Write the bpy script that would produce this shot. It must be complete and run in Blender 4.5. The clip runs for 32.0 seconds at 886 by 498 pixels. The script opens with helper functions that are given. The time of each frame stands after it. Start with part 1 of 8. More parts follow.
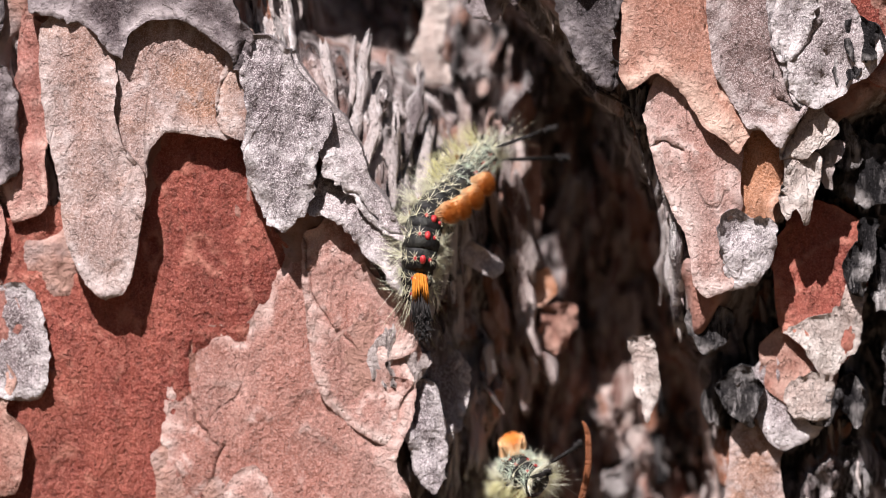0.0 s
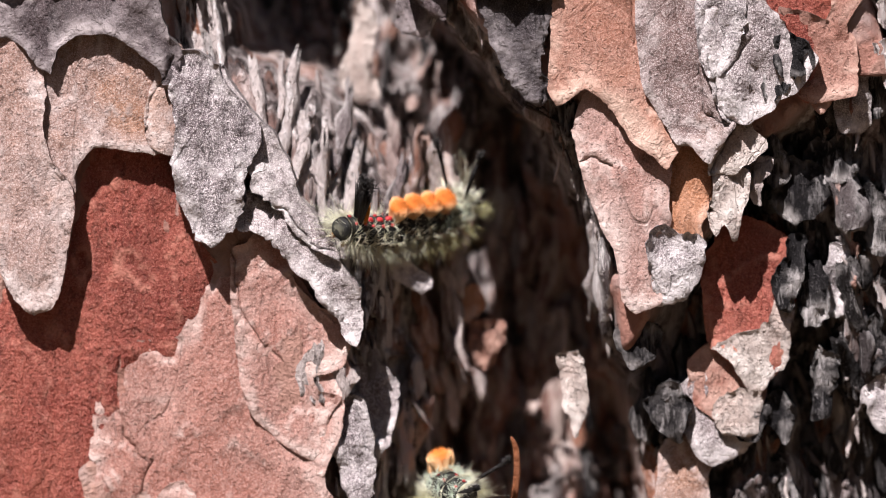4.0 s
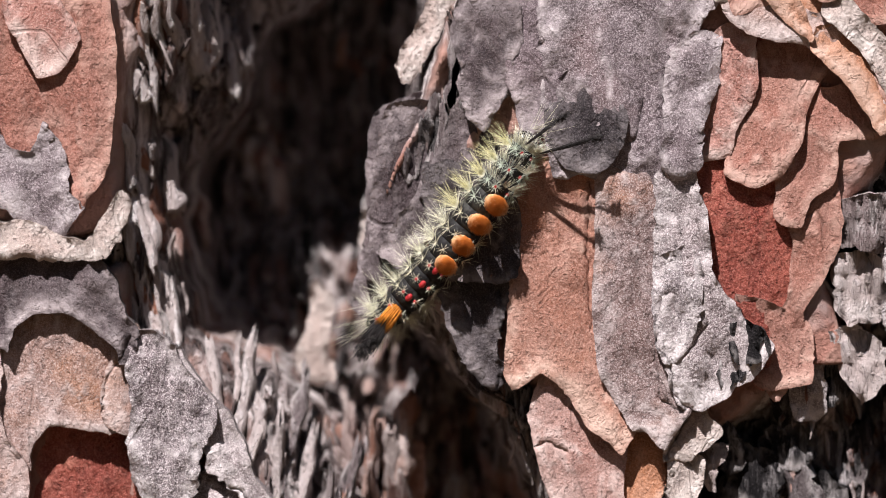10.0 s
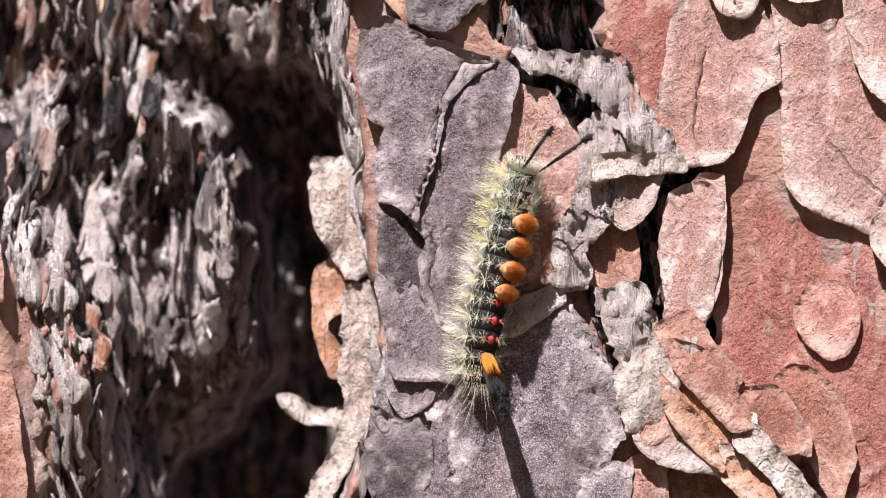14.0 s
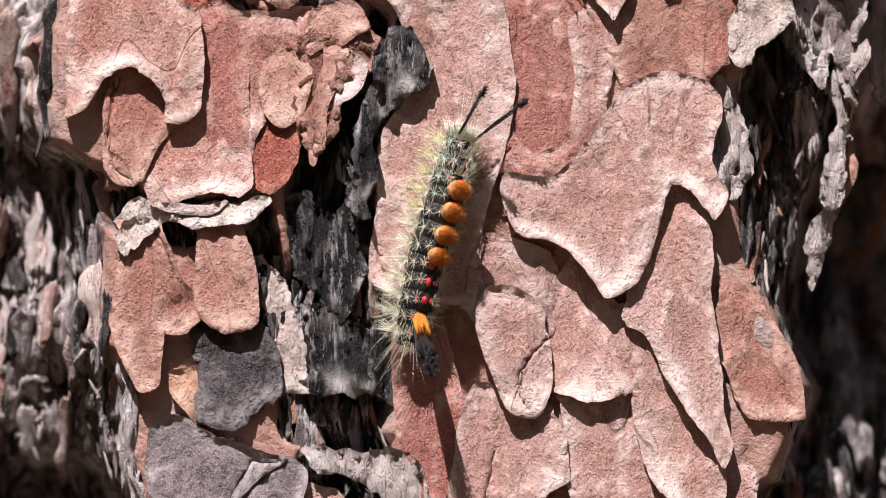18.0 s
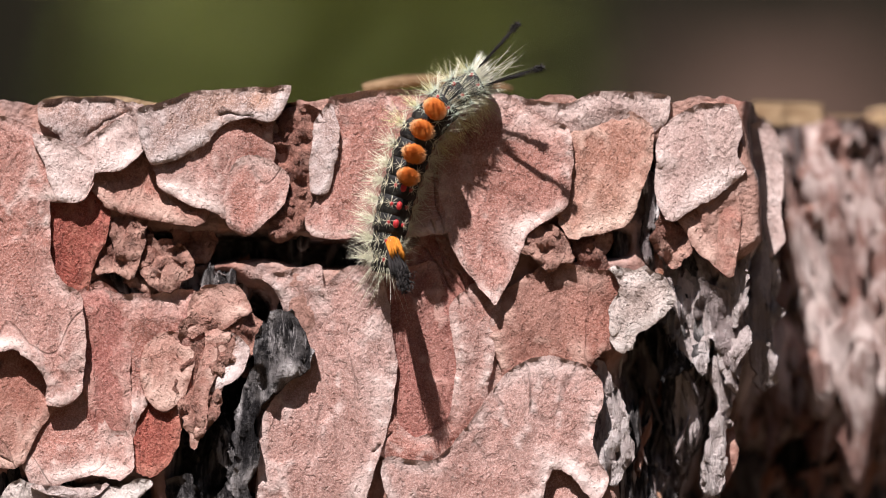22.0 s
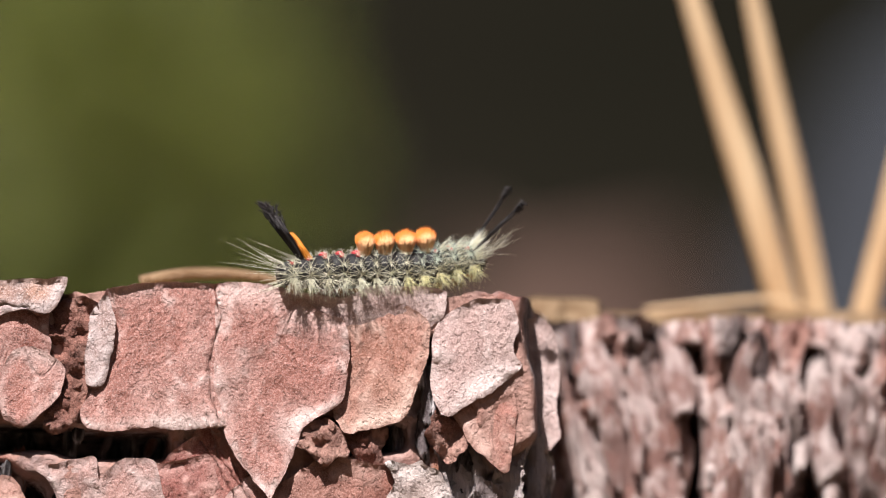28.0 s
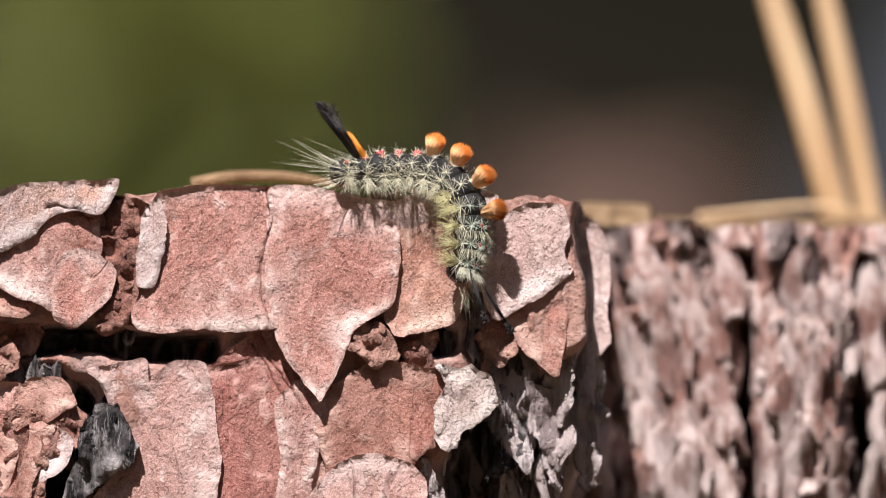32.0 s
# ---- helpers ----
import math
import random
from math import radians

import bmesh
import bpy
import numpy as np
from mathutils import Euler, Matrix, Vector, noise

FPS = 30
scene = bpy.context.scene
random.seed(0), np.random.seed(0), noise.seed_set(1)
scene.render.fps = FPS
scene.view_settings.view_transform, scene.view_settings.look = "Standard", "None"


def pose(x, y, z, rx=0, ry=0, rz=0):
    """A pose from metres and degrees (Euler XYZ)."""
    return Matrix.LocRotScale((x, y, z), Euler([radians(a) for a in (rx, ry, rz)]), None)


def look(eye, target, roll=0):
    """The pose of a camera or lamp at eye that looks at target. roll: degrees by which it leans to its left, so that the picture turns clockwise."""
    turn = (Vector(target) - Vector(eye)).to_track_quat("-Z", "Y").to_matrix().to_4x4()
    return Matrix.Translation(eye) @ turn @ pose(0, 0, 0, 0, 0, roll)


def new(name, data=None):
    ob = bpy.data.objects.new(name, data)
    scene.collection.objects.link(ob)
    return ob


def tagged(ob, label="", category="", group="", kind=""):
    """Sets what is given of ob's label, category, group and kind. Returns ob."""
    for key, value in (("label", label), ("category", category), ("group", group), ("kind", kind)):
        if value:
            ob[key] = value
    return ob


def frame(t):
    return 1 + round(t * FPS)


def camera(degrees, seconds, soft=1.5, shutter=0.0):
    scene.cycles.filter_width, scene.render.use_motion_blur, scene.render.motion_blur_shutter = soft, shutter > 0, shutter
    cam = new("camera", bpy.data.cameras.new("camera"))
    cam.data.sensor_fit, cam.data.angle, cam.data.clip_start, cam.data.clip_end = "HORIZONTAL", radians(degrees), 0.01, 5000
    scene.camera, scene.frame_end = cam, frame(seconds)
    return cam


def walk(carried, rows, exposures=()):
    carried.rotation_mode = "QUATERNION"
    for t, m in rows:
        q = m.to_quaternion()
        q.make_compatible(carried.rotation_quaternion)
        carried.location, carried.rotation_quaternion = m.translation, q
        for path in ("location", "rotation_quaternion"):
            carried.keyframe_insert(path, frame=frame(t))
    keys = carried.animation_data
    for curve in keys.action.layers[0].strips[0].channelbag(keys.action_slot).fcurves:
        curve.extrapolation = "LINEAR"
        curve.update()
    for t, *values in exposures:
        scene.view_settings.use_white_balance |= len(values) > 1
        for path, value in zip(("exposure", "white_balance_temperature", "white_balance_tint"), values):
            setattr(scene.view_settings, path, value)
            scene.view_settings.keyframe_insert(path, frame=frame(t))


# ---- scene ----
# ---- camera ----
EYE_Z = 0.255
cam = camera(5.0, 32.0, soft=1.0)
cam.data.dof.use_dof = True
cam.data.dof.focus_distance = 1.190
cam.data.dof.aperture_fstop = 13.0


def aim(y, pitch, yaw, roll):
    """A tilting head in front of the stump: it pans and leans, and hardly shifts."""
    return pose(0, y, EYE_Z, 90 + pitch, 0, yaw) @ pose(0, 0, 0, 0, 0, roll)


walk(cam, [
    (0, aim(-1.19021, -4.199, 2.675, -1.524)),
    (0.5, aim(-1.19016, -4.103, 2.653, -1.557)),
    (1, aim(-1.19042, -4.093, 2.790, -1.509)),
    (1.5, aim(-1.19048, -4.168, 2.818, -1.424)),
    (2, aim(-1.19029, -4.163, 2.555, -1.395)),
    (2.5, aim(-1.19033, -4.141, 2.365, -1.436)),
    (4.5, aim(-1.19014, -4.104, 2.239, -1.410)),
    (5, aim(-1.19000, -3.880, 2.189, -1.380)),
    (5.5, aim(-1.19013, -3.758, 2.199, -1.306)),
    (6, aim(-1.19093, -3.597, 2.291, -1.200)),
    (6.5, aim(-1.19130, -3.675, 2.332, -1.072)),
    (7, aim(-1.19109, -3.640, 2.264, -0.949)),
    (7.5, aim(-1.19086, -3.537, 2.157, -1.011)),
    (8, aim(-1.19117, -3.374, 2.219, -0.924)),
    (8.5, aim(-1.19143, -3.174, 2.377, -0.782)),
    (9, aim(-1.19175, -2.942, 2.445, -0.687)),
    (9.5, aim(-1.19185, -2.723, 2.361, -0.609)),
    (10, aim(-1.19181, -2.523, 1.987, -0.698)),
    (10.5, aim(-1.19161, -2.314, 1.721, -0.859)),
    (11, aim(-1.19161, -2.036, 1.706, -0.880)),
    (11.5, aim(-1.19157, -1.701, 1.735, -0.858)),
    (12, aim(-1.19149, -1.526, 1.754, -0.768)),
    (12.5, aim(-1.19152, -1.210, 1.728, -0.748)),
    (13, aim(-1.19129, -0.867, 1.580, -0.721)),
    (13.5, aim(-1.19116, -0.433, 1.525, -0.697)),
    (15.5, aim(-1.19115, 0.650, 1.003, -0.733)),
    (16, aim(-1.19102, 1.009, 0.813, -0.696)),
    (16.5, aim(-1.19092, 1.266, 0.561, -0.723)),
    (17, aim(-1.19070, 1.549, 0.344, -0.768)),
    (17.5, aim(-1.19041, 1.822, 0.312, -0.726)),
    (18, aim(-1.19030, 2.142, 0.238, -0.613)),
    (18.5, aim(-1.19050, 2.429, 0.143, -0.568)),
    (19, aim(-1.19068, 2.580, -0.000, -0.512)),
    (19.5, aim(-1.19135, 2.817, -0.000, -0.495)),
    (20, aim(-1.19192, 2.968, 0.117, -0.380)),
    (20.5, aim(-1.19212, 3.139, 0.120, -0.377)),
    (21, aim(-1.19220, 3.391, 0.011, -0.429)),
    (21.5, aim(-1.19200, 3.526, -0.197, -0.379)),
    (22, aim(-1.19149, 3.738, -0.448, -0.398)),
    (22.5, aim(-1.19094, 3.962, -0.670, -0.375)),
    (23, aim(-1.19065, 4.136, -0.796, -0.265)),
    (23.5, aim(-1.19067, 4.337, -0.869, -0.200)),
    (24, aim(-1.19075, 4.284, -1.138, -0.150)),
    (24.5, aim(-1.19083, 4.348, -1.711, -0.088)),
    (26.5, aim(-1.19050, 4.308, -1.697, 0.001)),
    (27, aim(-1.19059, 4.400, -1.643, 0.111)),
    (27.5, aim(-1.19096, 4.576, -1.710, 0.103)),
    (28, aim(-1.19102, 4.831, -1.720, 0.000)),
    (28.5, aim(-1.19141, 4.846, -1.687, -0.046)),
    (29, aim(-1.19125, 4.719, -1.701, -0.035)),
    (29.5, aim(-1.19084, 4.631, -1.686, -0.088)),
    (30, aim(-1.19047, 4.644, -1.711, -0.028)),
    (30.5, aim(-1.19038, 4.573, -1.670, -0.001)),
    (31, aim(-1.19046, 4.513, -1.588, 0.152)),
    (31.5, aim(-1.19073, 4.395, -1.569, 0.222)),
    (32, aim(-1.19112, 4.286, -1.430, 0.342)),
], exposures=[(0, 0.78), (5, 0.78), (9, 0.63), (10, 0.62), (11, 0.75), (12, 0.88), (13, 0.93), (16, 0.84), (18, 0.74), (19, 0.72), (20, 0.59), (21, 0.65), (23, 0.70), (24, 0.74), (28, 0.82), (32, 0.82)])

# ---- light ----
SUN_WAY = Vector((0.42, 1.0, -1.75)).normalized()
world = bpy.data.worlds.new("sky")
scene.world = world
world.use_nodes = True
wn = world.node_tree.nodes
sky = wn.new("ShaderNodeTexSky")
sky.sky_type, sky.sun_disc = "NISHITA", False
sky.sun_elevation = math.asin(-SUN_WAY.z)
sky.sun_rotation = math.atan2(-SUN_WAY.x, -SUN_WAY.y)
wn["Background"].inputs[1].default_value = 0.033
world.node_tree.links.new(sky.outputs[0], wn["Background"].inputs[0])
sun = new("sun", bpy.data.lights.new("sun", "SUN"))
sun.data.energy, sun.data.angle, sun.data.color = 5.0, radians(0.5), (1.0, 0.945, 0.955)
sun.matrix_world = look((-1, -2, 4), Vector((-1, -2, 4)) + SUN_WAY)


# ---- materials ----
class Nodes:
    """A small wrapper to write node materials in few lines."""

    def __init__(self, name):
        self.mat = bpy.data.materials.new(name)
        self.mat.use_nodes = True
        self.tree = self.mat.node_tree
        self.bsdf = self.tree.nodes["Principled BSDF"]
        self.coords = self.tree.nodes.new("ShaderNodeTexCoord").outputs["Object"]
        self.chance = self.tree.nodes.new("ShaderNodeObjectInfo").outputs["Random"]

    def put(self, socket, value):
        if hasattr(value, "is_linked"):
            self.tree.links.new(value, socket)
        else:
            socket.default_value = value

    def math(self, op, a, b=0.0, clamp=False):
        n = self.tree.nodes.new("ShaderNodeMath")
        n.operation, n.use_clamp = op, clamp
        self.put(n.inputs[0], a)
        self.put(n.inputs[1], b)
        return n.outputs[0]

    def moved(self, scale, shift=True):
        n = self.tree.nodes.new("ShaderNodeMapping")
        self.put(n.inputs["Vector"], self.coords)
        n.inputs["Scale"].default_value = scale
        if shift:
            c = self.tree.nodes.new("ShaderNodeCombineXYZ")
            self.put(c.inputs[0], self.math("MULTIPLY", self.chance, 37.0))
            self.put(c.inputs[2], self.math("MULTIPLY", self.chance, 91.0))
            self.put(n.inputs["Location"], c.outputs[0])
        return n.outputs[0]

    def noise(self, scale, detail=4.0, rough=0.6, stretch=(1, 1, 1)):
        n = self.tree.nodes.new("ShaderNodeTexNoise")
        self.put(n.inputs["Vector"], self.moved(tuple(scale * s for s in stretch)))
        n.inputs["Scale"].default_value = 1.0
        n.inputs["Detail"].default_value, n.inputs["Roughness"].default_value = detail, rough
        return n.outputs[0]

    def ramp(self, fac, low, high):
        n = self.tree.nodes.new("ShaderNodeMapRange")
        self.put(n.inputs[0], fac)
        n.inputs[1].default_value, n.inputs[2].default_value = low, high
        return n.outputs[0]

    def mix(self, fac, a, b):
        n = self.tree.nodes.new("ShaderNodeMix")
        n.data_type = "RGBA"
        self.put(n.inputs[0], fac)
        for s, v in ((n.inputs[6], a), (n.inputs[7], b)):
            self.put(s, (*v, 1.0) if isinstance(v, tuple) and len(v) == 3 else v)
        return n.outputs[2]

    def attribute(self, name):
        n = self.tree.nodes.new("ShaderNodeAttribute")
        n.attribute_name = name
        return n.outputs["Fac"]

    def island(self):
        return self.tree.nodes.new("ShaderNodeNewGeometry").outputs["Random Per Island"]

    def bump(self, height, strength, distance):
        n = self.tree.nodes.new("ShaderNodeBump")
        n.inputs["Strength"].default_value, n.inputs["Distance"].default_value = strength, distance
        self.put(n.inputs["Height"], height)
        self.put(self.bsdf.inputs["Normal"], n.outputs[0])

    def done(self, color, rough=0.85, spec=0.25):
        self.put(self.bsdf.inputs["Base Color"], color)
        self.put(self.bsdf.inputs["Roughness"], rough)
        self.put(self.bsdf.inputs["Specular IOR Level"], spec)
        return self.mat


def bark(name, main, other, lip, dirt=(0.05, 0.035, 0.03), dirty=0.35, relief=1.0, fibre=1.0, pitted=0.14, misty=0.4, sugar=0.22, spot=None, hair=0.35, frost=0.16):
    """Corky scale bark: a soft two-tone ground, fine grain, dark specks, faint vertical streaks and a paler lip, partly
    torn rind, partly sunlit rim painted in.
    """
    n = Nodes(name)
    blotch = n.ramp(n.noise(95 * fibre, 7, 0.72, (1, 1, 0.6 / fibre)), 0.42, 0.60)
    col = n.mix(blotch, main, other)
    haze = n.ramp(n.noise(65, 5, 0.65, (1, 1, 0.6)), 0.46, 0.62)
    col = n.mix(n.math("MULTIPLY", haze, misty), col, tuple(0.6 * c + 0.4 * d for c, d in zip(main, lip)))
    streak = n.ramp(n.noise(520, 4, 0.7, (1, 1, 0.14)), 0.47, 0.60)
    col = n.mix(n.math("MULTIPLY", streak, 0.35), col, tuple(c * 0.55 for c in main))
    grain = n.noise(3300, 4, 0.8)
    col = n.mix(n.math("MULTIPLY", n.ramp(grain, 0.50, 0.64), 0.40), col, tuple(min(0.9, c * 1.5 + 0.04) for c in other))
    col = n.mix(n.math("MULTIPLY", n.ramp(grain, 0.47, 0.36), 0.46), col, tuple(c * 0.42 for c in main))
    if spot:
        col = n.mix(n.math("MULTIPLY", n.ramp(n.noise(75, 3, 0.55), 0.52, 0.66), 0.75), col, spot)
    broad = n.noise(34, 4, 0.6, (1, 1, 0.7))
    col = n.mix(n.math("MULTIPLY", n.ramp(broad, 0.50, 0.68), 0.5), col, tuple(c * 0.6 for c in main))
    col = n.mix(n.math("MULTIPLY", n.ramp(broad, 0.48, 0.30), 0.2), col, tuple(min(0.85, c * 1.18 + 0.02) for c in other))
    fine = n.noise(6200, 2, 0.5)
    col = n.mix(n.math("MULTIPLY", n.ramp(fine, 0.52, 0.62), sugar), col, lip)
    col = n.mix(n.math("MULTIPLY", n.ramp(fine, 0.47, 0.38), sugar), col, tuple(c * 0.4 for c in main))
    pits = n.ramp(n.noise(1500, 3, 0.65, (1, 1, 0.7)), 0.57, 0.63)
    grime = n.ramp(n.noise(330, 4, 0.65), 0.54, 0.66)
    col = n.mix(n.math("MULTIPLY", pits, pitted), col, dirt)
    col = n.mix(n.math("MULTIPLY", grime, dirty), col, dirt)
    seam = n.math("ABSOLUTE", n.math("SUBTRACT", n.noise(60, 2, 0.45, (1, 1, 0.35)), 0.5))
    seam = n.math("MULTIPLY", n.ramp(seam, 0.0045, 0.0015), n.ramp(n.noise(50, 2, 0.5), 0.46, 0.56))
    col = n.mix(n.math("MULTIPLY", seam, hair), col, tuple(c * 0.16 for c in main))
    bloom = n.math("MULTIPLY", n.attribute("bloom"), n.ramp(n.noise(260, 5, 0.7), 0.36, 0.62))
    col = n.mix(n.math("MULTIPLY", bloom, frost), col, tuple(0.35 * c + 0.65 * d for c, d in zip(other, lip)))
    # Pale torn rind, with the brightness of sun-facing rims added to its colour.
    torn = n.math("MULTIPLY", n.attribute("lip"), n.ramp(n.noise(130, 4, 0.65), 0.33, 0.48))
    col = n.mix(torn, col, lip)
    seamed = n.math("MULTIPLY", n.attribute("ply"), n.ramp(n.noise(140, 3, 0.6), 0.42, 0.55))
    col = n.mix(n.math("MULTIPLY", seamed, 0.7), col, tuple(0.3 * c + 0.7 * d for c, d in zip(other, lip)))
    side = n.attribute("side")
    layers = n.noise(900, 3, 0.6, (0.35, 4, 0.35))
    col = n.mix(side, col, n.mix(n.ramp(layers, 0.35, 0.65), tuple(c * 0.3 for c in main), tuple(0.4 * c + 0.4 * d for c, d in zip(main, lip))))
    knobs = n.noise(1250, 3, 0.65, (1, 1, 0.8))
    col = n.mix(n.math("MULTIPLY", n.ramp(knobs, 0.44, 0.34), 0.14), col, tuple(c * 0.5 for c in main))
    h = n.math("ADD", n.math("ADD", n.math("MULTIPLY", knobs, 0.9), n.math("MULTIPLY", grain, 0.32)), n.math("MULTIPLY", n.noise(420 * fibre, 4, 0.6, (1, 1, 0.35 / fibre)), 0.9))
    h = n.math("SUBTRACT", h, n.math("ADD", n.math("MULTIPLY", pits, 0.5), n.math("MULTIPLY", seam, 1.2 * hair)))
    n.bump(h, min(1.0, 0.68 * relief), 0.0006)
    return n.done(col, n.math("ADD", n.math("MULTIPLY", grain, 0.5), 0.34), 0.32)


M = {
    "pink": bark("bark_pink", (0.36, 0.140, 0.103), (0.47, 0.236, 0.189), (0.82, 0.66, 0.60), dirty=0.12, misty=0.55),
    "rose": bark("bark_rose", (0.38, 0.186, 0.148), (0.48, 0.280, 0.236), (0.84, 0.69, 0.64), dirty=0.12, misty=0.55),
    "pink2": bark("bark_pale_pink", (0.50, 0.32, 0.28), (0.62, 0.43, 0.38), (0.84, 0.69, 0.64), dirty=0.10),
    "tan": bark("bark_tan", (0.31, 0.110, 0.076), (0.41, 0.20, 0.150), (0.68, 0.46, 0.38), dirty=0.15),
    "red": bark("bark_red", (0.25, 0.046, 0.032), (0.38, 0.100, 0.066), (0.66, 0.30, 0.22), dirty=0.12, misty=0.12, hair=0.0, frost=0.25, sugar=0.32, relief=1.3),
    "red2": bark("bark_red_pink", (0.31, 0.095, 0.075), (0.42, 0.18, 0.14), (0.72, 0.48, 0.41), dirty=0.12, misty=0.2),
    "grey": bark("bark_grey", (0.13, 0.092, 0.102), (0.31, 0.25, 0.262), (0.74, 0.66, 0.66), hair=0.12, dirty=0.3, pitted=0.2, sugar=0.40, spot=(0.17, 0.10, 0.10)),
    "stan": bark("bark_silver_tan", (0.20, 0.118, 0.104), (0.33, 0.252, 0.246), (0.74, 0.65, 0.63), hair=0.25, dirty=0.25, pitted=0.3, sugar=0.45, spot=(0.46, 0.22, 0.13)),
    "dgrey": bark("bark_dark_grey", (0.16, 0.115, 0.125), (0.44, 0.37, 0.375), (0.80, 0.73, 0.72), dirty=0.2, pitted=0.2, relief=1.5, fibre=1.6, sugar=0.7),
    "lgrey": bark("bark_light_grey", (0.235, 0.175, 0.178), (0.45, 0.372, 0.37), (0.82, 0.75, 0.74), dirty=0.2, pitted=0.2, relief=1.2, sugar=0.6),
    "gtan": bark("bark_grey_tan", (0.38, 0.215, 0.165), (0.42, 0.310, 0.29), (0.72, 0.61, 0.58), dirty=0.12, pitted=0.2, sugar=0.42, spot=(0.50, 0.22, 0.10)),
    "violet": bark("bark_violet_grey", (0.030, 0.019, 0.022), (0.105, 0.072, 0.076), (0.56, 0.48, 0.48), hair=0.3, misty=0.2, frost=0.10, dirty=0.3, pitted=0.2, sugar=0.14),
    "dark": bark("bark_charred", (0.014, 0.010, 0.012), (0.050, 0.036, 0.041), (0.30, 0.26, 0.26), dirty=0.4, pitted=0.2, relief=1.4, misty=0.1, sugar=0.25),
    "crumb": bark("bark_crumbly_red", (0.16, 0.052, 0.036), (0.36, 0.16, 0.115), (0.55, 0.33, 0.26), dirty=0.4, relief=2.2, fibre=2.0, hair=0.0),
    "pale": bark("bark_cream", (0.46, 0.34, 0.295), (0.57, 0.46, 0.415), (0.76, 0.68, 0.63), dirty=0.2, relief=1.4),
    "lilac": bark("bark_lilac_grey", (0.125, 0.088, 0.098), (0.235, 0.182, 0.194), (0.62, 0.53, 0.53), hair=0.2, dirty=0.2, pitted=0.2, sugar=0.28, spot=(0.10, 0.062, 0.068)),
    "amber": bark("bark_orange_brown", (0.38, 0.162, 0.108), (0.44, 0.245, 0.19), (0.76, 0.54, 0.44), dirty=0.15, hair=0.1, frost=0.2, spot=(0.44, 0.155, 0.07)),
    "orange": bark("bark_orange", (0.44, 0.18, 0.085), (0.50, 0.24, 0.14), (0.72, 0.50, 0.40), dirty=0.15),
}


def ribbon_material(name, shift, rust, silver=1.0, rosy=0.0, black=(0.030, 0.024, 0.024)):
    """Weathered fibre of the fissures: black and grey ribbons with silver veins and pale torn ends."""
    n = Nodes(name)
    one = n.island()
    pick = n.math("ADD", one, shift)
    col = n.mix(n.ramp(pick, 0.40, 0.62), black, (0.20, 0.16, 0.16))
    col = n.mix(n.ramp(pick, 0.80, 0.9), col, (0.54, 0.46, 0.44))
    col = n.mix(n.ramp(n.math("ADD", n.math("FRACT", n.math("MULTIPLY", one, 7.3)), rust), 0.90, 0.93), col, (0.36, 0.16, 0.10))
    patch = n.ramp(n.noise(120, 4, 0.6, (1, 1, 0.5)), 0.46, 0.58)
    vein = n.ramp(n.noise(640, 4, 0.75, (1, 1, 0.16)), 0.50, 0.60)
    col = n.mix(n.math("MULTIPLY", n.math("MULTIPLY", vein, n.math("ADD", n.math("MULTIPLY", patch, 0.7 * silver), 0.15 * silver)), 0.9, True), col, (0.76, 0.70, 0.69))
    sparkle = n.noise(3300, 3, 0.8)
    col = n.mix(n.math("MULTIPLY", n.ramp(sparkle, 0.57, 0.68), 0.22 * silver), col, (0.55, 0.50, 0.50))
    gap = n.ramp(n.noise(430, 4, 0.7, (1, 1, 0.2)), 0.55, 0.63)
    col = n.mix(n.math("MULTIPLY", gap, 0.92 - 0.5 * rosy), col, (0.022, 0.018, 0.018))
    col = n.mix(n.math("MULTIPLY", n.math("MULTIPLY", n.attribute("lip"), min(1.0, silver)), n.ramp(n.noise(150, 3, 0.6), 0.46, 0.58)), col, (0.66, 0.60, 0.58))
    col = n.mix(rosy, col, n.mix(n.ramp(n.noise(230, 4, 0.7, (1, 1, 0.4)), 0.44, 0.58), (0.27, 0.135, 0.105), (0.74, 0.60, 0.55)))
    n.bump(n.math("ADD", n.math("MULTIPLY", n.noise(640, 4, 0.75, (1, 1, 0.16)), 1.5), n.math("MULTIPLY", sparkle, 0.4)), 1.0, 0.0012)
    return n.done(col, 0.8, 0.18)


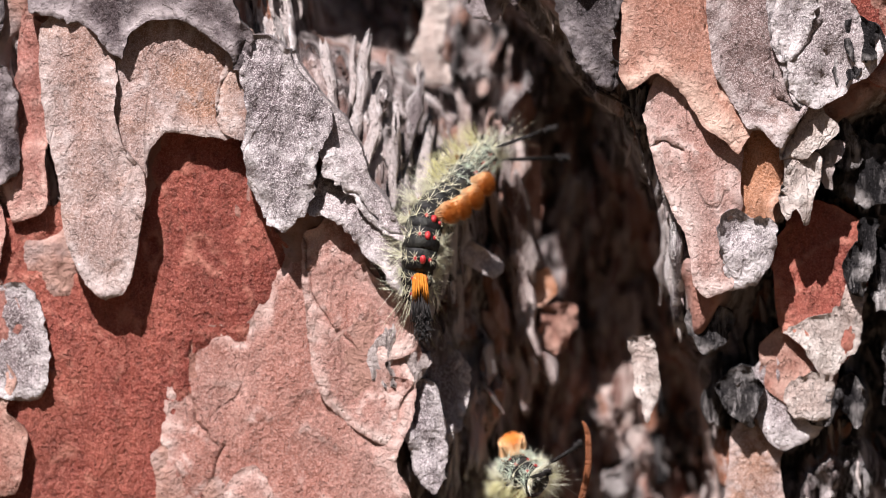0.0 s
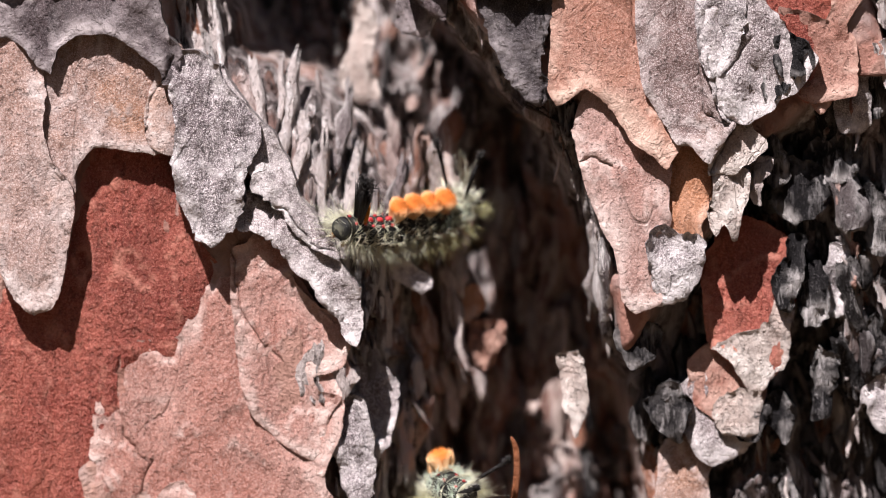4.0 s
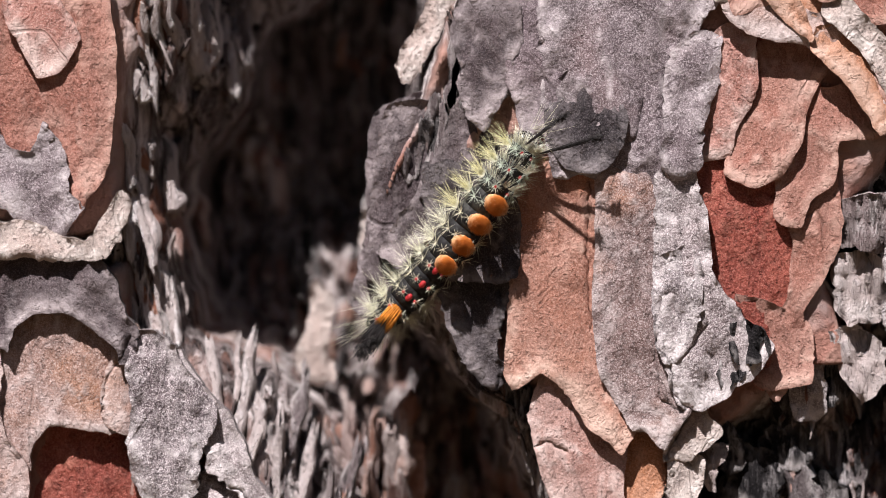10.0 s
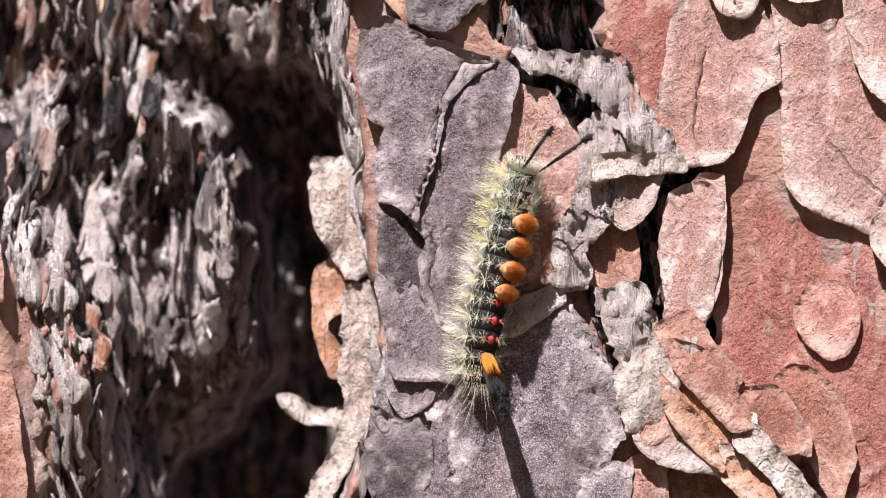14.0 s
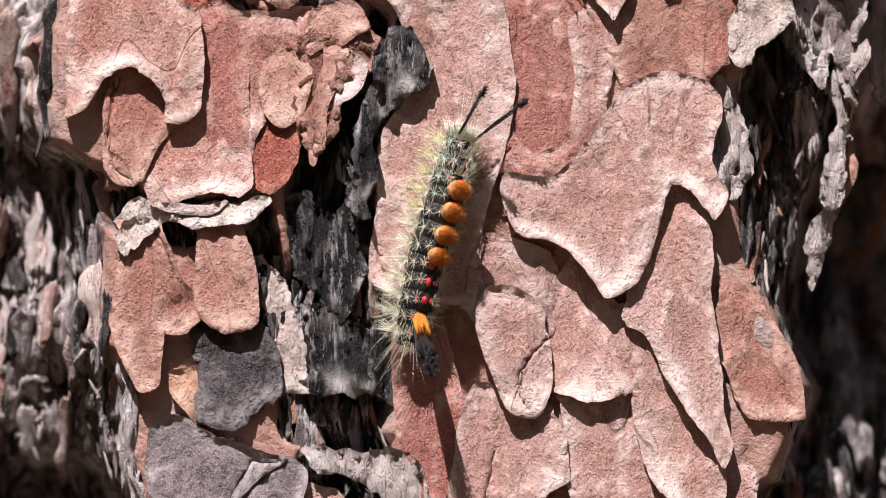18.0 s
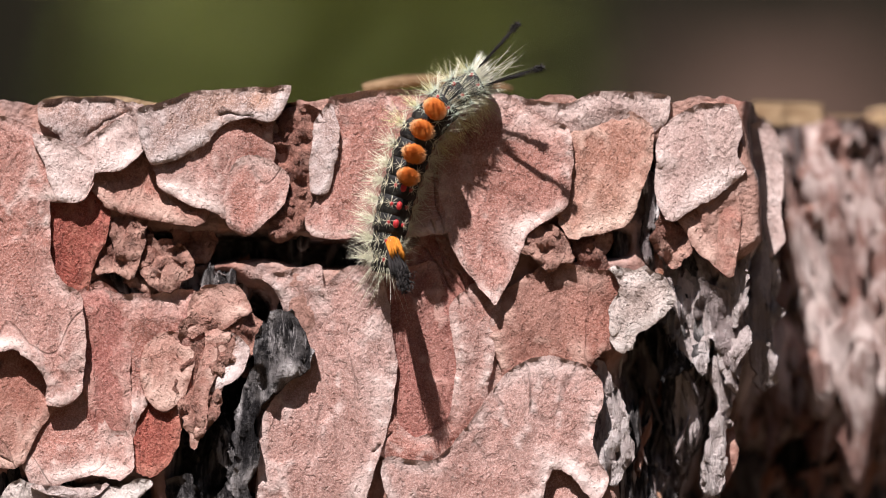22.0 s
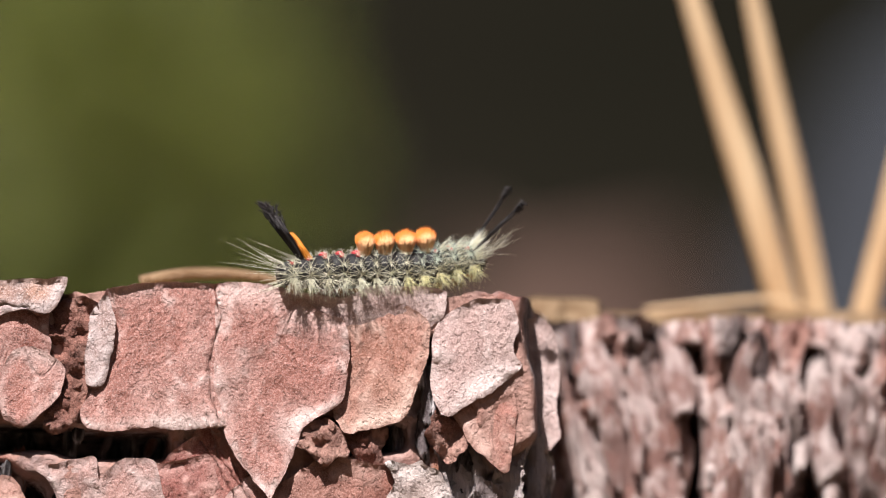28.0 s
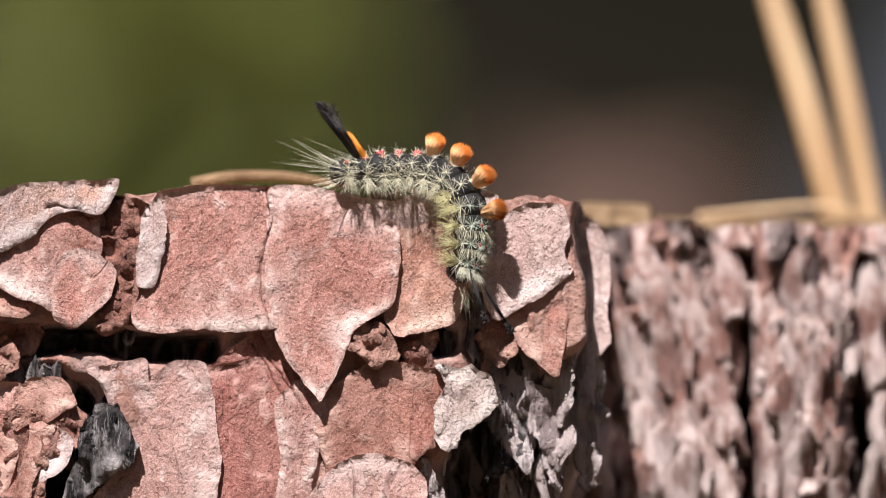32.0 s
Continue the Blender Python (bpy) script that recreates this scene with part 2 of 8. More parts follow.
def bed_material():
    n = Nodes("bark_fissured")
    big = n.ramp(n.noise(80, 5, 0.65, (1, 1, 0.35)), 0.45, 0.56)
    fine = n.ramp(n.noise(420, 4, 0.7, (1, 1, 0.22)), 0.43, 0.58)
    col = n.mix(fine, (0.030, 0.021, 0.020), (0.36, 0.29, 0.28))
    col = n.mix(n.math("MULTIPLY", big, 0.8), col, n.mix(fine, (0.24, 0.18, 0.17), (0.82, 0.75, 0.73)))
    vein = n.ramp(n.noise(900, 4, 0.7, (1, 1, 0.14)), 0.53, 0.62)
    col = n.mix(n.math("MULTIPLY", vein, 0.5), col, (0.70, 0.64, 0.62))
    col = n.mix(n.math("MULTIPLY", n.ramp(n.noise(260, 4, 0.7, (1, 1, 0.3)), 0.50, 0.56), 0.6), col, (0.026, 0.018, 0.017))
    flake = n.mix(n.attribute("tone"), (0.38, 0.18, 0.14), (0.52, 0.32, 0.26))
    flake = n.mix(n.math("MULTIPLY", n.ramp(n.noise(420, 4, 0.7), 0.45, 0.7), 0.6), flake, (0.24, 0.12, 0.09))
    flake = n.mix(n.math("MULTIPLY", n.ramp(n.noise(90, 4, 0.6), 0.5, 0.65), 0.7), flake, (0.40, 0.34, 0.33))
    rust = n.ramp(n.noise(130, 3, 0.6), 0.58, 0.70)
    col = n.mix(n.math("MULTIPLY", rust, 0.6), col, (0.30, 0.11, 0.06))
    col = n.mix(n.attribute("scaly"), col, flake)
    col = n.mix(n.math("MULTIPLY", n.attribute("far"), 0.9), col, n.mix(n.ramp(n.noise(210, 4, 0.65, (1, 1, 0.45)), 0.46, 0.60), n.mix(n.ramp(n.noise(150, 3, 0.6, (1, 1, 0.4)), 0.44, 0.54), (0.06, 0.035, 0.03), (0.40, 0.21, 0.165)), (0.72, 0.58, 0.53)))
    scaly = n.attribute("scaly")
    fibre = n.math("MULTIPLY", n.noise(620, 5, 0.75, (1, 1, 0.16)), n.math("SUBTRACT", 1.0, scaly))
    n.bump(n.math("ADD", fibre, n.math("MULTIPLY", n.math("MULTIPLY", n.noise(900, 5, 0.7), scaly), 0.5)), 1.0, 0.0016)
    return n.done(col, 0.9, 0.2)


def splinter_material(name, lighter):
    n = Nodes(name)
    one = n.island()
    pick = n.math("ADD", one, lighter)
    col = n.mix(n.ramp(pick, 0.30, 0.45), (0.08, 0.06, 0.056), (0.30, 0.24, 0.23))
    col = n.mix(n.ramp(pick, 0.52, 0.66), col, (0.58, 0.50, 0.47))
    col = n.mix(n.ramp(one, 0.95, 0.96), col, (0.42, 0.23, 0.15))
    col = n.mix(n.math("MULTIPLY", n.ramp(n.noise(600, 4, 0.7, (1, 1, 0.25)), 0.45, 0.7), 0.7), col, (0.05, 0.038, 0.036))
    n.bump(n.noise(900, 4, 0.7, (1, 1, 0.2)), 0.9, 0.0006)
    return n.done(col, 0.88, 0.25)


def wood_material():
    n = Nodes("cut_wood")
    rings = n.ramp(n.noise(260, 3, 0.6, (1, 1, 3.0)), 0.35, 0.65)
    col = n.mix(rings, (0.26, 0.16, 0.085), (0.42, 0.29, 0.17))
    col = n.mix(n.ramp(n.noise(60, 4, 0.6), 0.5, 0.7), col, (0.30, 0.19, 0.11))
    n.bump(n.noise(500, 4, 0.7), 0.6, 0.0008)
    return n.done(col, 0.85, 0.25)


M["bed"], M["splinter"], M["wood"] = bed_material(), splinter_material("bark_splinters", 0.0), wood_material()
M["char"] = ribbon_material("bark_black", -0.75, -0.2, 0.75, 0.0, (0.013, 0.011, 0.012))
M["ribbon"], M["char_shade_ribbon"], M["far_ribbon"] = ribbon_material("bark_ribbons", 0.52, 0.02, 2.2), ribbon_material("bark_ribbons_charred_shaded", -0.3, 0.06, 0.8, 0.0, (0.016, 0.013, 0.013)), ribbon_material("bark_ribbons_pale", 0.4, 0.1, 1.0, 0.85)
M["shred"] = ribbon_material("bark_shreds", 0.35, 0.35, 0.9, 0.45)
M["silver"] = ribbon_material("bark_silver", 0.75, -0.2, 1.2, 0.14)
M["char_splinter"] = splinter_material("bark_splinters_charred", -0.22)
M["far_splinter"] = splinter_material("bark_splinters_pale", 0.16)


# ---- helpers for parts ----
def mesh_object(name, verts, faces, material, parent=None, at=(0, 0, 0), label="", smooth=True, attrs=None):
    me = bpy.data.meshes.new(name)
    me.from_pydata(verts, [], faces)
    if smooth:
        me.polygons.foreach_set("use_smooth", [True] * len(me.polygons))
    me.materials.append(material)
    for key, values in (attrs or {}).items():
        me.attributes.new(key, "FLOAT", "POINT").data.foreach_set("value", values)
    ob = new(name, me)
    ob.location = at
    if parent is not None:
        ob.parent = parent
    return tagged(ob, label)


def hashed(ix, iz, seed):
    v = np.sin(ix * 127.1 + iz * 311.7 + seed * 74.7) * 43758.5453
    return v - np.floor(v)


def soft_noise(x, z, seed=0):
    """Smooth value noise from 0 to 1 on arrays."""
    ix, iz = np.floor(x), np.floor(z)
    fx, fz = x - ix, z - iz
    fx, fz = fx * fx * (3 - 2 * fx), fz * fz * (3 - 2 * fz)
    a, b = hashed(ix, iz, seed), hashed(ix + 1, iz, seed)
    c, d = hashed(ix, iz + 1, seed), hashed(ix + 1, iz + 1, seed)
    return (a * (1 - fx) + b * fx) * (1 - fz) + (c * (1 - fx) + d * fx) * fz


def fractal(x, z, seed=0, octaves=4):
    total, size = 0.0, 0.5
    for k in range(octaves):
        total = total + size * soft_noise(x, z, seed + k * 17)
        x, z, size = x * 2.03, z * 2.03, size * 0.5
    return total


def smooth(v):
    v = np.clip(v, 0, 1)
    return v * v * (3 - 2 * v)


# ---- the stump: millimetres in the plan, x to the right, z up, depth away from the front of the bark ----
stump = tagged(new("tree_stump"), "pine stump with thick scaly bark and a cut top", "tree stump")
stump.location = (0, 0.19, 0)
BACK = Vector(stump.location)

RIDGE_LEFT_END = [(140, -62), (154, -62), (170, -63), (184, -68), (193, -78), (211, -79), (223, -79), (229, -79), (250, -81)] + [(268, -95), (285, -150), (400, -150)]
RIDGE_BEGIN = [(137, -22), (153, -24), (162, -26), (182, -31), (186, -37), (198, -47), (199, -46), (207, -46), (209, -48), (219, -42), (225, -40), (239, -37), (242, -38), (244, -37), (265, -38), (271, -39), (285, -41), (289, -45), (309, -44), (313, -50), (325, -48), (345, -44), (350, -44)]
RIDGE_END = [(150, -33), (158, -26), (162, -23), (170, -17), (178, -15), (182, -9), (188, -3), (188, 5), (201, 1), (215, 11), (234, 16), (244, 27), (271, 27), (272, 32), (283, 36), (298, 30), (302, 29), (312, 28), (318, 28), (326, 35), (334, 45), (347, 45)]
SHELF_END = [(174, 14), (246, 24), (264, 28), (282, 33), (297, 35.5), (311, 38.5), (323, 43.5), (335, 45), (348, 45), (349, 46)]
# ragged gullies across the ridge: their line, half width and depth
GULLIES = [
    ([(-14, 325), (-17, 316), (-19, 306), (-18, 297), (-14, 286), (-18, 274), (-10, 270), (-3, 264)], 4.2, 6.5),
    ([(-20, 294), (-20, 284), (-16, 276), (-11, 270), (-6, 264)], 4.5, 6.0),
    ([(-17, 274), (-11, 268), (-4, 262)], 4.0, 5.0),
    ([(-8, 263), (-6, 249), (1, 239), (8, 233), (13, 221), (18, 213)], 4.0, 5.0),
    ([(-16, 259), (-14, 253), (-12, 246), (-9, 233)], 1.0, 4.0),
    ([(-30, 333), (-24, 329), (-17, 328), (-14, 326)], 3.2, 4.0),
    ([(-45, 305), (-36, 303), (-27, 304)], 2.0, 4.0),
    ([(-27, 301), (-25, 294), (-23, 285), (-22, 279)], 2.2, 4.5),
    ([(-109, 148), (-104, 144), (-102, 139)], 5.0, 4.0),
    ([(-104, 192), (-104, 182), (-103, 173)], 2.6, 3.5),
    ([(-99, 207), (-90, 201), (-80, 203)], 2.0, 4.0),
    ([(-47, 196), (-40, 187), (-32, 184), (-39, 185), (-32, 182), (-29, 168)], 3.0, 6.0),
    ([(-41, 238), (-38, 225), (-42, 215), (-47, 202)], 3.0, 5.0),
    ([(-9, 349), (-6, 343), (-10, 338)], 1.6, 3.5),
    ([(34, 342), (36, 334), (40, 327), (38, 317)], 3.4, 6.0),
    ([(34, 323), (35, 315), (36, 304), (36, 295)], 3.0, 9.0),
    ([(-58, 207), (-54, 198), (-52, 191)], 3.5, 34.0),
    ([(67, 346), (67, 332), (68, 314), (48, 309)], 1.8, 60.0),
    ([(82, 346), (81, 332), (83, 314)], 1.4, 56.0),
]
TOP = 350.5


def line(table, z):
    table = sorted(table)
    return np.interp(z, [a for a, _ in table], [b for _, b in table])


def bed_depth(x, z):
    """How far the rough bark under the scales lies behind the front of the bark."""
    x, z = np.asarray(x, float), np.asarray(z, float)
    wob = (fractal(x / 9, z / 14, 5) - 0.47) * 9
    left, begin, end = line(RIDGE_LEFT_END, z), line(RIDGE_BEGIN, z), line(RIDGE_END, z)
    u = (x - left) / np.maximum(begin - left, 6)
    hole = np.interp(z, [182, 208, 222], [26, 29, 38]) + 8 * (fractal(x / 15, z / 30, 9) - 0.5)
    upper = smooth((z - 262) / 20)
    shelf = 4.2 + (11 + 5 * np.exp(-((z - 208) / 12) ** 2)) * smooth(u / 0.4) + (hole - 11) * smooth((u - np.interp(z, [180, 195, 205, 215, 225, 236], [0.30, 0.20, 0.15, 0.30, 0.36, 0.64]) + wob * 0.03) / 0.12)
    shelf = shelf + 9 * smooth((z - 200) / 14) * smooth((242 - z) / 14) * smooth(u / 0.35)
    shelf = shelf * (1 - upper) + (14 + wob) * upper
    away = np.interp(z, [140, 240, 285, 299, 307, 315, 350], [8, 9, 30, 46, 43, 32, 40])
    near = np.interp(z, [140, 300, 322, 350], [8.5, 8.5, 10, 16])
    right = near + (away - near) * smooth((x - line(SHELF_END, z) + wob * 0.4) / np.interp(z, [295, 312], [4, 1.6]))
    base = 0.9 + (shelf - 0.9) * smooth((x - left + 2) / 3) * smooth((begin - x + wob * 0.6) / 7)
    base = base + (right - 0.9) * smooth((x - end + wob * 0.5) / 5)
    base = np.minimum(base, np.where(x < end + 4, 42, 60))
    for path, half, deep in GULLIES:
        near = np.full(x.shape, 99.0)
        for (ax, az), (bx, bz) in zip(path, path[1:]):
            dx, dz = bx - ax, bz - az
            t = np.clip(((x - ax) * dx + (z - az) * dz) / (dx * dx + dz * dz), 0, 1)
            near = np.minimum(near, np.hypot(x - ax - t * dx, z - az - t * dz))
        base = np.maximum(base, 0.9 + deep * smooth((half * 1.25 + wob * 0.3 - near) / (half * 0.8)))
    rough = np.clip((base - 2.2) / 7, 0.0, 1.0)
    wx = x + (fractal(x / 7, z / 10, 71, 3) - 0.44) * 7
    wz = z + (fractal(x / 6, z / 8, 72, 3) - 0.44) * 12
    slabs = fractal(wx / 4.5, wz / 17, 73, 4) * 6.5
    slabs = np.floor(slabs) + smooth((slabs - np.floor(slabs) - 0.8) / 0.2) + 0.35 * (slabs - np.floor(slabs))
    strands = 1 - np.abs(2 * fractal(wx / 1.5, wz / 8, 74, 3) - 0.87)
    lumps = fractal(x / 8, z / 18, 33, 3) - 0.44
    crumbs = fractal(x / 0.9, z / 2.0, 75, 2) - 0.37
    base = base - rough * ((slabs - 3.0) * 2.8 + (strands - 0.6) * 4.2 + lumps * 9 + crumbs * 1.8)
    layers = fractal(x / 11, z / 19, 61, 4) * 9
    step = np.floor(layers) + smooth((layers - np.floor(layers) - 0.86) / 0.14)
    base = base - (1 - rough) * (step - 4.2) * 0.3
    slot = np.exp(-((z - (333.1) - 1.2 * (soft_noise(x / 6, x * 0, 3) - 0.5)) / 1.5) ** 4)
    where = smooth((x - (-31.1)) / 4) * smooth(((4.2) - x) / 2) + smooth((x - (21.5)) / 2) * smooth(((32.2) - x) / 3)
    base = base + slot * where * 11
    far = np.clip(np.abs(x - 0) - 105, 0, None)
    return base + far * far / 40


def build_bed():
    xs, zs = np.concatenate([np.arange(-150, -112, 2.0), np.arange(-112, 98, 0.4), np.arange(98, 131, 2.0)]), np.concatenate([np.arange(0, 130, 10.0), np.arange(130, TOP, 0.42), [TOP]])
    gx, gz = np.meshgrid(xs, zs)
    dep = bed_depth(gx, gz)
    top = gz >= TOP
    gz = np.where(top, gz + (fractal(gx / 3, gx * 0, 8) - 0.5) * 2.0, gz)
    verts = np.stack([gx / 1000, dep / 1000 - BACK.y, gz / 1000], -1).reshape(-1, 3)
    w = len(xs)
    i = (np.arange(len(zs) - 1)[:, None] * w + np.arange(w - 1)).ravel()
    faces = np.stack([i, i + 1, i + w + 1, i + w], -1)
    layers = np.floor(fractal(gx / 11, gz / 19, 61, 4) * 9)
    tone = hashed(layers, layers * 0, 3).ravel()
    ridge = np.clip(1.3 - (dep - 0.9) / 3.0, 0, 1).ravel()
    far = (smooth((gx - line(SHELF_END, gz) - 0.5) / 3) * smooth((gz - 270) / 25)).ravel()
    pocket = smooth((198 - gz) / 10) * smooth((dep - 14) / 6) * smooth((fractal(gx / 6, gz / 9, 91, 3) - 0.36) / 0.12) * (gx < line(RIDGE_BEGIN, gz))
    far = np.maximum(far, pocket.ravel())
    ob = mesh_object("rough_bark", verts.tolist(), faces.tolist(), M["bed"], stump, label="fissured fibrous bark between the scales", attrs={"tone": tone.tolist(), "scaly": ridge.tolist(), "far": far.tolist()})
    return ob


build_bed()


def build_wood():
    """The sawn wood: a drum behind the bark, a little proud of it."""
    xs = np.linspace(-132, 118, 251)
    rim = np.array([float(bed_depth(x, 346.0)) for x in xs])
    rim = np.array([rim[max(0, i - 9):i + 10].max() for i in range(len(rim))]) + 3
    verts, faces = [], []
    rows = 14
    for k in range(rows + 1):
        f = k / rows
        for x, r in zip(xs, rim):
            back = 190 + math.sqrt(max(0.0, 1 - ((x + 7) / 126) ** 2)) * 110
            y = r + (back - r) * f
            crown = float(np.interp(x, [-120, -46, -38, -28, -20, 40, 48, 120], [-1.5, -1.5, 0.3, 0.3, -1.5, -1.5, 1.5, 1.5])) + 1.2 * float(soft_noise(np.array(x / 16), np.array(f * 6), 4)) + 0.5 * float(soft_noise(np.array(x / 3), np.array(f * 30), 6))
            verts.append((x / 1000, y / 1000 - BACK.y, (TOP + crown) / 1000))
    w = len(xs)
    for k in range(rows):
        for i in range(w - 1):
            faces.append((k * w + i, k * w + i + 1, (k + 1) * w + i + 1, (k + 1) * w + i))
    loop = list(range(w)) + [k * w + w - 1 for k in range(1, rows + 1)] + [rows * w + i for i in range(w - 2, -1, -1)] + [k * w for k in range(rows - 1, 0, -1)]
    low = len(verts)
    for v in loop:
        verts.append((verts[v][0], verts[v][1], (TOP - 7) / 1000))
    deep = len(verts)
    for v in loop:
        verts.append((verts[v][0] * 0.97, max(verts[v][1], 0.075 - BACK.y), (TOP - 9) / 1000))
    foot = len(verts)
    for v in loop:
        verts.append((verts[v][0] * 0.97, max(verts[v][1], 0.075 - BACK.y), 0.0))
    for i in range(len(loop)):
        j = (i + 1) % len(loop)
        faces.append((loop[j], loop[i], low + i, low + j))
        faces.append((low + j, low + i, deep + i, deep + j))
        faces.append((deep + j, deep + i, foot + i, foot + j))
    mesh_object("sawn_wood", verts, faces, M["wood"], stump, label="weathered yellow-brown sawn wood", smooth=False)


build_wood()


def curve_through(points, step):
    """A closed outline through a few corners, at even steps: soft bends stay soft, sharp corners stay sharp."""
    p = np.array(points, float)
    n = len(p)
    tangents = []
    for i in range(n):
        u, v = p[i] - p[i - 1], p[(i + 1) % n] - p[i]
        lu, lv = max(1e-6, np.hypot(*u)), max(1e-6, np.hypot(*v))
        u, v = u / lu, v / lv
        bend = float(u @ v)
        way = u + v
        tangents.append(way / max(1e-6, np.hypot(*way)) * min(lu, lv) * np.clip((bend + 0.25) / 1.0, 0.0, 1.0))
    out = []
    for i in range(n):
        b, c = p[i], p[(i + 1) % n]
        k = max(2, int(np.hypot(*(c - b)) / step))
        t = (np.arange(k) / k)[:, None]
        out.append((2 * t**3 - 3 * t**2 + 1) * b + (t**3 - 2 * t**2 + t) * tangents[i] + (-2 * t**3 + 3 * t**2) * c + (t**3 - t**2) * tangents[(i + 1) % n])
    return np.concatenate(out)


def inside(px, pz, ring):
    x0, z0 = ring[:, 0], ring[:, 1]
    x1, z1 = np.roll(x0, -1), np.roll(z0, -1)
    cross = (z0 > pz[:, None]) != (z1 > pz[:, None])
    with np.errstate(divide="ignore", invalid="ignore"):
        at = x0 + (pz[:, None] - z0) / np.where(z1 == z0, 1e-9, z1 - z0) * (x1 - x0)
    return (cross & (px[:, None] < at)).sum(1) % 2 == 1


from mathutils.geometry import delaunay_2d_cdt

# hairline cracks through the scales
CRACKS = [
    [(-81.6, 184.0), (-81.4, 187.0), (-79.1, 190.3), (-78.0, 193.2)],
    [(-85.8, 157.0), (-86.3, 152.4), (-85.2, 147.7), (-83.0, 144.9)],
    [(-84.5, 138.3), (-83.0, 142.9), (-81.8, 144.9)],
    [(-72.0, 169.4), (-71.5, 163.4), (-68.3, 158.0), (-65.3, 155.6)],
    [(-68.8, 176.0), (-65.2, 173.8), (-62.6, 170.4), (-60.0, 169.2)],
    [(-34.7, 197.3), (-34.5, 191.9), (-35.0, 186.3)],
    [(-31.8, 179.1), (-29.2, 179.5), (-26.9, 178.3)],
    [(-15.6, 190.9), (-14.9, 188.9), (-14.4, 185.5), (-12.5, 183.2), (-15.3, 177.6), (-15.7, 172.2)],
    [(-13.0, 189.5), (-10.3, 193.4)],
    [(-17.6, 219.7), (-18.1, 216.4), (-19.1, 214.4)],
    [(-30.3, 271.3), (-31.1, 263.3), (-32.4, 260.0), (-33.8, 257.0)],
    [(-32.2, 256.0), (-31.2, 253.4), (-31.9, 248.7), (-30.3, 244.1)],
    [(6.7, 288.8), (4.7, 286.2), (3.9, 282.8), (4.6, 280.0)],
    [(0.9, 275.6), (-0.2, 271.0), (-0.6, 266.3), (0.1, 263.7)],
    [(7.1, 288.8), (5.1, 286.8), (3.7, 284.2), (4.0, 280.8)],
    [(-38.5, 301.9), (-36.9, 298.6), (-36.6, 296.0)],
    [(-42.6, 319.9), (-43.9, 316.6), (-44.3, 312.6), (-43.4, 309.3), (-41.7, 308.0)],
    [(-43.4, 320.0), (-44.1, 314.7), (-43.8, 310.0)],
    [(1.0, 309.0), (3.0, 311.0)],
    [(-45.6, 338.7), (-42.3, 336.3)],
    [(9.0, 351.4), (9.4, 347.4), (8.7, 343.0)],
    [(8.4, 342.7), (8.4, 338.0), (11.1, 330.7), (13.1, 326.1)],
    [(-16.8, 348.8), (-13.5, 348.6), (-11.9, 347.6)],
    [(-32.3, 346.6), (-29.6, 348.6), (-27.0, 349.6)],
    [(-16.6, 190.0), (-16.0, 184.6), (-13.7, 183.3)],
    [(-24.0, 210.0), (-24.4, 203.3), (-24.2, 192.7)],
    [(-23.9, 274.9), (-27.9, 274.6), (-30.0, 271.0), (-31.4, 264.4), (-33.1, 257.8)],
    [(7.5, 333.0), (9.5, 329.6), (11.5, 325.6)],
    [(8.2, 336.2), (9.5, 330.9), (13.1, 326.2)],
]
CRACK_POINTS = []
for path in CRACKS:
    p = np.array(path, float)
    d = np.concatenate([[0], np.cumsum(np.hypot(*np.diff(p, axis=0).T))])
    s = np.arange(0, d[-1], 0.35)
    line_x, line_z = np.interp(s, d, p[:, 0]), np.interp(s, d, p[:, 1])
    line_x = line_x + (fractal(s / 1.2, s * 0 + p[0, 0], 3, 3) - 0.44) * 0.9
    line_z = line_z + (fractal(s / 1.2, s * 0 + p[0, 1], 4, 3) - 0.44) * 0.9
    CRACK_POINTS.append(np.stack([line_x, line_z], -1))


PLATES = []


def plate(material, front, thick, outline, label):
    """Note one scale of bark; all are built together, so that each knows which of its edges is tucked under another."""
    ring = curve_through(outline, 0.42)
    area = (ring[:, 0] * np.roll(ring[:, 1], -1) - np.roll(ring[:, 0], -1) * ring[:, 1]).sum()
    turn = np.roll(ring, -2, 0) - np.roll(ring, 2, 0)
    turn = np.stack([turn[:, 1], -turn[:, 0]], -1) / np.maximum(np.hypot(turn[:, 0], turn[:, 1]), 1e-6)[:, None]
    PLATES.append((material, front, thick, ring, turn * (1 if area > 0 else -1), label))


def tucked_edges(which):
    """For each point of a scale's outline: 1 where a higher scale lies over it, 0 where it is free."""
    _, front, _, ring, out, _ = PLATES[which]
    probe = ring + out * 0.9
    under = np.zeros(len(ring))
    lo, hi = ring.min(0) - 2, ring.max(0) + 2
    for j, (_, other, _, around, _, _) in enumerate(PLATES):
        if j == which or other < front + 0.04 or (around.max(0) < lo).any() or (around.min(0) > hi).any():
            continue
        under = np.maximum(under, inside(probe[:, 0], probe[:, 1], around).astype(float))
    kernel = np.ones(7) / 7
    return np.convolve(np.concatenate([under[-3:], under, under[:3]]), kernel, "valid")


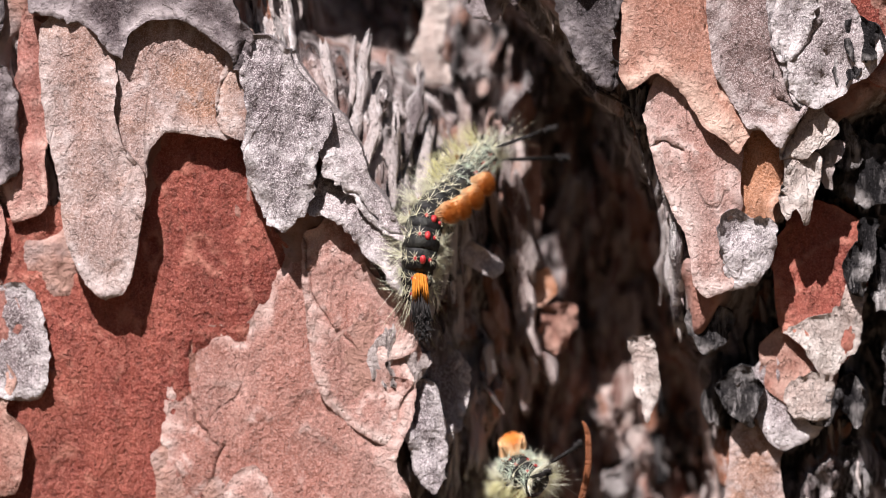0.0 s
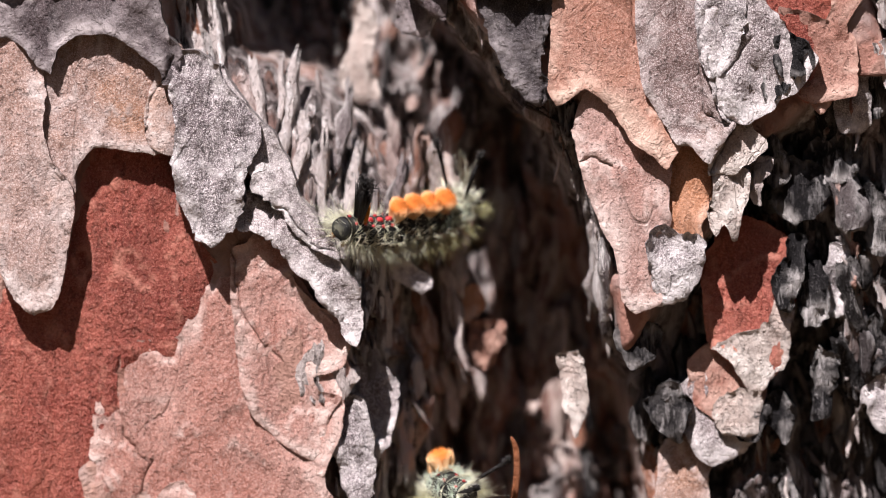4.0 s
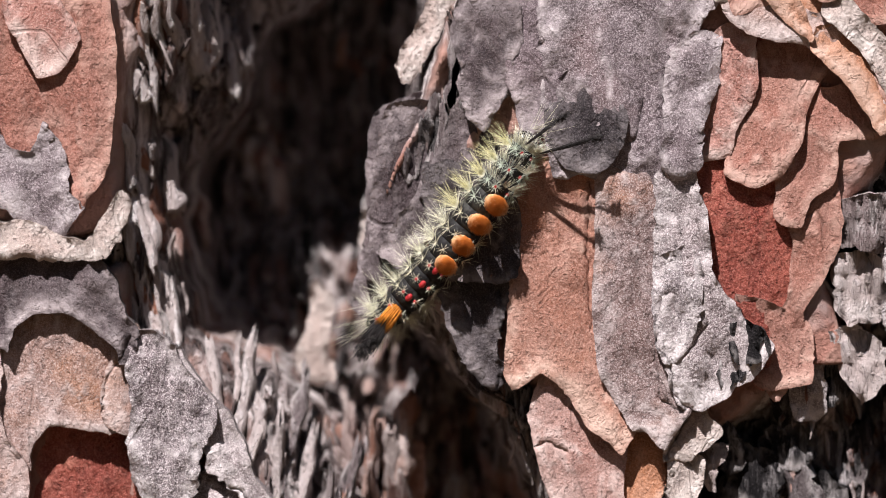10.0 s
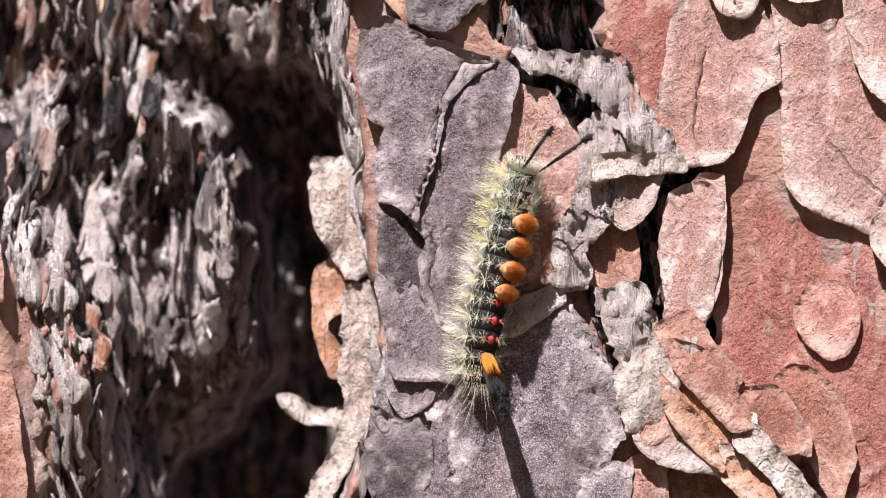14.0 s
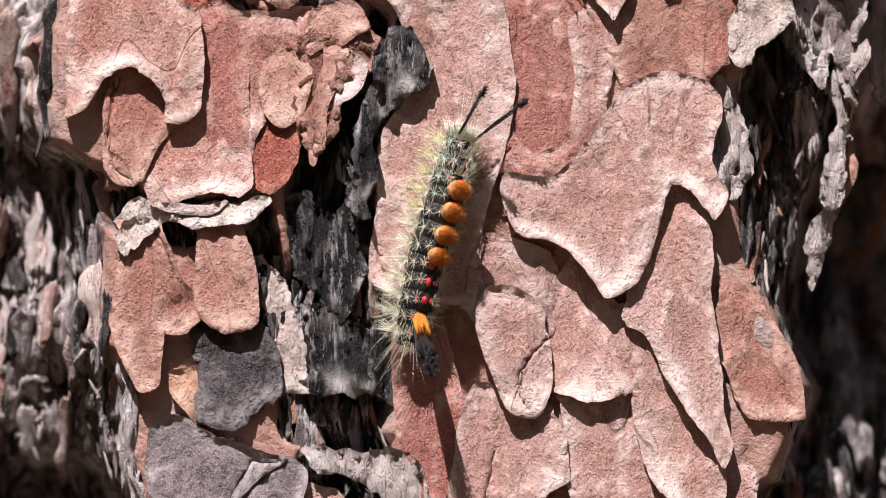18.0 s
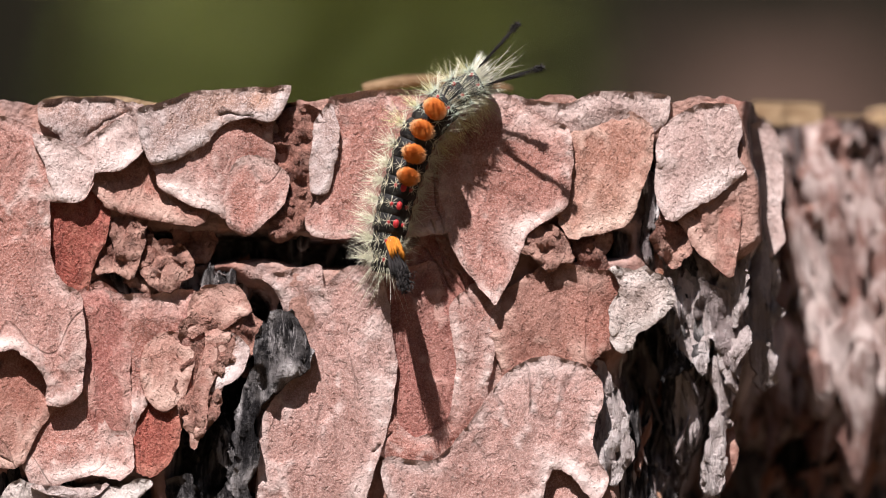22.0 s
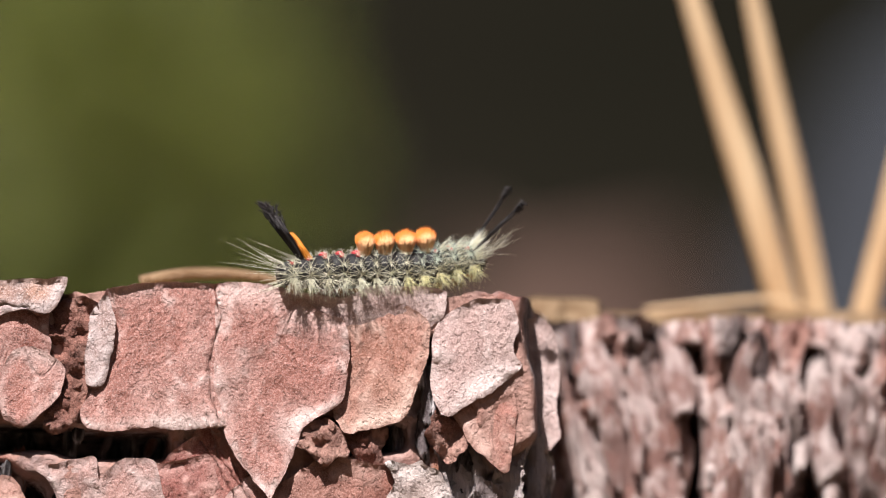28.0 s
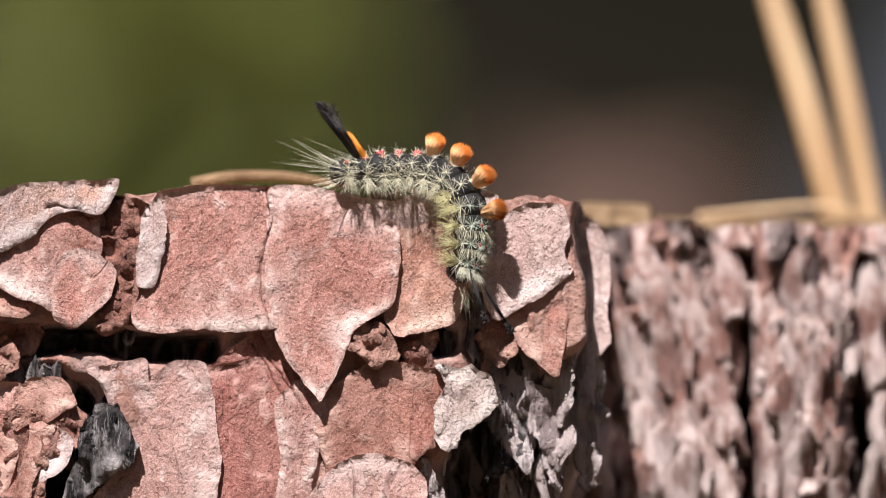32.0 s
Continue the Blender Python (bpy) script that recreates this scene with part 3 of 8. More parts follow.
def build_plate(which):
    """One scale of bark: a ragged sheet with a rounded torn edge, gently domed, its foot sunk in the rough bark."""
    seed = (which + 1) * 13.7
    material, front, thick, ring, out, label = PLATES[which]
    flowing = material in ("pink", "rose", "pink2", "tan", "red", "red2", "gtan", "stan", "amber", "lilac", "orange")
    tuck = tucked_edges(which)
    ring = ring + out * (0.32 + 1.2 * tuck)[:, None]
    rag = 0.28 if flowing else 0.7
    wild = 3.4 if material in ("char", "silver", "crumb") else 0.8 if flowing else 1.3
    ring = ring + wild * np.stack([fractal(ring[:, 0] / 3.5 + seed, ring[:, 1] / 3.5, 1, 4) - 0.47, fractal(ring[:, 0] / 3.5, ring[:, 1] / 3.5 + seed, 2, 4) - 0.47], -1)
    ring = ring + rag * np.stack([fractal(ring[:, 0] / 0.9 + seed, ring[:, 1] / 0.9, 1, 2) - 0.37, fractal(ring[:, 0] / 0.9, ring[:, 1] / 0.9 + seed, 2, 2) - 0.37], -1)
    bite = np.clip(soft_noise(ring[:, 0] / 2.2 + seed, ring[:, 1] / 2.2, 9) - 0.45, 0, 1) * 2
    ring = ring + (0.3 if flowing else 0.7) * bite[:, None] * np.stack([hashed(np.floor(ring[:, 0] / 0.5), np.floor(ring[:, 1] / 0.5), 3) - 0.5, hashed(np.floor(ring[:, 0] / 0.5), np.floor(ring[:, 1] / 0.5), 4) - 0.5], -1)
    lo, hi = ring.min(0), ring.max(0)
    gx, gz = np.meshgrid(np.arange(lo[0], hi[0], 0.62), np.arange(lo[1], hi[1], 0.62))
    gx = gx + (hashed(gx, gz, 1) - 0.5) * 0.3
    gz = gz + (hashed(gx, gz, 2) - 0.5) * 0.3
    px, pz = gx.ravel(), gz.ravel()
    keep = inside(px, pz, ring)
    px, pz = px[keep], pz[keep]
    if len(px):
        gap = np.sqrt(((px[:, None] - ring[:, 0]) ** 2 + (pz[:, None] - ring[:, 1]) ** 2).min(1))
        px, pz, gap = px[gap > 0.28], pz[gap > 0.28], gap[gap > 0.28]
    else:
        gap = px
    gash = [c[inside(c[:, 0], c[:, 1], ring)] for c in CRACK_POINTS]
    gash = [c for c in gash if len(c) > 3]
    bottom = []
    for c in gash:
        way = np.gradient(c, axis=0)
        way = way / np.maximum(np.hypot(way[:, 0], way[:, 1]), 1e-6)[:, None]
        across = np.stack([way[:, 1], -way[:, 0]], -1) * 0.08
        bottom.append(c)
        far = np.sqrt(((px[:, None] - c[:, 0]) ** 2 + (pz[:, None] - c[:, 1]) ** 2).min(1)) > 0.3
        px, pz = px[far], pz[far]
        px, pz = np.concatenate([px, c[:, 0], c[:, 0] + across[:, 0], c[:, 0] - across[:, 0]]), np.concatenate([pz, c[:, 1], c[:, 1] + across[:, 1], c[:, 1] - across[:, 1]])
    n = len(ring)
    coords = [Vector(v) for v in ring.tolist()] + [Vector(v) for v in zip(px.tolist(), pz.tolist())]
    pts, _, tris, _, _, _ = delaunay_2d_cdt(coords, [], [list(range(n))], 1, 1e-5)
    flat = np.array([tuple(v) for v in pts])
    away = np.sqrt(((flat[:, 0, None] - ring[:, 0]) ** 2 + (flat[:, 1, None] - ring[:, 1]) ** 2).min(1))
    mid = flat.mean(0)
    size = max(4.0, float((hi - lo).max()))
    lean_x, lean_z = (random.random() - 0.5) * 0.06, 0.025 + random.random() * 0.05
    height = front + lean_x * (flat[:, 0] - mid[0]) - lean_z * (flat[:, 1] - mid[1]) * min(1.0, 16 / size)
    worn = 5.0 * np.clip(fractal(flat[:, 0] / 6 + seed, flat[:, 1] / 6, 11, 4) - 0.52, 0, 1)
    chip = 0.5 if flowing else 1.0
    height = height - chip * (0.22 * smooth((worn - away) / 0.10) + 0.2 * smooth((worn * 0.4 - away) / 0.10))
    if material in ("dgrey", "char", "pale", "lgrey", "dark", "silver", "grey", "violet", "lilac", "stan", "crumb"):
        fold = fractal(flat[:, 0] / 2.6 + seed, flat[:, 1] / 6.5, 51, 4)
        if material == "crumb":
            fold = fractal(flat[:, 0] / 1.6 + seed, flat[:, 1] / 1.6, 53, 4)
        if material in ("char", "silver"):
            fold = fractal(flat[:, 0] / 1.5 + seed, flat[:, 1] / 9, 52, 4)
        deep = {"char": 1.6, "silver": 1.9, "grey": 0.55, "violet": 0.5, "lilac": 0.45, "stan": 0.45, "crumb": 1.5, "dgrey": 1.1, "dark": 0.6}.get(material, 0.8)
        height = height + (0.5 - np.abs(2 * fold - 0.94) * 2.2) * deep
    curl = (1 - tuck[((flat[:, 0, None] - ring[:, 0]) ** 2 + (flat[:, 1, None] - ring[:, 1]) ** 2).argmin(1)]) * np.clip(soft_noise(flat[:, 0] / 9 + seed, flat[:, 1] / 9, 15) - 0.5, 0, 1) * 1.3
    height = height + curl * np.exp(-away / 1.3)
    skin = fractal(flat[:, 0] / 7 + seed, flat[:, 1] / 12, 41, 3) * 5
    part = skin - np.floor(skin)
    height = height - 0.24 * (np.floor(skin) + smooth((part - 0.92) / 0.08) - 2)
    ply = smooth((part - 0.74) / 0.16) * (part < 0.93)
    height = height + (fractal(flat[:, 0] / 6 + seed, flat[:, 1] / 11, 3, 4) - 0.47) * min(1.1, size * 0.05)
    height = height + (fractal(flat[:, 0] / 1.5 + seed, flat[:, 1] / 2.2, 7, 2) - 0.37) * (0.12 if flowing else 0.22)
    for c in bottom:
        d = np.sqrt(((flat[:, 0, None] - c[:, 0]) ** 2 + (flat[:, 1, None] - c[:, 1]) ** 2).min(1))
        height = height - 0.8 * (d < 0.05)
    nearest = ((flat[:, 0, None] - ring[:, 0]) ** 2 + (flat[:, 1, None] - ring[:, 1]) ** 2).argmin(1)
    pull = ring[nearest] - flat
    sunk = tuck[nearest]
    height = height - 0.75 * sunk * np.exp(-away / 2.4)
    below = smooth((0.25 - pull[:, 1] / np.maximum(away, 0.05)) / 1.0)
    above = smooth((pull[:, 1] / np.maximum(away, 0.05) - 0.2) / 0.8)
    uneven = 0.35 + 1.1 * soft_noise(flat[:, 0] / 6 + seed, flat[:, 1] / 6, 25)
    if size > 5:
        height = height + (1 - sunk) * uneven * (0.34 * below * np.exp(-away / 1.3) - 0.55 * above * np.exp(-away / 1.1))
    # Paler on free lower and upper edges: torn rind plus painted rim light.
    lip = (1 - sunk) * (0.16 + 0.84 * np.maximum(below, 0.4 * above)) * np.exp(-((away / (0.4 + 3.0 * soft_noise(flat[:, 0] / 5 + seed, flat[:, 1] / 5, 4) ** 1.5)) ** 2))
    bloom = (1 - sunk) * (0.1 + 0.9 * below) * np.exp(-away / (1.2 + 5.0 * soft_noise(flat[:, 0] / 8 + seed, flat[:, 1] / 8, 6)))
    # boundary edges of the sheet, in order
    count = {}
    for f in tris:
        for i in range(len(f)):
            e = (f[i], f[(i + 1) % len(f)])
            count[e] = count.get(e, 0) + 1
    rim = [e for e in count if (e[1], e[0]) not in count]
    verts = [(x, -h, z) for (x, z), h in zip(flat.tolist(), height.tolist())]
    side = [0.0] * len(verts)
    lips, blooms, plies = lip.tolist(), bloom.tolist(), ply.tolist()
    faces = [tuple(f) for f in tris]
    mid_of, low_of = {}, {}
    top_of = {}
    for a, _ in rim:
        x, y, z = verts[a]
        top_of[a] = len(verts)
        verts.append((x, y, z))
        side.append(1.0)
        lips.append(0.0)
        r = hashed(np.array(x * 3.1), np.array(z * 2.7), 5)
        out_x, out_z = (x - mid[0]) / size, (z - mid[1]) / size
        s = (float(r) - 0.6) * 0.7
        mid_of[a] = len(verts)
        verts.append((x + out_x * s, y + thick * (0.25 + 0.3 * float(r)), z + out_z * s))
        low_of[a] = len(verts)
        verts.append((x - out_x * 0.4, y + thick + 1.0, z - out_z * 0.4))
        side += [1.0, 1.0]
        lips += [0.0, 0.0]
    for a, b in rim:
        if b in mid_of:
            faces.append((top_of[b], top_of[a], mid_of[a], mid_of[b]))
            faces.append((mid_of[b], mid_of[a], low_of[a], low_of[b]))
    place = Vector((mid[0], -front, mid[1])) / 1000
    verts = [(v[0] / 1000 - place.x, v[1] / 1000 - place.y, v[2] / 1000 - place.z) for v in verts]
    mesh_object("bark_scale", verts, faces, M[material], stump, place - BACK, label, attrs={"lip": lips, "side": side, "bloom": blooms + [0.0] * (len(verts) - len(blooms)), "ply": plies + [0.0] * (len(verts) - len(plies))})


# lower end of the middle ridge, border of the groove, knobbly side bark
plate("dark", 0.1, 3.5, [(-43.3, 212.4), (-33.2, 212.1), (-33.7, 203.3), (-34.0, 199.5), (-34.6, 194.5), (-35.0, 190.7), (-34.7, 186.8), (-35.7, 186.1), (-37.6, 187.6), (-39.4, 190.5), (-40.9, 193.4), (-42.1, 197.8), (-42.9, 203.5)], "purple-black bark plate with a pale rim")
plate("amber", 0.8, 2.4, [(-32.7, 212.2), (-23.4, 212.0), (-23.6, 203.1), (-24.1, 195.5), (-23.6, 190.5), (-23.0, 187.3), (-20.9, 184.1), (-19.5, 181.2), (-20.4, 178.5), (-21.9, 179.7), (-24.4, 181.6), (-26.2, 184.2), (-27.8, 186.6), (-29.9, 188.1), (-32.2, 186.5), (-33.3, 186.1), (-33.9, 187.5), (-33.6, 193.9), (-33.1, 203.3)], "orange-brown bark plate with a pale curved lower lip")
plate("rose", 0.0, 2.4, [(-31.0, 184.9), (-29.7, 186.6), (-27.5, 186.1), (-25.9, 184.1), (-24.1, 181.9), (-21.6, 179.9), (-20.5, 178.6), (-20.8, 175.2), (-21.1, 172.0), (-22.7, 170.1), (-22.6, 166.3), (-22.5, 162.5), (-24.6, 161.2), (-25.8, 162.6), (-26.2, 165.8), (-26.9, 168.9), (-28.4, 172.2), (-29.9, 176.0), (-30.5, 178.5), (-31.2, 182.4)], "pinkish-grey tapering bark plate")
plate("orange", -0.5, 1.5, [(-20.0, 181.1), (-17.5, 181.4), (-15.5, 178.8), (-15.9, 174.4), (-16.6, 171.9), (-17.1, 169.8), (-19.0, 169.7), (-21.3, 171.0), (-21.0, 175.1), (-20.7, 178.6)], "bright orange-brown bark hollow")
plate("dgrey", 0.7, 1.8, [(-22.6, 170.2), (-21.2, 171.5), (-19.6, 170.4), (-16.8, 170.1), (-16.6, 167.5), (-17.2, 165.0), (-19.1, 162.8), (-22.2, 162.0), (-22.5, 165.1), (-22.8, 167.6)], "dark grey bark scale with a white lower edge")
plate("stan", 1.2, 2.6, [(-22.9, 212.0), (-15.8, 211.8), (-16.0, 203.0), (-16.4, 196.7), (-16.6, 191.6), (-15.4, 188.7), (-14.5, 184.9), (-13.1, 183.4), (-15.0, 179.9), (-15.7, 178.8), (-17.5, 180.9), (-19.2, 181.2), (-20.9, 184.1), (-22.9, 187.6), (-23.2, 191.1), (-23.6, 195.6), (-23.1, 203.1)], "silvery tan bark plate")
plate("lgrey", 1.5, 2.6, [(-15.8, 210.5), (-11.7, 211.1), (-10.2, 202.8), (-10.0, 199.1), (-8.3, 196.5), (-6.1, 193.9), (-4.0, 192.0), (-3.0, 190.7), (-4.0, 188.5), (-6.6, 186.0), (-9.2, 184.5), (-11.7, 183.6), (-13.1, 183.5), (-14.4, 184.9), (-15.3, 188.7), (-16.0, 191.0), (-16.1, 196.7)], "silver-grey bark plate with a frayed tip")
plate("dgrey", 1.9, 1.4, [(-16.4, 199.2), (-15.1, 201.7), (-12.2, 202.3), (-11.2, 199.1), (-11.5, 194.7), (-12.5, 191.2), (-14.7, 189.1), (-16.3, 191.0), (-16.6, 195.4)], "rough brown-grey crust on a bark plate")
plate("char", 2.1, 1.5, [(-7.4, 192.4), (-5.8, 193.3), (-4.0, 192.0), (-3.0, 190.7), (-4.0, 189.2), (-6.2, 189.2), (-7.1, 190.5)], "black charred lump on a bark tip")
plate("char", 1.8, 1.5, [(-8.8, 187.4), (-7.2, 188.6), (-5.6, 188.2), (-6.6, 186.2), (-8.5, 184.8)], "black charred lump on a bark tip")
plate("pale", 0.3, 2.0, [(-13.1, 183.1), (-10.8, 182.6), (-8.9, 180.9), (-9.9, 179.4), (-11.8, 178.5), (-12.5, 177.5), (-14.1, 177.7), (-15.5, 177.3), (-14.7, 179.8)], "pale ragged bark fragment")
plate("pale", 0.1, 2.0, [(-13.8, 177.6), (-11.2, 177.2), (-11.3, 175.0), (-12.0, 172.4), (-12.5, 169.6), (-13.6, 172.2), (-14.9, 170.5), (-15.5, 171.8), (-15.1, 175.0)], "pale frayed bark strip")
plate("dgrey", -3.0, 5.0, [(3.7, 184.9), (3.4, 182.8), (2.2, 182.0), (0.8, 182.1), (-0.2, 183.8), (0.4, 185.9), (1.1, 187.2), (2.4, 188.6), (3.3, 186.8)], "rough grey knob of weathered bark")
plate("char", -3.6, 5.0, [(5.4, 171.2), (5.4, 168.7), (3.5, 168.1), (1.7, 168.1), (0.9, 170.2), (0.7, 172.4), (2.2, 173.6), (3.7, 174.6), (5.4, 173.6)], "black charred knotty bark")
plate("char", -4.0, 5.0, [(1.5, 178.2), (1.1, 176.4), (-0.7, 175.5), (-2.2, 176.5), (-3.9, 177.3), (-3.6, 179.3), (-2.3, 180.4), (-0.7, 180.3), (1.3, 180.2)], "black charred knob of bark")
plate("char", -3.5, 5.0, [(-2.4, 175.2), (-2.8, 172.7), (-4.5, 171.2), (-6.5, 171.9), (-7.9, 173.9), (-7.3, 176.4), (-6.4, 178.7), (-4.5, 178.6), (-2.5, 177.8)], "black charred knob of bark")
plate("char", -2.8, 5.0, [(-4.6, 165.1), (-5.4, 162.5), (-6.0, 161.0), (-6.8, 161.4), (-7.7, 163.1), (-7.3, 166.8), (-6.7, 169.7), (-5.8, 169.6), (-5.1, 168.3)], "black charred knob of bark")
plate("char", -3.4, 5.0, [(-2.6, 161.8), (-2.9, 159.7), (-3.5, 158.3), (-4.3, 158.7), (-5.0, 160.5), (-4.8, 163.2), (-4.3, 165.5), (-3.4, 165.8), (-2.5, 164.6)], "black charred knob of bark")
plate("char", -3.8, 5.0, [(-0.4, 152.2), (-1.2, 150.1), (-2.0, 147.9), (-3.4, 148.3), (-4.3, 150.7), (-4.0, 153.6), (-3.2, 155.9), (-2.0, 155.5), (-0.7, 155.0)], "black charred knob of bark")
plate("dgrey", -4.4, 5.0, [(2.0, 164.2), (1.2, 161.8), (0.1, 161.0), (-1.4, 160.2), (-2.5, 162.6), (-1.7, 165.4), (-1.2, 168.3), (0.3, 168.1), (1.2, 166.4)], "rough grey knob of weathered bark")
plate("silver", -4.8, 5.0, [(6.3, 164.1), (6.1, 161.5), (5.1, 160.1), (4.3, 161.7), (3.5, 162.9), (3.9, 165.1), (4.2, 167.4), (5.2, 167.3), (6.3, 166.7)], "white and grey knotty weathered bark")
plate("char", -3.4, 5.0, [(-18.1, 149.1), (-19.1, 146.8), (-20.4, 144.9), (-21.8, 146.4), (-22.5, 148.2), (-22.9, 150.4), (-21.6, 151.6), (-20.4, 152.1), (-19.1, 151.3)], "black charred knob of bark")
plate("char", -2.6, 5.0, [(-21.3, 157.2), (-22.4, 155.8), (-23.8, 155.2), (-25.7, 154.6), (-26.4, 156.5), (-27.0, 158.4), (-25.6, 160.0), (-23.6, 159.7), (-22.1, 158.9)], "black charred knob of bark")
plate("char", -3.6, 5.0, [(6.5, 187.0), (6.2, 184.8), (5.0, 183.8), (3.8, 184.2), (3.0, 186.0), (2.9, 188.4), (4.0, 189.9), (5.1, 190.1), (6.3, 189.3)], "black charred knob of bark")
plate("char", -4.2, 5.0, [(-5.6, 148.4), (-6.1, 147.2), (-7.1, 146.0), (-8.5, 146.7), (-9.4, 147.8), (-9.0, 149.1), (-8.4, 150.2), (-7.0, 150.6), (-6.2, 149.5)], "black charred knob of bark")
plate("char", -5, 5.0, [(4.4, 156.4), (4.0, 153.9), (3.0, 153.4), (2.0, 153.0), (1.5, 155.2), (1.4, 157.9), (2.3, 159.6), (3.2, 160.6), (4.2, 159.2)], "black charred knob of bark")
plate("char", -3.8, 5.0, [(-10.4, 147.9), (-10.7, 146.9), (-11.4, 145.8), (-12.5, 145.8), (-12.8, 147.4), (-12.9, 148.7), (-12.3, 149.8), (-11.3, 149.8), (-10.5, 149.2)], "black charred knob of bark")
plate("dgrey", -5.2, 5.0, [(5.6, 149.4), (5.2, 147.4), (4.2, 146.1), (3.1, 146.9), (2.4, 148.4), (2.2, 150.7), (3.3, 151.7), (4.4, 152.7), (5.5, 151.7)], "rough grey knob of weathered bark")
plate("silver", -1.8, 5.0, [(-8.7, 176.7), (-9.0, 175.4), (-9.8, 174.1), (-10.7, 174.9), (-11.2, 176.0), (-11.3, 177.5), (-10.7, 178.9), (-9.7, 178.6), (-8.9, 178.1)], "white and grey knotty weathered bark")
plate("char", -2.4, 5.0, [(-7.0, 178.5), (-7.1, 177.0), (-7.9, 176.6), (-8.8, 176.5), (-9.0, 178.0), (-9.1, 179.2), (-8.6, 180.4), (-7.8, 180.9), (-7.2, 179.8)], "black charred knob of bark")
plate("dgrey", 2.1, 3.6, [(-78.6, 192.3), (-76.3, 193.3), (-73.7, 191.6), (-72.1, 188.9), (-69.5, 186.2), (-68.5, 183.8), (-68.9, 181.5), (-70.0, 178.8), (-70.4, 176.2), (-71.8, 172.2), (-73.9, 170.3), (-75.5, 171.3), (-77.1, 174.3), (-78.0, 176.4), (-78.3, 179.0), (-77.9, 183.0), (-78.1, 186.3), (-78.8, 189.0)], "rough grey pitted bark flap")
plate("lgrey", 1.8, 3.0, [(-73.3, 191.2), (-70.1, 186.8), (-67.6, 183.8), (-65.6, 180.1), (-64.4, 176.7), (-62.5, 173.7), (-60.9, 171.0), (-59.3, 168.6), (-60.6, 169.2), (-63.5, 171.0), (-65.8, 174.7), (-67.7, 176.1), (-69.1, 176.5), (-68.6, 180.8), (-68.4, 183.8), (-69.8, 186.5), (-72.1, 188.9)], "pale grey diagonal bark strip")
plate("lgrey", 1.4, 3.0, [(-69.1, 176.1), (-66.8, 175.7), (-64.5, 173.0), (-62.6, 170.3), (-59.3, 167.9), (-57.1, 164.5), (-56.9, 161.5), (-57.6, 158.5), (-58.9, 159.2), (-59.5, 161.6), (-61.4, 163.3), (-62.7, 165.3), (-64.6, 168.0), (-66.9, 170.7), (-68.9, 172.1), (-70.4, 172.5), (-70.1, 174.8)], "pale grey diagonal bark strip with a broken tip")
plate("gtan", 1.1, 2.4, [(-78.7, 193.3), (-77.9, 191.6), (-78.0, 186.3), (-77.9, 182.6), (-79.3, 181.6), (-81.1, 182.4), (-81.5, 185.0), (-80.9, 188.3), (-79.7, 191.0)], "narrow grey bark piece")
plate("silver", -0.4, 2.5, [(-62.3, 157.8), (-59.6, 158.4), (-58.1, 154.1), (-59.8, 151.7), (-61.8, 152.5), (-63.1, 154.5)], "white splintered bark edge")
plate("dgrey", -1.2, 3, [(-59.9, 151.0), (-57.8, 151.6), (-56.3, 146.9), (-56.1, 141.6), (-57.5, 138.8), (-59.4, 141.0), (-60.0, 145.7)], "grey splintered bark edge")
plate("pale", -7, 2.5, [(-45.7, 263.3), (-38.3, 263.2), (-38.0, 255.1), (-38.8, 250.5), (-41.5, 249.8), (-43.8, 253.2), (-45.4, 256.6)], "pale pink torn bark beside the groove")
plate("orange", -8, 2.5, [(-45.5, 250.6), (-42.2, 251.7), (-42.6, 247.2), (-44.2, 243.9), (-42.5, 239.2), (-43.8, 238.4), (-45.3, 242.5)], "rust-orange curl of torn bark")
plate("pale", -6.5, 2.5, [(-42.0, 248.5), (-37.8, 249.1), (-37.3, 241.8), (-38.2, 233.1), (-40.3, 231.1), (-42.3, 227.2), (-44.4, 223.2), (-45.9, 221.7), (-46.2, 224.5), (-43.9, 229.8), (-42.4, 233.8), (-42.7, 239.2), (-42.2, 244.5)], "pale torn bark strip beside the groove")
plate("violet", -11, 3.5, [(-49.0, 217.9), (-45.8, 219.8), (-41.8, 220.2), (-40.8, 219.2), (-41.9, 213.9), (-43.3, 209.9), (-44.7, 205.9), (-44.8, 199.2), (-50.6, 199.3), (-49.6, 208.6), (-49.2, 213.3)], "grey-brown corky bark beside the groove")
# Thin dark plate on top: the shadow of a hollow put into its colour.
plate("dark", 1.35, 1.0, [(-28.0, 221.5), (-25.0, 223.7), (-22.3, 223.1), (-20.4, 219.8), (-19.9, 215.8), (-21.3, 212.5), (-24.5, 211.3), (-27.2, 212.6), (-28.5, 216.6)], "black patch on grey bark, painted for a shadowed hollow")
plate("pale", 1.5, 1.2, [(-25.4, 243.8), (-22.4, 246.3), (-19.4, 247.6), (-17.0, 248.0), (-16.3, 246.6), (-18.7, 244.6), (-22.4, 242.6)], "white upturned bark edge")
plate("dark", 1.2, 1.6, [(-41.8, 205.8), (-37.8, 207.9), (-35.1, 209.0), (-33.1, 208.3), (-32.7, 204.0), (-32.9, 199.0), (-42.6, 199.1)], "black-brown bark scale with a pale rim")
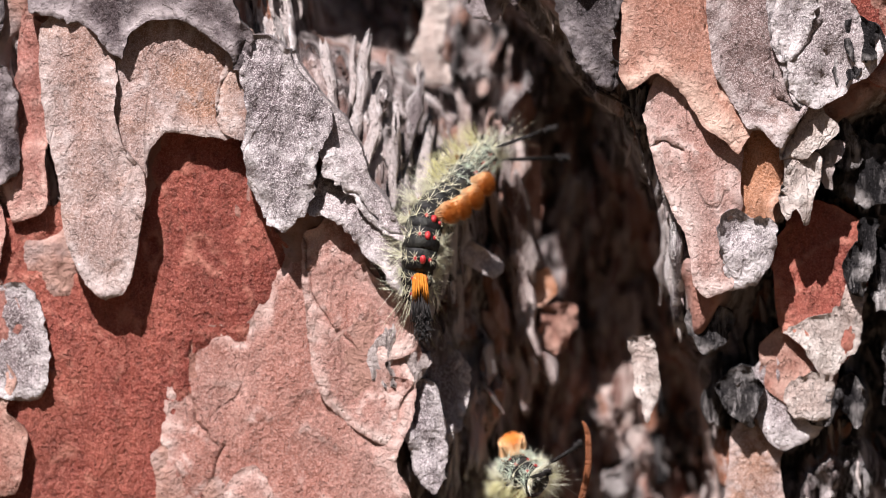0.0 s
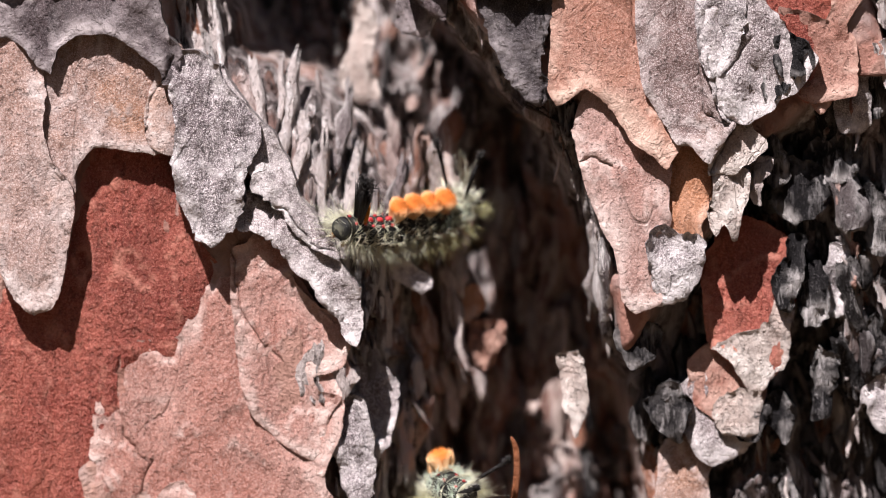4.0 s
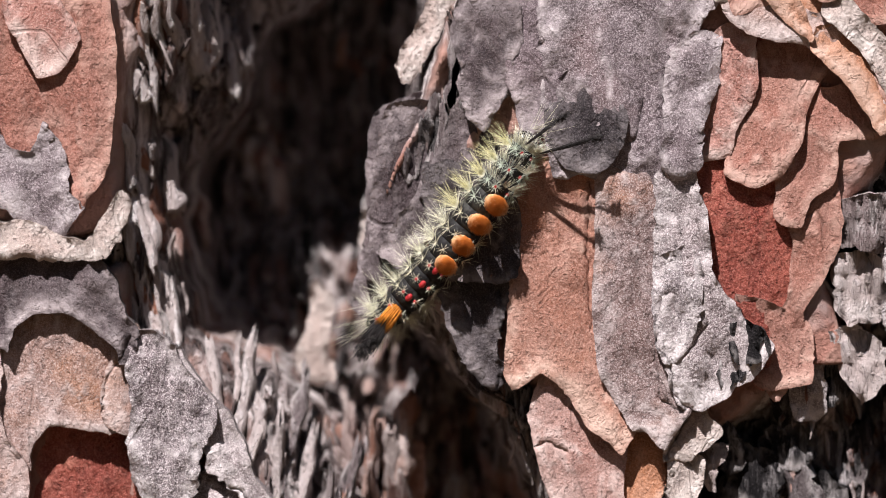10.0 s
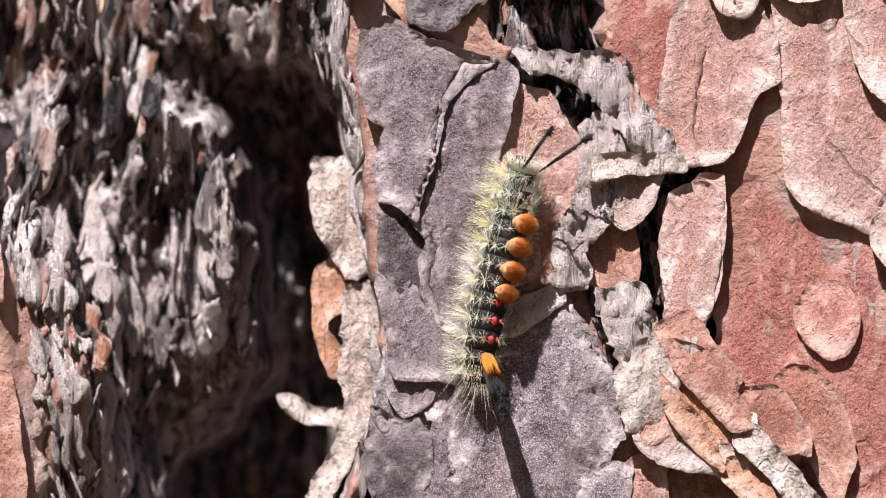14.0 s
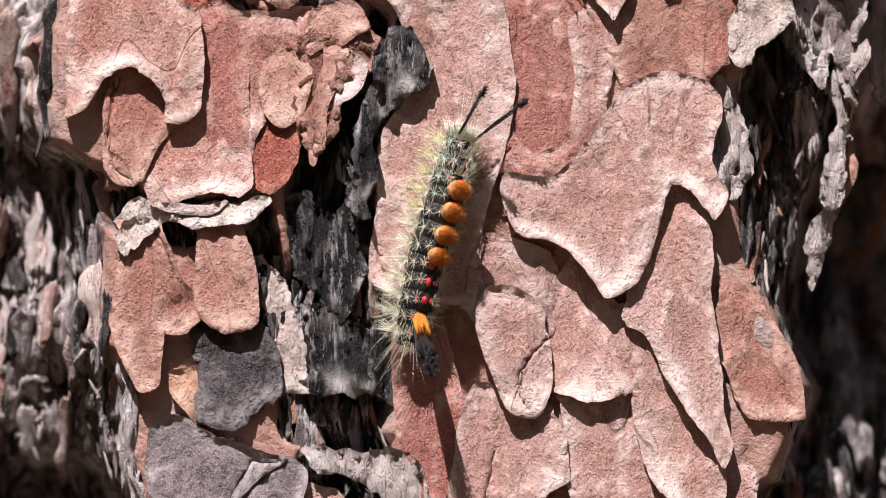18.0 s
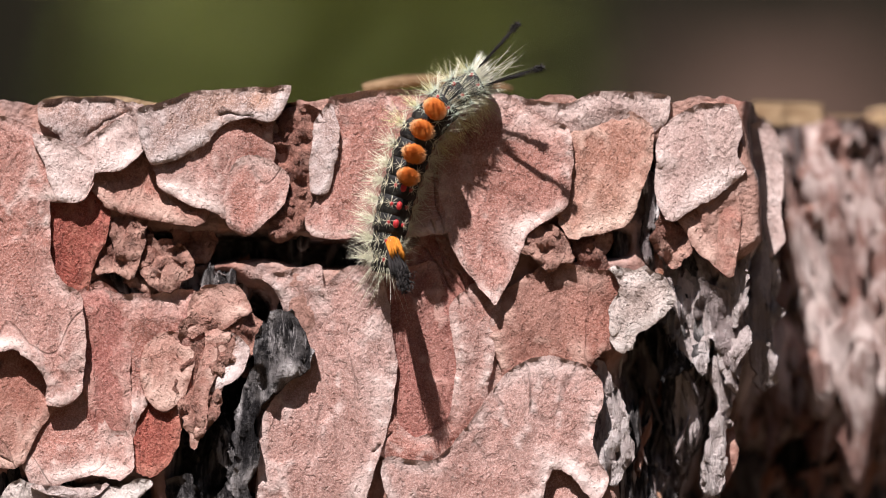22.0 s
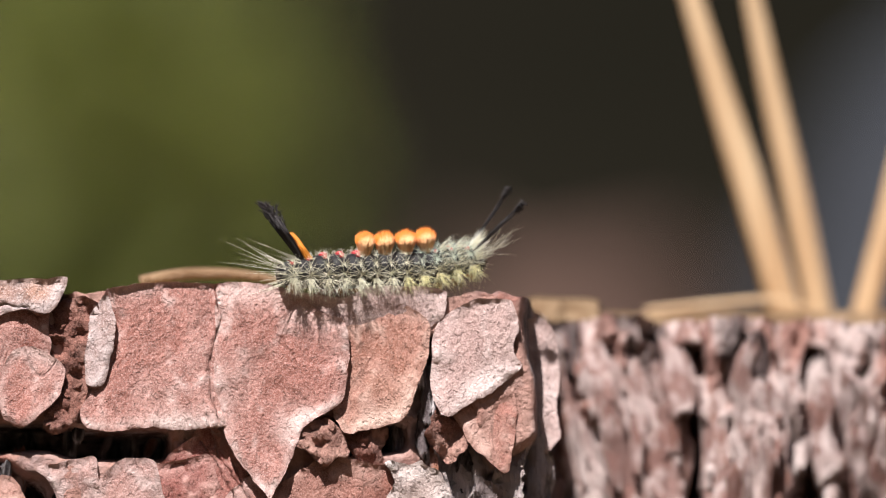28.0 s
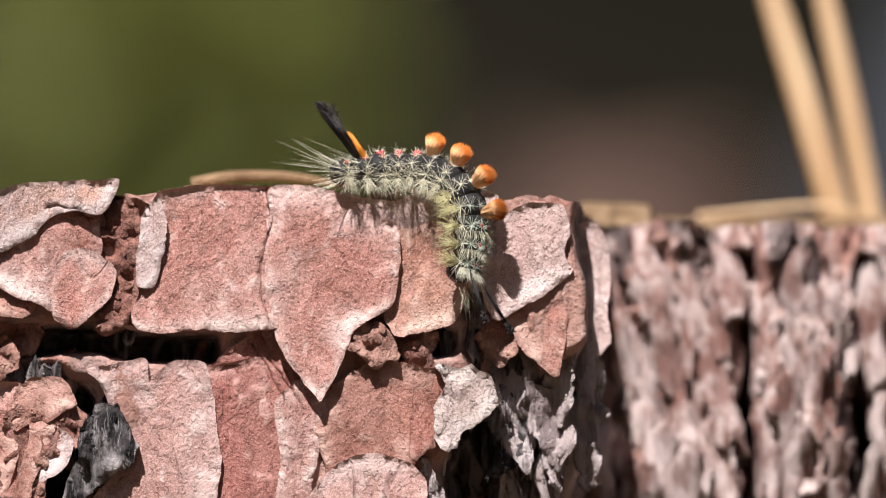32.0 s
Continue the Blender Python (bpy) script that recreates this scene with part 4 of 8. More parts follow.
# left ridge
plate("violet", 2, 3.0, [(-98.9, 195.8), (-96.9, 195.1), (-94.3, 192.4), (-93.0, 191.0), (-92.3, 193.3), (-89.6, 195.6), (-85.6, 195.6), (-81.6, 192.8), (-79.0, 189.8), (-78.6, 193.1), (-77.6, 193.4), (-78.9, 195.1), (-80.2, 199.1), (-82.1, 201.2), (-88.8, 201.8), (-96.1, 201.4), (-98.8, 200.1), (-102.8, 199.5), (-102.9, 196.8)], "grey weathered bark plate with scalloped lower edge")
plate("gtan", 1.0, 2.6, [(-93.8, 187.3), (-92.4, 191.9), (-89.9, 195.9), (-84.6, 196.1), (-80.0, 193.6), (-79.1, 190.6), (-81.2, 187.7), (-81.6, 184.4), (-80.7, 181.5), (-85.0, 182.1), (-88.3, 182.2), (-90.0, 180.5), (-91.1, 177.2), (-93.1, 178.6), (-94.0, 182.0)], "grey-brown arched bark plate")
plate("gtan", 1.9, 2.6, [(-99.9, 195.5), (-101.9, 194.8), (-102.4, 188.9), (-101.6, 182.2), (-100.4, 176.8), (-99.9, 170.8), (-98.0, 165.4), (-95.4, 162.7), (-93.4, 164.0), (-91.6, 169.3), (-90.7, 175.9), (-91.3, 178.0), (-93.3, 180.7), (-94.1, 185.3), (-93.7, 189.3), (-97.2, 195.4)], "pale tongue-shaped bark plate")
plate("red", -0.77, 2, [(-105.4, 172.7), (-101.4, 173.3), (-98.5, 178.6), (-95.0, 186.5), (-85.0, 186.3), (-77.7, 184.8), (-76.7, 171.5), (-74.1, 167.4), (-76.3, 162.1), (-79.0, 158.1), (-83.0, 158.2), (-85.8, 156.9), (-87.5, 155.6), (-88.4, 131.5), (-119.9, 132.1), (-118.8, 170.3)], "smooth red-brown inner bark layer")
plate("pink", -0.65, 1.6, [(-85.7, 157.9), (-82.7, 158.7), (-79.0, 158.9), (-76.9, 162.1), (-75.8, 166.1), (-73.4, 167.7), (-71.4, 168.7), (-66.7, 168.6), (-62.9, 163.2), (-59.6, 159.1), (-59.1, 155.1), (-59.9, 148.4), (-62.1, 142.4), (-60.2, 137.7), (-61.0, 129.6), (-89.0, 130.2), (-88.1, 155.7)], "pinkish smooth bark plate")
plate("pink", -0.35, 1.0, [(-71.7, 169.4), (-70.0, 170.3), (-68.0, 171.3), (-66.0, 169.3), (-64.8, 165.2), (-62.2, 162.5), (-59.6, 160.4), (-59.0, 158.4), (-59.7, 155.8), (-63.1, 154.5), (-62.5, 152.5), (-59.8, 151.7), (-61.2, 149.8), (-62.7, 144.4), (-65.9, 146.5), (-69.9, 149.9), (-71.1, 154.0), (-71.7, 158.0), (-71.9, 163.4)], "pinkish flake with lifted edge")
plate("pink", -0.1, 0.9, [(-81.8, 139.4), (-80.8, 141.2), (-79.1, 142.1), (-77.8, 140.8), (-76.8, 138.1), (-76.9, 134.0), (-81.6, 134.1)], "small rounded bark flake")
plate("lgrey", 0.3, 1.5, [(-109.5, 164.2), (-105.5, 164.1), (-103.6, 161.4), (-102.7, 156.0), (-103.2, 152.7), (-104.9, 151.1), (-109.9, 152.2)], "grey oval bark scale")
plate("lgrey", -5, 3, [(-59.3, 156.0), (-56.6, 156.6), (-53.3, 151.9), (-54.1, 146.5), (-56.9, 143.9), (-58.1, 149.3)], "pale grey splintered bark flake")
plate("grey", 1.6, 2.4, [(-101.7, 218.8), (-96.4, 217.7), (-94.3, 218.0), (-92.4, 214.7), (-89.7, 214.0), (-88.0, 217.6), (-85.7, 214.0), (-85.5, 209.3), (-83.8, 207.6), (-86.5, 205.0), (-89.2, 205.0), (-91.2, 206.7), (-96.5, 210.1), (-101.8, 210.8)], "grey pointed bark plate")
plate("tan", 0.3, 2.2, [(-102.5, 260.0), (-91.9, 259.8), (-89.3, 252.5), (-87.4, 246.5), (-85.5, 239.9), (-81.5, 238.5), (-79.7, 225.2), (-80.1, 218.5), (-81.2, 211.9), (-84.3, 207.6), (-85.6, 209.3), (-85.8, 213.9), (-88.1, 217.6), (-89.8, 214.0), (-92.5, 214.7), (-94.5, 218.0), (-96.5, 217.7), (-103.1, 218.8)], "orange-brown bark plate")
plate("pink", 1.1, 1.0, [(-92.2, 234.6), (-87.5, 233.2), (-83.9, 227.9), (-86.3, 224.3), (-88.7, 223.6), (-90.3, 226.6), (-92.2, 230.6)], "pale pink bark flake")
plate("pale", 2.6, 3.0, [(-100.5, 204.2), (-93.8, 205.8), (-89.8, 206.1), (-86.5, 204.4), (-83.1, 204.0), (-79.1, 209.9), (-78.1, 208.6), (-79.8, 204.0), (-81.8, 202.0), (-89.8, 202.2), (-100.5, 202.1)], "curled pale cream bark flake")
plate("pink", 0.6, 2.5, [(-93.9, 286.4), (-86.0, 285.0), (-84.9, 266.4), (-84.3, 259.7), (-82.7, 254.4), (-82.3, 247.8), (-85.2, 247.0), (-94.5, 247.2)], "pink-brown bark plate")
# main ridge, lower
plate("lilac", 0.8, 3.2, [(-39.2, 278.8), (-36.9, 280.2), (-32.9, 278.1), (-27.6, 276.1), (-23.8, 274.9), (-26.9, 272.9), (-29.5, 270.0), (-30.9, 264.7), (-32.6, 259.4), (-33.3, 256.3), (-35.7, 258.2), (-37.5, 258.8), (-37.9, 263.5), (-36.8, 267.5), (-38.8, 268.8), (-39.4, 271.5), (-39.8, 275.5)], "purple-grey weathered bark plate")
plate("lilac", 0.75, 3.2, [(-26.9, 272.9), (-23.8, 274.8), (-21.4, 273.6), (-22.1, 269.3), (-23.5, 264.6), (-24.2, 259.3), (-24.7, 254.7), (-26.4, 250.1), (-25.5, 244.6), (-29.4, 243.4), (-31.8, 245.5), (-32.8, 251.5), (-31.8, 253.5), (-33.3, 256.3), (-32.6, 259.4), (-30.8, 264.7), (-29.5, 270.0)], "purple-grey weathered bark plate with winding cracks")
plate("violet", 0.5, 2.6, [(-37.6, 257.6), (-35.8, 258.0), (-33.2, 256.0), (-31.7, 252.8), (-32.0, 249.0), (-34.6, 248.1), (-36.8, 249.1), (-37.4, 252.2)], "dark oval bark scale")
plate("lilac", 0.7, 3.0, [(-36.5, 247.4), (-32.2, 249.0), (-31.7, 245.5), (-29.4, 243.2), (-25.5, 244.5), (-25.3, 237.8), (-36.1, 237.9), (-36.9, 243.6)], "purple-grey weathered bark plate")
plate("lilac", 0.9, 2.4, [(-25.8, 245.3), (-21.4, 247.6), (-16.7, 248.6), (-15.8, 246.6), (-18.6, 244.5), (-22.0, 242.6), (-24.8, 239.2), (-25.8, 240.7)], "pale grey upturned bark edge")
plate("amber", 0.2, 2.2, [(-26.8, 248.6), (-25.3, 253.5), (-23.2, 258.1), (-19.9, 258.4), (-16.8, 256.1), (-16.9, 248.8), (-21.4, 247.6), (-25.5, 245.8)], "rust-brown bark flake with an arched top")
plate("lilac", 0.6, 2.6, [(-22.2, 241.9), (-18.1, 244.7), (-15.7, 246.4), (-13.3, 243.3), (-11.4, 239.0), (-24.2, 238.0)], "purple-grey weathered bark plate")
plate("lilac", 0.65, 2.6, [(-37.9, 250.1), (-35.9, 248.2), (-33.3, 248.9), (-31.7, 246.9), (-30.3, 244.7), (-30.7, 240.6), (-32.7, 242.0), (-35.3, 242.5), (-36.8, 243.5), (-37.7, 246.8)], "purple-grey weathered bark plate")
plate("lilac", 0.6, 2.6, [(-36.7, 242.1), (-34.7, 242.9), (-31.8, 240.8), (-31.4, 237.4), (-32.5, 234.7), (-35.1, 233.6), (-36.6, 236.0)], "oval grey bark scale")
plate("violet", 0.6, 2.6, [(-38.3, 234.2), (-36.1, 233.0), (-33.2, 232.8), (-32.2, 229.5), (-32.6, 224.8), (-34.8, 219.4), (-36.6, 216.7), (-38.4, 218.1), (-39.1, 224.9), (-39.7, 228.9)], "dark brown-grey bark plate at the border of the groove")
plate("lilac", 0.4, 2.6, [(-31.4, 239.4), (-28.0, 240.7), (-25.4, 238.0), (-24.2, 232.7), (-24.9, 226.1), (-24.0, 220.8), (-27.0, 216.5), (-31.7, 216.6), (-32.9, 223.5), (-31.8, 229.5), (-31.1, 234.8)], "purple-grey weathered bark plate")
plate("red", -4, 2.0, [(-16.0, 166.5), (-13.6, 170.8), (-10.3, 171.1), (-7.6, 169.1), (-7.0, 165.1), (-6.8, 161.0), (-7.2, 155.7), (-10.6, 151.7), (-13.2, 154.4), (-15.8, 157.1), (-16.4, 162.5)], "red-brown hollow oval bark scale")
plate("tan", -4, 2.0, [(-18.5, 154.5), (-16.5, 156.5), (-13.2, 154.4), (-10.2, 151.0), (-11.3, 147.0), (-15.9, 148.4), (-17.9, 151.1)], "red-brown bark scale")
plate("lgrey", -4.2, 2.0, [(-19.2, 151.2), (-16.5, 153.2), (-12.6, 148.4), (-11.3, 145.7), (-13.4, 143.8), (-16.7, 143.2), (-18.7, 147.2)], "pale bark scale")
plate("gtan", -5, 2.0, [(-22.1, 144.5), (-17.4, 145.1), (-16.6, 136.4), (-17.7, 131.0), (-23.0, 131.1)], "grey-tan bark scale")
plate("red", -0.67, 2.0, [(-13.1, 206.0), (-10.5, 200.0), (-8.6, 195.3), (-5.9, 193.9), (-3.0, 191.2), (-4.7, 187.3), (-4.1, 185.3), (-1.3, 191.9), (0.1, 197.8), (0.8, 203.8), (1.6, 210.4), (3.0, 217.0), (1.2, 227.7), (-5.4, 229.8), (-16.0, 229.3), (-17.5, 220.0), (-13.0, 212.0)], "smooth red-brown bark layer")
plate("tan", -0.3, 2, [(-6.9, 196.6), (-2.3, 195.2), (1.6, 192.4), (1.5, 186.5), (-3.8, 185.9), (-5.1, 188.6), (-3.1, 189.9)], "red-brown bark plate")
plate("pink", 0.4, 1.4, [(-10.5, 213.3), (-10.7, 219.6), (-9.0, 226.3), (-7.0, 228.2), (-5.0, 226.9), (-4.5, 221.5), (-6.5, 216.9), (-7.8, 213.3)], "thin pink rounded flake")
plate("tan", -0.05, 1.4, [(-7.9, 211.0), (-5.1, 218.2), (-4.4, 224.8), (-3.0, 226.5), (1.0, 226.4), (3.6, 223.4), (1.5, 219.5), (0.8, 214.8), (-1.2, 211.5), (-4.6, 209.6)], "red-tan rounded flake")
plate("tan", -0.25, 1.4, [(0.9, 218.8), (5.5, 220.7), (8.5, 219.3), (9.4, 215.3), (5.4, 214.7), (4.7, 210.1), (2.0, 208.1), (0.7, 204.8), (-2.0, 205.5), (-1.2, 211.5)], "red-tan rounded flake")
plate("grey", 1, 2.6, [(-24.7, 241.7), (-21.4, 243.7), (-16.4, 245.9), (-14.1, 242.9), (-11.5, 238.9), (-9.0, 232.2), (-9.6, 230.2), (-14.3, 225.7), (-15.1, 218.4), (-14.5, 211.1), (-17.8, 210.4), (-23.1, 211.2), (-27.8, 211.2), (-28.7, 215.9), (-29.6, 227.2), (-28.1, 239.1)], "broad grey weathered bark plate")
plate("grey", 1.1, 2.2, [(-14.3, 225.7), (-11.0, 227.6), (-8.4, 226.9), (-9.1, 221.6), (-10.8, 216.3), (-10.8, 213.0), (-13.2, 211.4), (-15.0, 212.4), (-14.8, 219.0)], "grey bark plate beside a crack")
plate("grey", -0.2, 2.0, [(-37.4, 239.9), (-35.4, 241.8), (-32.7, 241.1), (-32.5, 235.8), (-34.8, 232.5), (-36.8, 232.6), (-38.1, 235.9)], "grey bark flake")
plate("grey", -0.2, 2.0, [(-38.9, 230.6), (-34.8, 232.5), (-32.2, 231.2), (-33.6, 221.9), (-35.7, 220.6), (-39.0, 222.0), (-38.2, 225.9)], "grey-brown bark flake")
plate("violet", -0.8, 3.5, [(-39.0, 219.3), (-35.0, 219.9), (-30.4, 216.5), (-31.8, 212.5), (-35.2, 208.6), (-41.9, 206.0), (-45.2, 202.1), (-45.9, 199.4), (-48.6, 202.1), (-45.9, 206.1), (-41.8, 213.3)], "grey-brown bark flake")
plate("grey", -0.2, 2.0, [(-30.7, 240.5), (-28.6, 243.1), (-25.3, 241.8), (-26.1, 237.8), (-27.4, 234.5), (-29.5, 231.2), (-31.5, 231.9), (-32.1, 235.2)], "grey-brown bark flake")
plate("rose", 0.2, 2.2, [(-21.7, 271.1), (-17.7, 271.1), (-15.1, 265.1), (-13.2, 261.1), (-14.6, 257.8), (-16.6, 255.2), (-17.3, 249.2), (-21.3, 248.6), (-22.6, 255.2), (-23.7, 267.2)], "pale pink bark plate")
plate("pale", 1.6, 1.0, [(-12.9, 263.2), (-6.6, 263.7), (-2.6, 263.4), (-2.1, 262.0), (-3.9, 261.7), (-9.2, 261.5), (-12.9, 260.2)], "thin curled pale bark sliver")
plate("rose", 0.2, 1.8, [(-1.0, 283.6), (1.6, 282.2), (4.2, 279.9), (6.9, 280.5), (8.8, 277.5), (9.1, 272.2), (6.8, 270.9), (5.4, 267.6), (2.7, 263.0), (-2.6, 262.4), (-5.3, 263.7), (-4.5, 271.0), (-3.1, 279.0)], "pink bark plate with a hairline crack")
plate("rose", 1.1, 1.6, [(-0.9, 292.2), (0.5, 294.5), (3.1, 294.8), (6.4, 292.4), (7.0, 288.8), (7.3, 282.8), (5.6, 279.8), (2.9, 280.2), (1.0, 284.2), (-0.3, 287.5)], "oval pink bark scale")
plate("rose", 0.4, 1.6, [(6.4, 292.8), (10.5, 298.7), (13.7, 294.0), (17.0, 290.6), (16.9, 283.3), (12.9, 281.7), (8.9, 282.8), (7.3, 284.8), (7.0, 290.1)], "pink bark plate")
plate("rose", 0.2, 2.4, [(8.9, 282.1), (13.5, 281.4), (16.9, 282.7), (18.8, 274.0), (20.0, 270.7), (23.3, 269.3), (26.0, 267.3), (26.5, 260.0), (22.5, 259.4), (19.8, 254.8), (15.2, 256.2), (10.6, 259.6), (10.0, 265.5), (9.5, 275.5)], "broad pink bark plate with pale rim")
plate("rose", 0.55, 1.4, [(17.0, 290.0), (20.3, 289.3), (22.8, 283.9), (26.7, 276.6), (27.6, 270.6), (25.9, 267.3), (21.3, 270.0), (18.7, 274.0), (17.5, 280.7)], "pink pointed bark plate")
plate("rose", 0.4, 1.5, [(-3.3, 259.1), (0.7, 260.3), (2.6, 257.7), (1.9, 251.0), (0.8, 245.1), (-1.5, 244.5), (-4.1, 247.1), (-4.7, 252.5)], "pale pink bark leaf")
plate("red2", -1.0, 2.0, [(1.4, 261.7), (6.8, 272.2), (10.1, 272.2), (10.6, 260.2), (19.8, 254.8), (21.1, 248.1), (26.3, 245.4), (26.9, 237.5), (26.1, 224.2), (16.1, 222.3), (4.9, 231.1), (1.8, 244.4)], "smooth red-pink inner bark")
plate("red2", -0.45, 1.0, [(11.1, 245.0), (13.1, 248.2), (16.4, 248.2), (18.4, 244.9), (17.0, 240.2), (15.0, 239.7), (12.4, 241.6)], "ragged thin bark flake")
plate("pink2", 0.9, 2.0, [(20.5, 256.1), (22.5, 259.1), (25.8, 258.0), (26.4, 251.4), (24.4, 248.4), (22.4, 250.1), (20.1, 252.8)], "pale bark scale")
plate("red2", -0.4, 1.6, [(-10.2, 293.7), (-6.2, 293.0), (-4.3, 287.6), (-3.1, 279.0), (-4.5, 271.0), (-5.6, 264.4), (-9.2, 269.1), (-10.4, 277.7), (-10.9, 285.7)], "pink-red bark layer")
plate("rose", 0.3, 1.4, [(-4.1, 245.1), (-3.4, 253.0), (-2.3, 258.3), (0.1, 260.9), (2.7, 260.9), (2.6, 252.9), (1.2, 246.3), (-0.8, 243.4)], "pale pink bark leaf")
plate("tan", -0.2, 1.6, [(8.4, 236.3), (10.4, 238.9), (13.7, 237.6), (16.3, 233.6), (17.6, 228.2), (15.5, 221.6), (12.9, 227.0), (10.3, 232.3)], "red-tan bark flake")
# upper left
plate("pink", 0.7, 2.4, [(-48.0, 332.8), (-45.3, 341.4), (-44.6, 346.8), (-42.9, 348.4), (-39.3, 347.4), (-36.3, 345.1), (-32.3, 342.4), (-32.5, 340.0), (-34.0, 338.8), (-37.0, 339.1), (-37.3, 335.4), (-37.0, 331.4), (-35.4, 328.7), (-33.7, 327.7), (-33.3, 324.7), (-33.1, 320.7), (-33.3, 316.7), (-35.1, 315.1), (-36.9, 315.1), (-37.4, 318.1), (-39.7, 320.8), (-41.7, 321.6), (-44.7, 320.1), (-46.7, 316.8), (-48.7, 315.5)], "large pink bark plate with an arched lower edge")
plate("pink2", 1.2, 1.4, [(-38.6, 346.4), (-34.6, 345.0), (-32.0, 342.3), (-32.7, 340.3), (-33.9, 338.8), (-36.0, 339.2), (-37.3, 342.7)], "pale lifted bark flake")
plate("red", -0.3, 2.0, [(-37.5, 339.1), (-32.2, 340.6), (-30.6, 337.4), (-30.7, 334.1), (-32.1, 330.8), (-33.8, 327.8), (-35.4, 328.7), (-37.3, 331.8), (-37.7, 335.5)], "red-brown bark hollow")
plate("red2", 0.1, 2.0, [(-33.5, 326.8), (-31.1, 329.1), (-28.6, 327.1), (-27.9, 323.4), (-28.0, 318.1), (-27.4, 312.7), (-28.7, 310.9), (-30.5, 312.0), (-31.9, 315.4), (-33.4, 319.4)], "tongue of red inner bark")
plate("tan", 0.3, 2.0, [(-44.1, 317.5), (-41.5, 321.7), (-39.0, 320.4), (-36.9, 316.9), (-36.9, 314.1), (-38.7, 311.5), (-40.3, 308.0), (-42.1, 307.7), (-44.0, 309.2), (-44.3, 313.5)], "oval red-brown bark scale")
plate("pink", 0.2, 2.0, [(-39.8, 309.8), (-36.9, 315.1), (-33.8, 315.7), (-32.0, 314.4), (-30.0, 311.7), (-27.6, 311.4), (-27.4, 307.4), (-28.9, 306.2), (-32.2, 306.6), (-36.2, 305.9), (-39.0, 306.5)], "pink bark plate with a ragged foot")
plate("tan", 0.5, 1.6, [(-26.1, 319.4), (-25.1, 322.0), (-23.1, 323.0), (-20.7, 322.0), (-20.4, 318.7), (-21.7, 315.3), (-23.5, 314.2), (-25.2, 315.2), (-26.0, 317.0)], "oval tan bark scale")
plate("red", -0.2, 1.6, [(-27.4, 312.1), (-26.3, 314.9), (-23.5, 314.7), (-22.2, 315.6), (-21.9, 311.4), (-23.0, 308.4), (-25.2, 306.6), (-27.0, 308.4)], "red-brown bark hollow")
plate("crumb", 0.2, 2.4, [(-21.3, 324.7), (-18.8, 327.2), (-14.8, 326.6), (-12.4, 323.9), (-13.4, 320.6), (-16.2, 318.0), (-17.4, 312.7), (-19.5, 311.2), (-21.0, 315.3), (-20.5, 320.7)], "frayed layered red-brown bark")
plate("tan", 0.6, 1.8, [(-20.4, 326.6), (-18.1, 328.6), (-14.8, 328.3), (-13.5, 325.9), (-16.1, 324.6), (-18.8, 324.0), (-20.3, 322.6)], "frayed tan bark edge")
plate("pink", -0.1, 2.0, [(-33.1, 328.8), (-28.1, 327.4), (-20.4, 327.7), (-19.8, 322.0), (-25.5, 322.7), (-26.5, 318.1), (-26.2, 314.7), (-27.8, 311.4), (-28.8, 316.7), (-28.8, 324.7), (-30.6, 328.1)], "pink bark ground between scales")
plate("tan", 0.4, 2.2, [(-42.5, 302.7), (-38.5, 302.6), (-35.9, 295.9), (-33.9, 292.6), (-35.3, 290.0), (-38.0, 290.0), (-38.7, 284.0), (-40.7, 283.4), (-43.9, 290.7), (-43.2, 296.0)], "tan double-lobed bark scale")
plate("tan", 0.6, 1.8, [(-33.2, 301.9), (-29.2, 302.5), (-27.2, 297.8), (-27.0, 291.2), (-30.0, 290.2), (-33.3, 291.9), (-33.9, 297.2)], "tan bark scale")
plate("dark", 0, 2.0, [(-34.3, 291.3), (-30.7, 290.2), (-26.0, 289.9), (-24.1, 285.2), (-24.1, 282.5), (-26.8, 281.2), (-30.1, 278.6), (-34.1, 280.0), (-33.7, 285.3)], "dark purple-black bark scale")
plate("orange", -0.3, 1.5, [(-36.7, 285.4), (-33.4, 285.3), (-33.1, 282.0), (-34.1, 280.0), (-36.7, 282.7)], "orange bark patch")
# centre
plate("rose", 0.3, 2.2, [(-11.8, 329.7), (-5.4, 330.7), (-4.8, 327.7), (-2.1, 330.3), (1.5, 330.3), (3.4, 319.6), (3.1, 316.3), (1.7, 309.7), (-0.4, 303.0), (-0.8, 293.7), (-5.7, 293.5), (-13.0, 295.7), (-12.3, 305.8), (-11.6, 313.1), (-6.9, 318.4), (-6.8, 323.0), (-10.8, 329.1)], "long pink bark plate")
plate("char", 1.2, 3.0, [(-12.1, 321.0), (-11.4, 325.0), (-8.8, 325.7), (-6.8, 322.3), (-7.5, 318.3), (-10.9, 315.7), (-12.9, 312.4), (-13.6, 303.1), (-14.9, 303.1), (-14.9, 312.4)], "black and white weathered bark ridge")
plate("red2", 0, 1.8, [(1.2, 329.6), (3.9, 330.0), (7.9, 331.3), (9.8, 325.6), (11.1, 319.6), (9.7, 312.9), (7.7, 310.3), (5.0, 311.0), (3.1, 313.7), (3.3, 323.0)], "red-pink bark plate")
plate("pink", 0.2, 1.8, [(2.7, 313.6), (5.7, 310.3), (9.7, 312.3), (11.1, 319.6), (10.1, 325.6), (11.8, 327.5), (14.5, 328.2), (15.8, 326.8), (15.1, 322.9), (14.4, 317.5), (11.7, 311.6), (7.7, 307.8), (4.3, 308.2), (1.0, 310.2)], "pale pink bark plate with creamy lip")
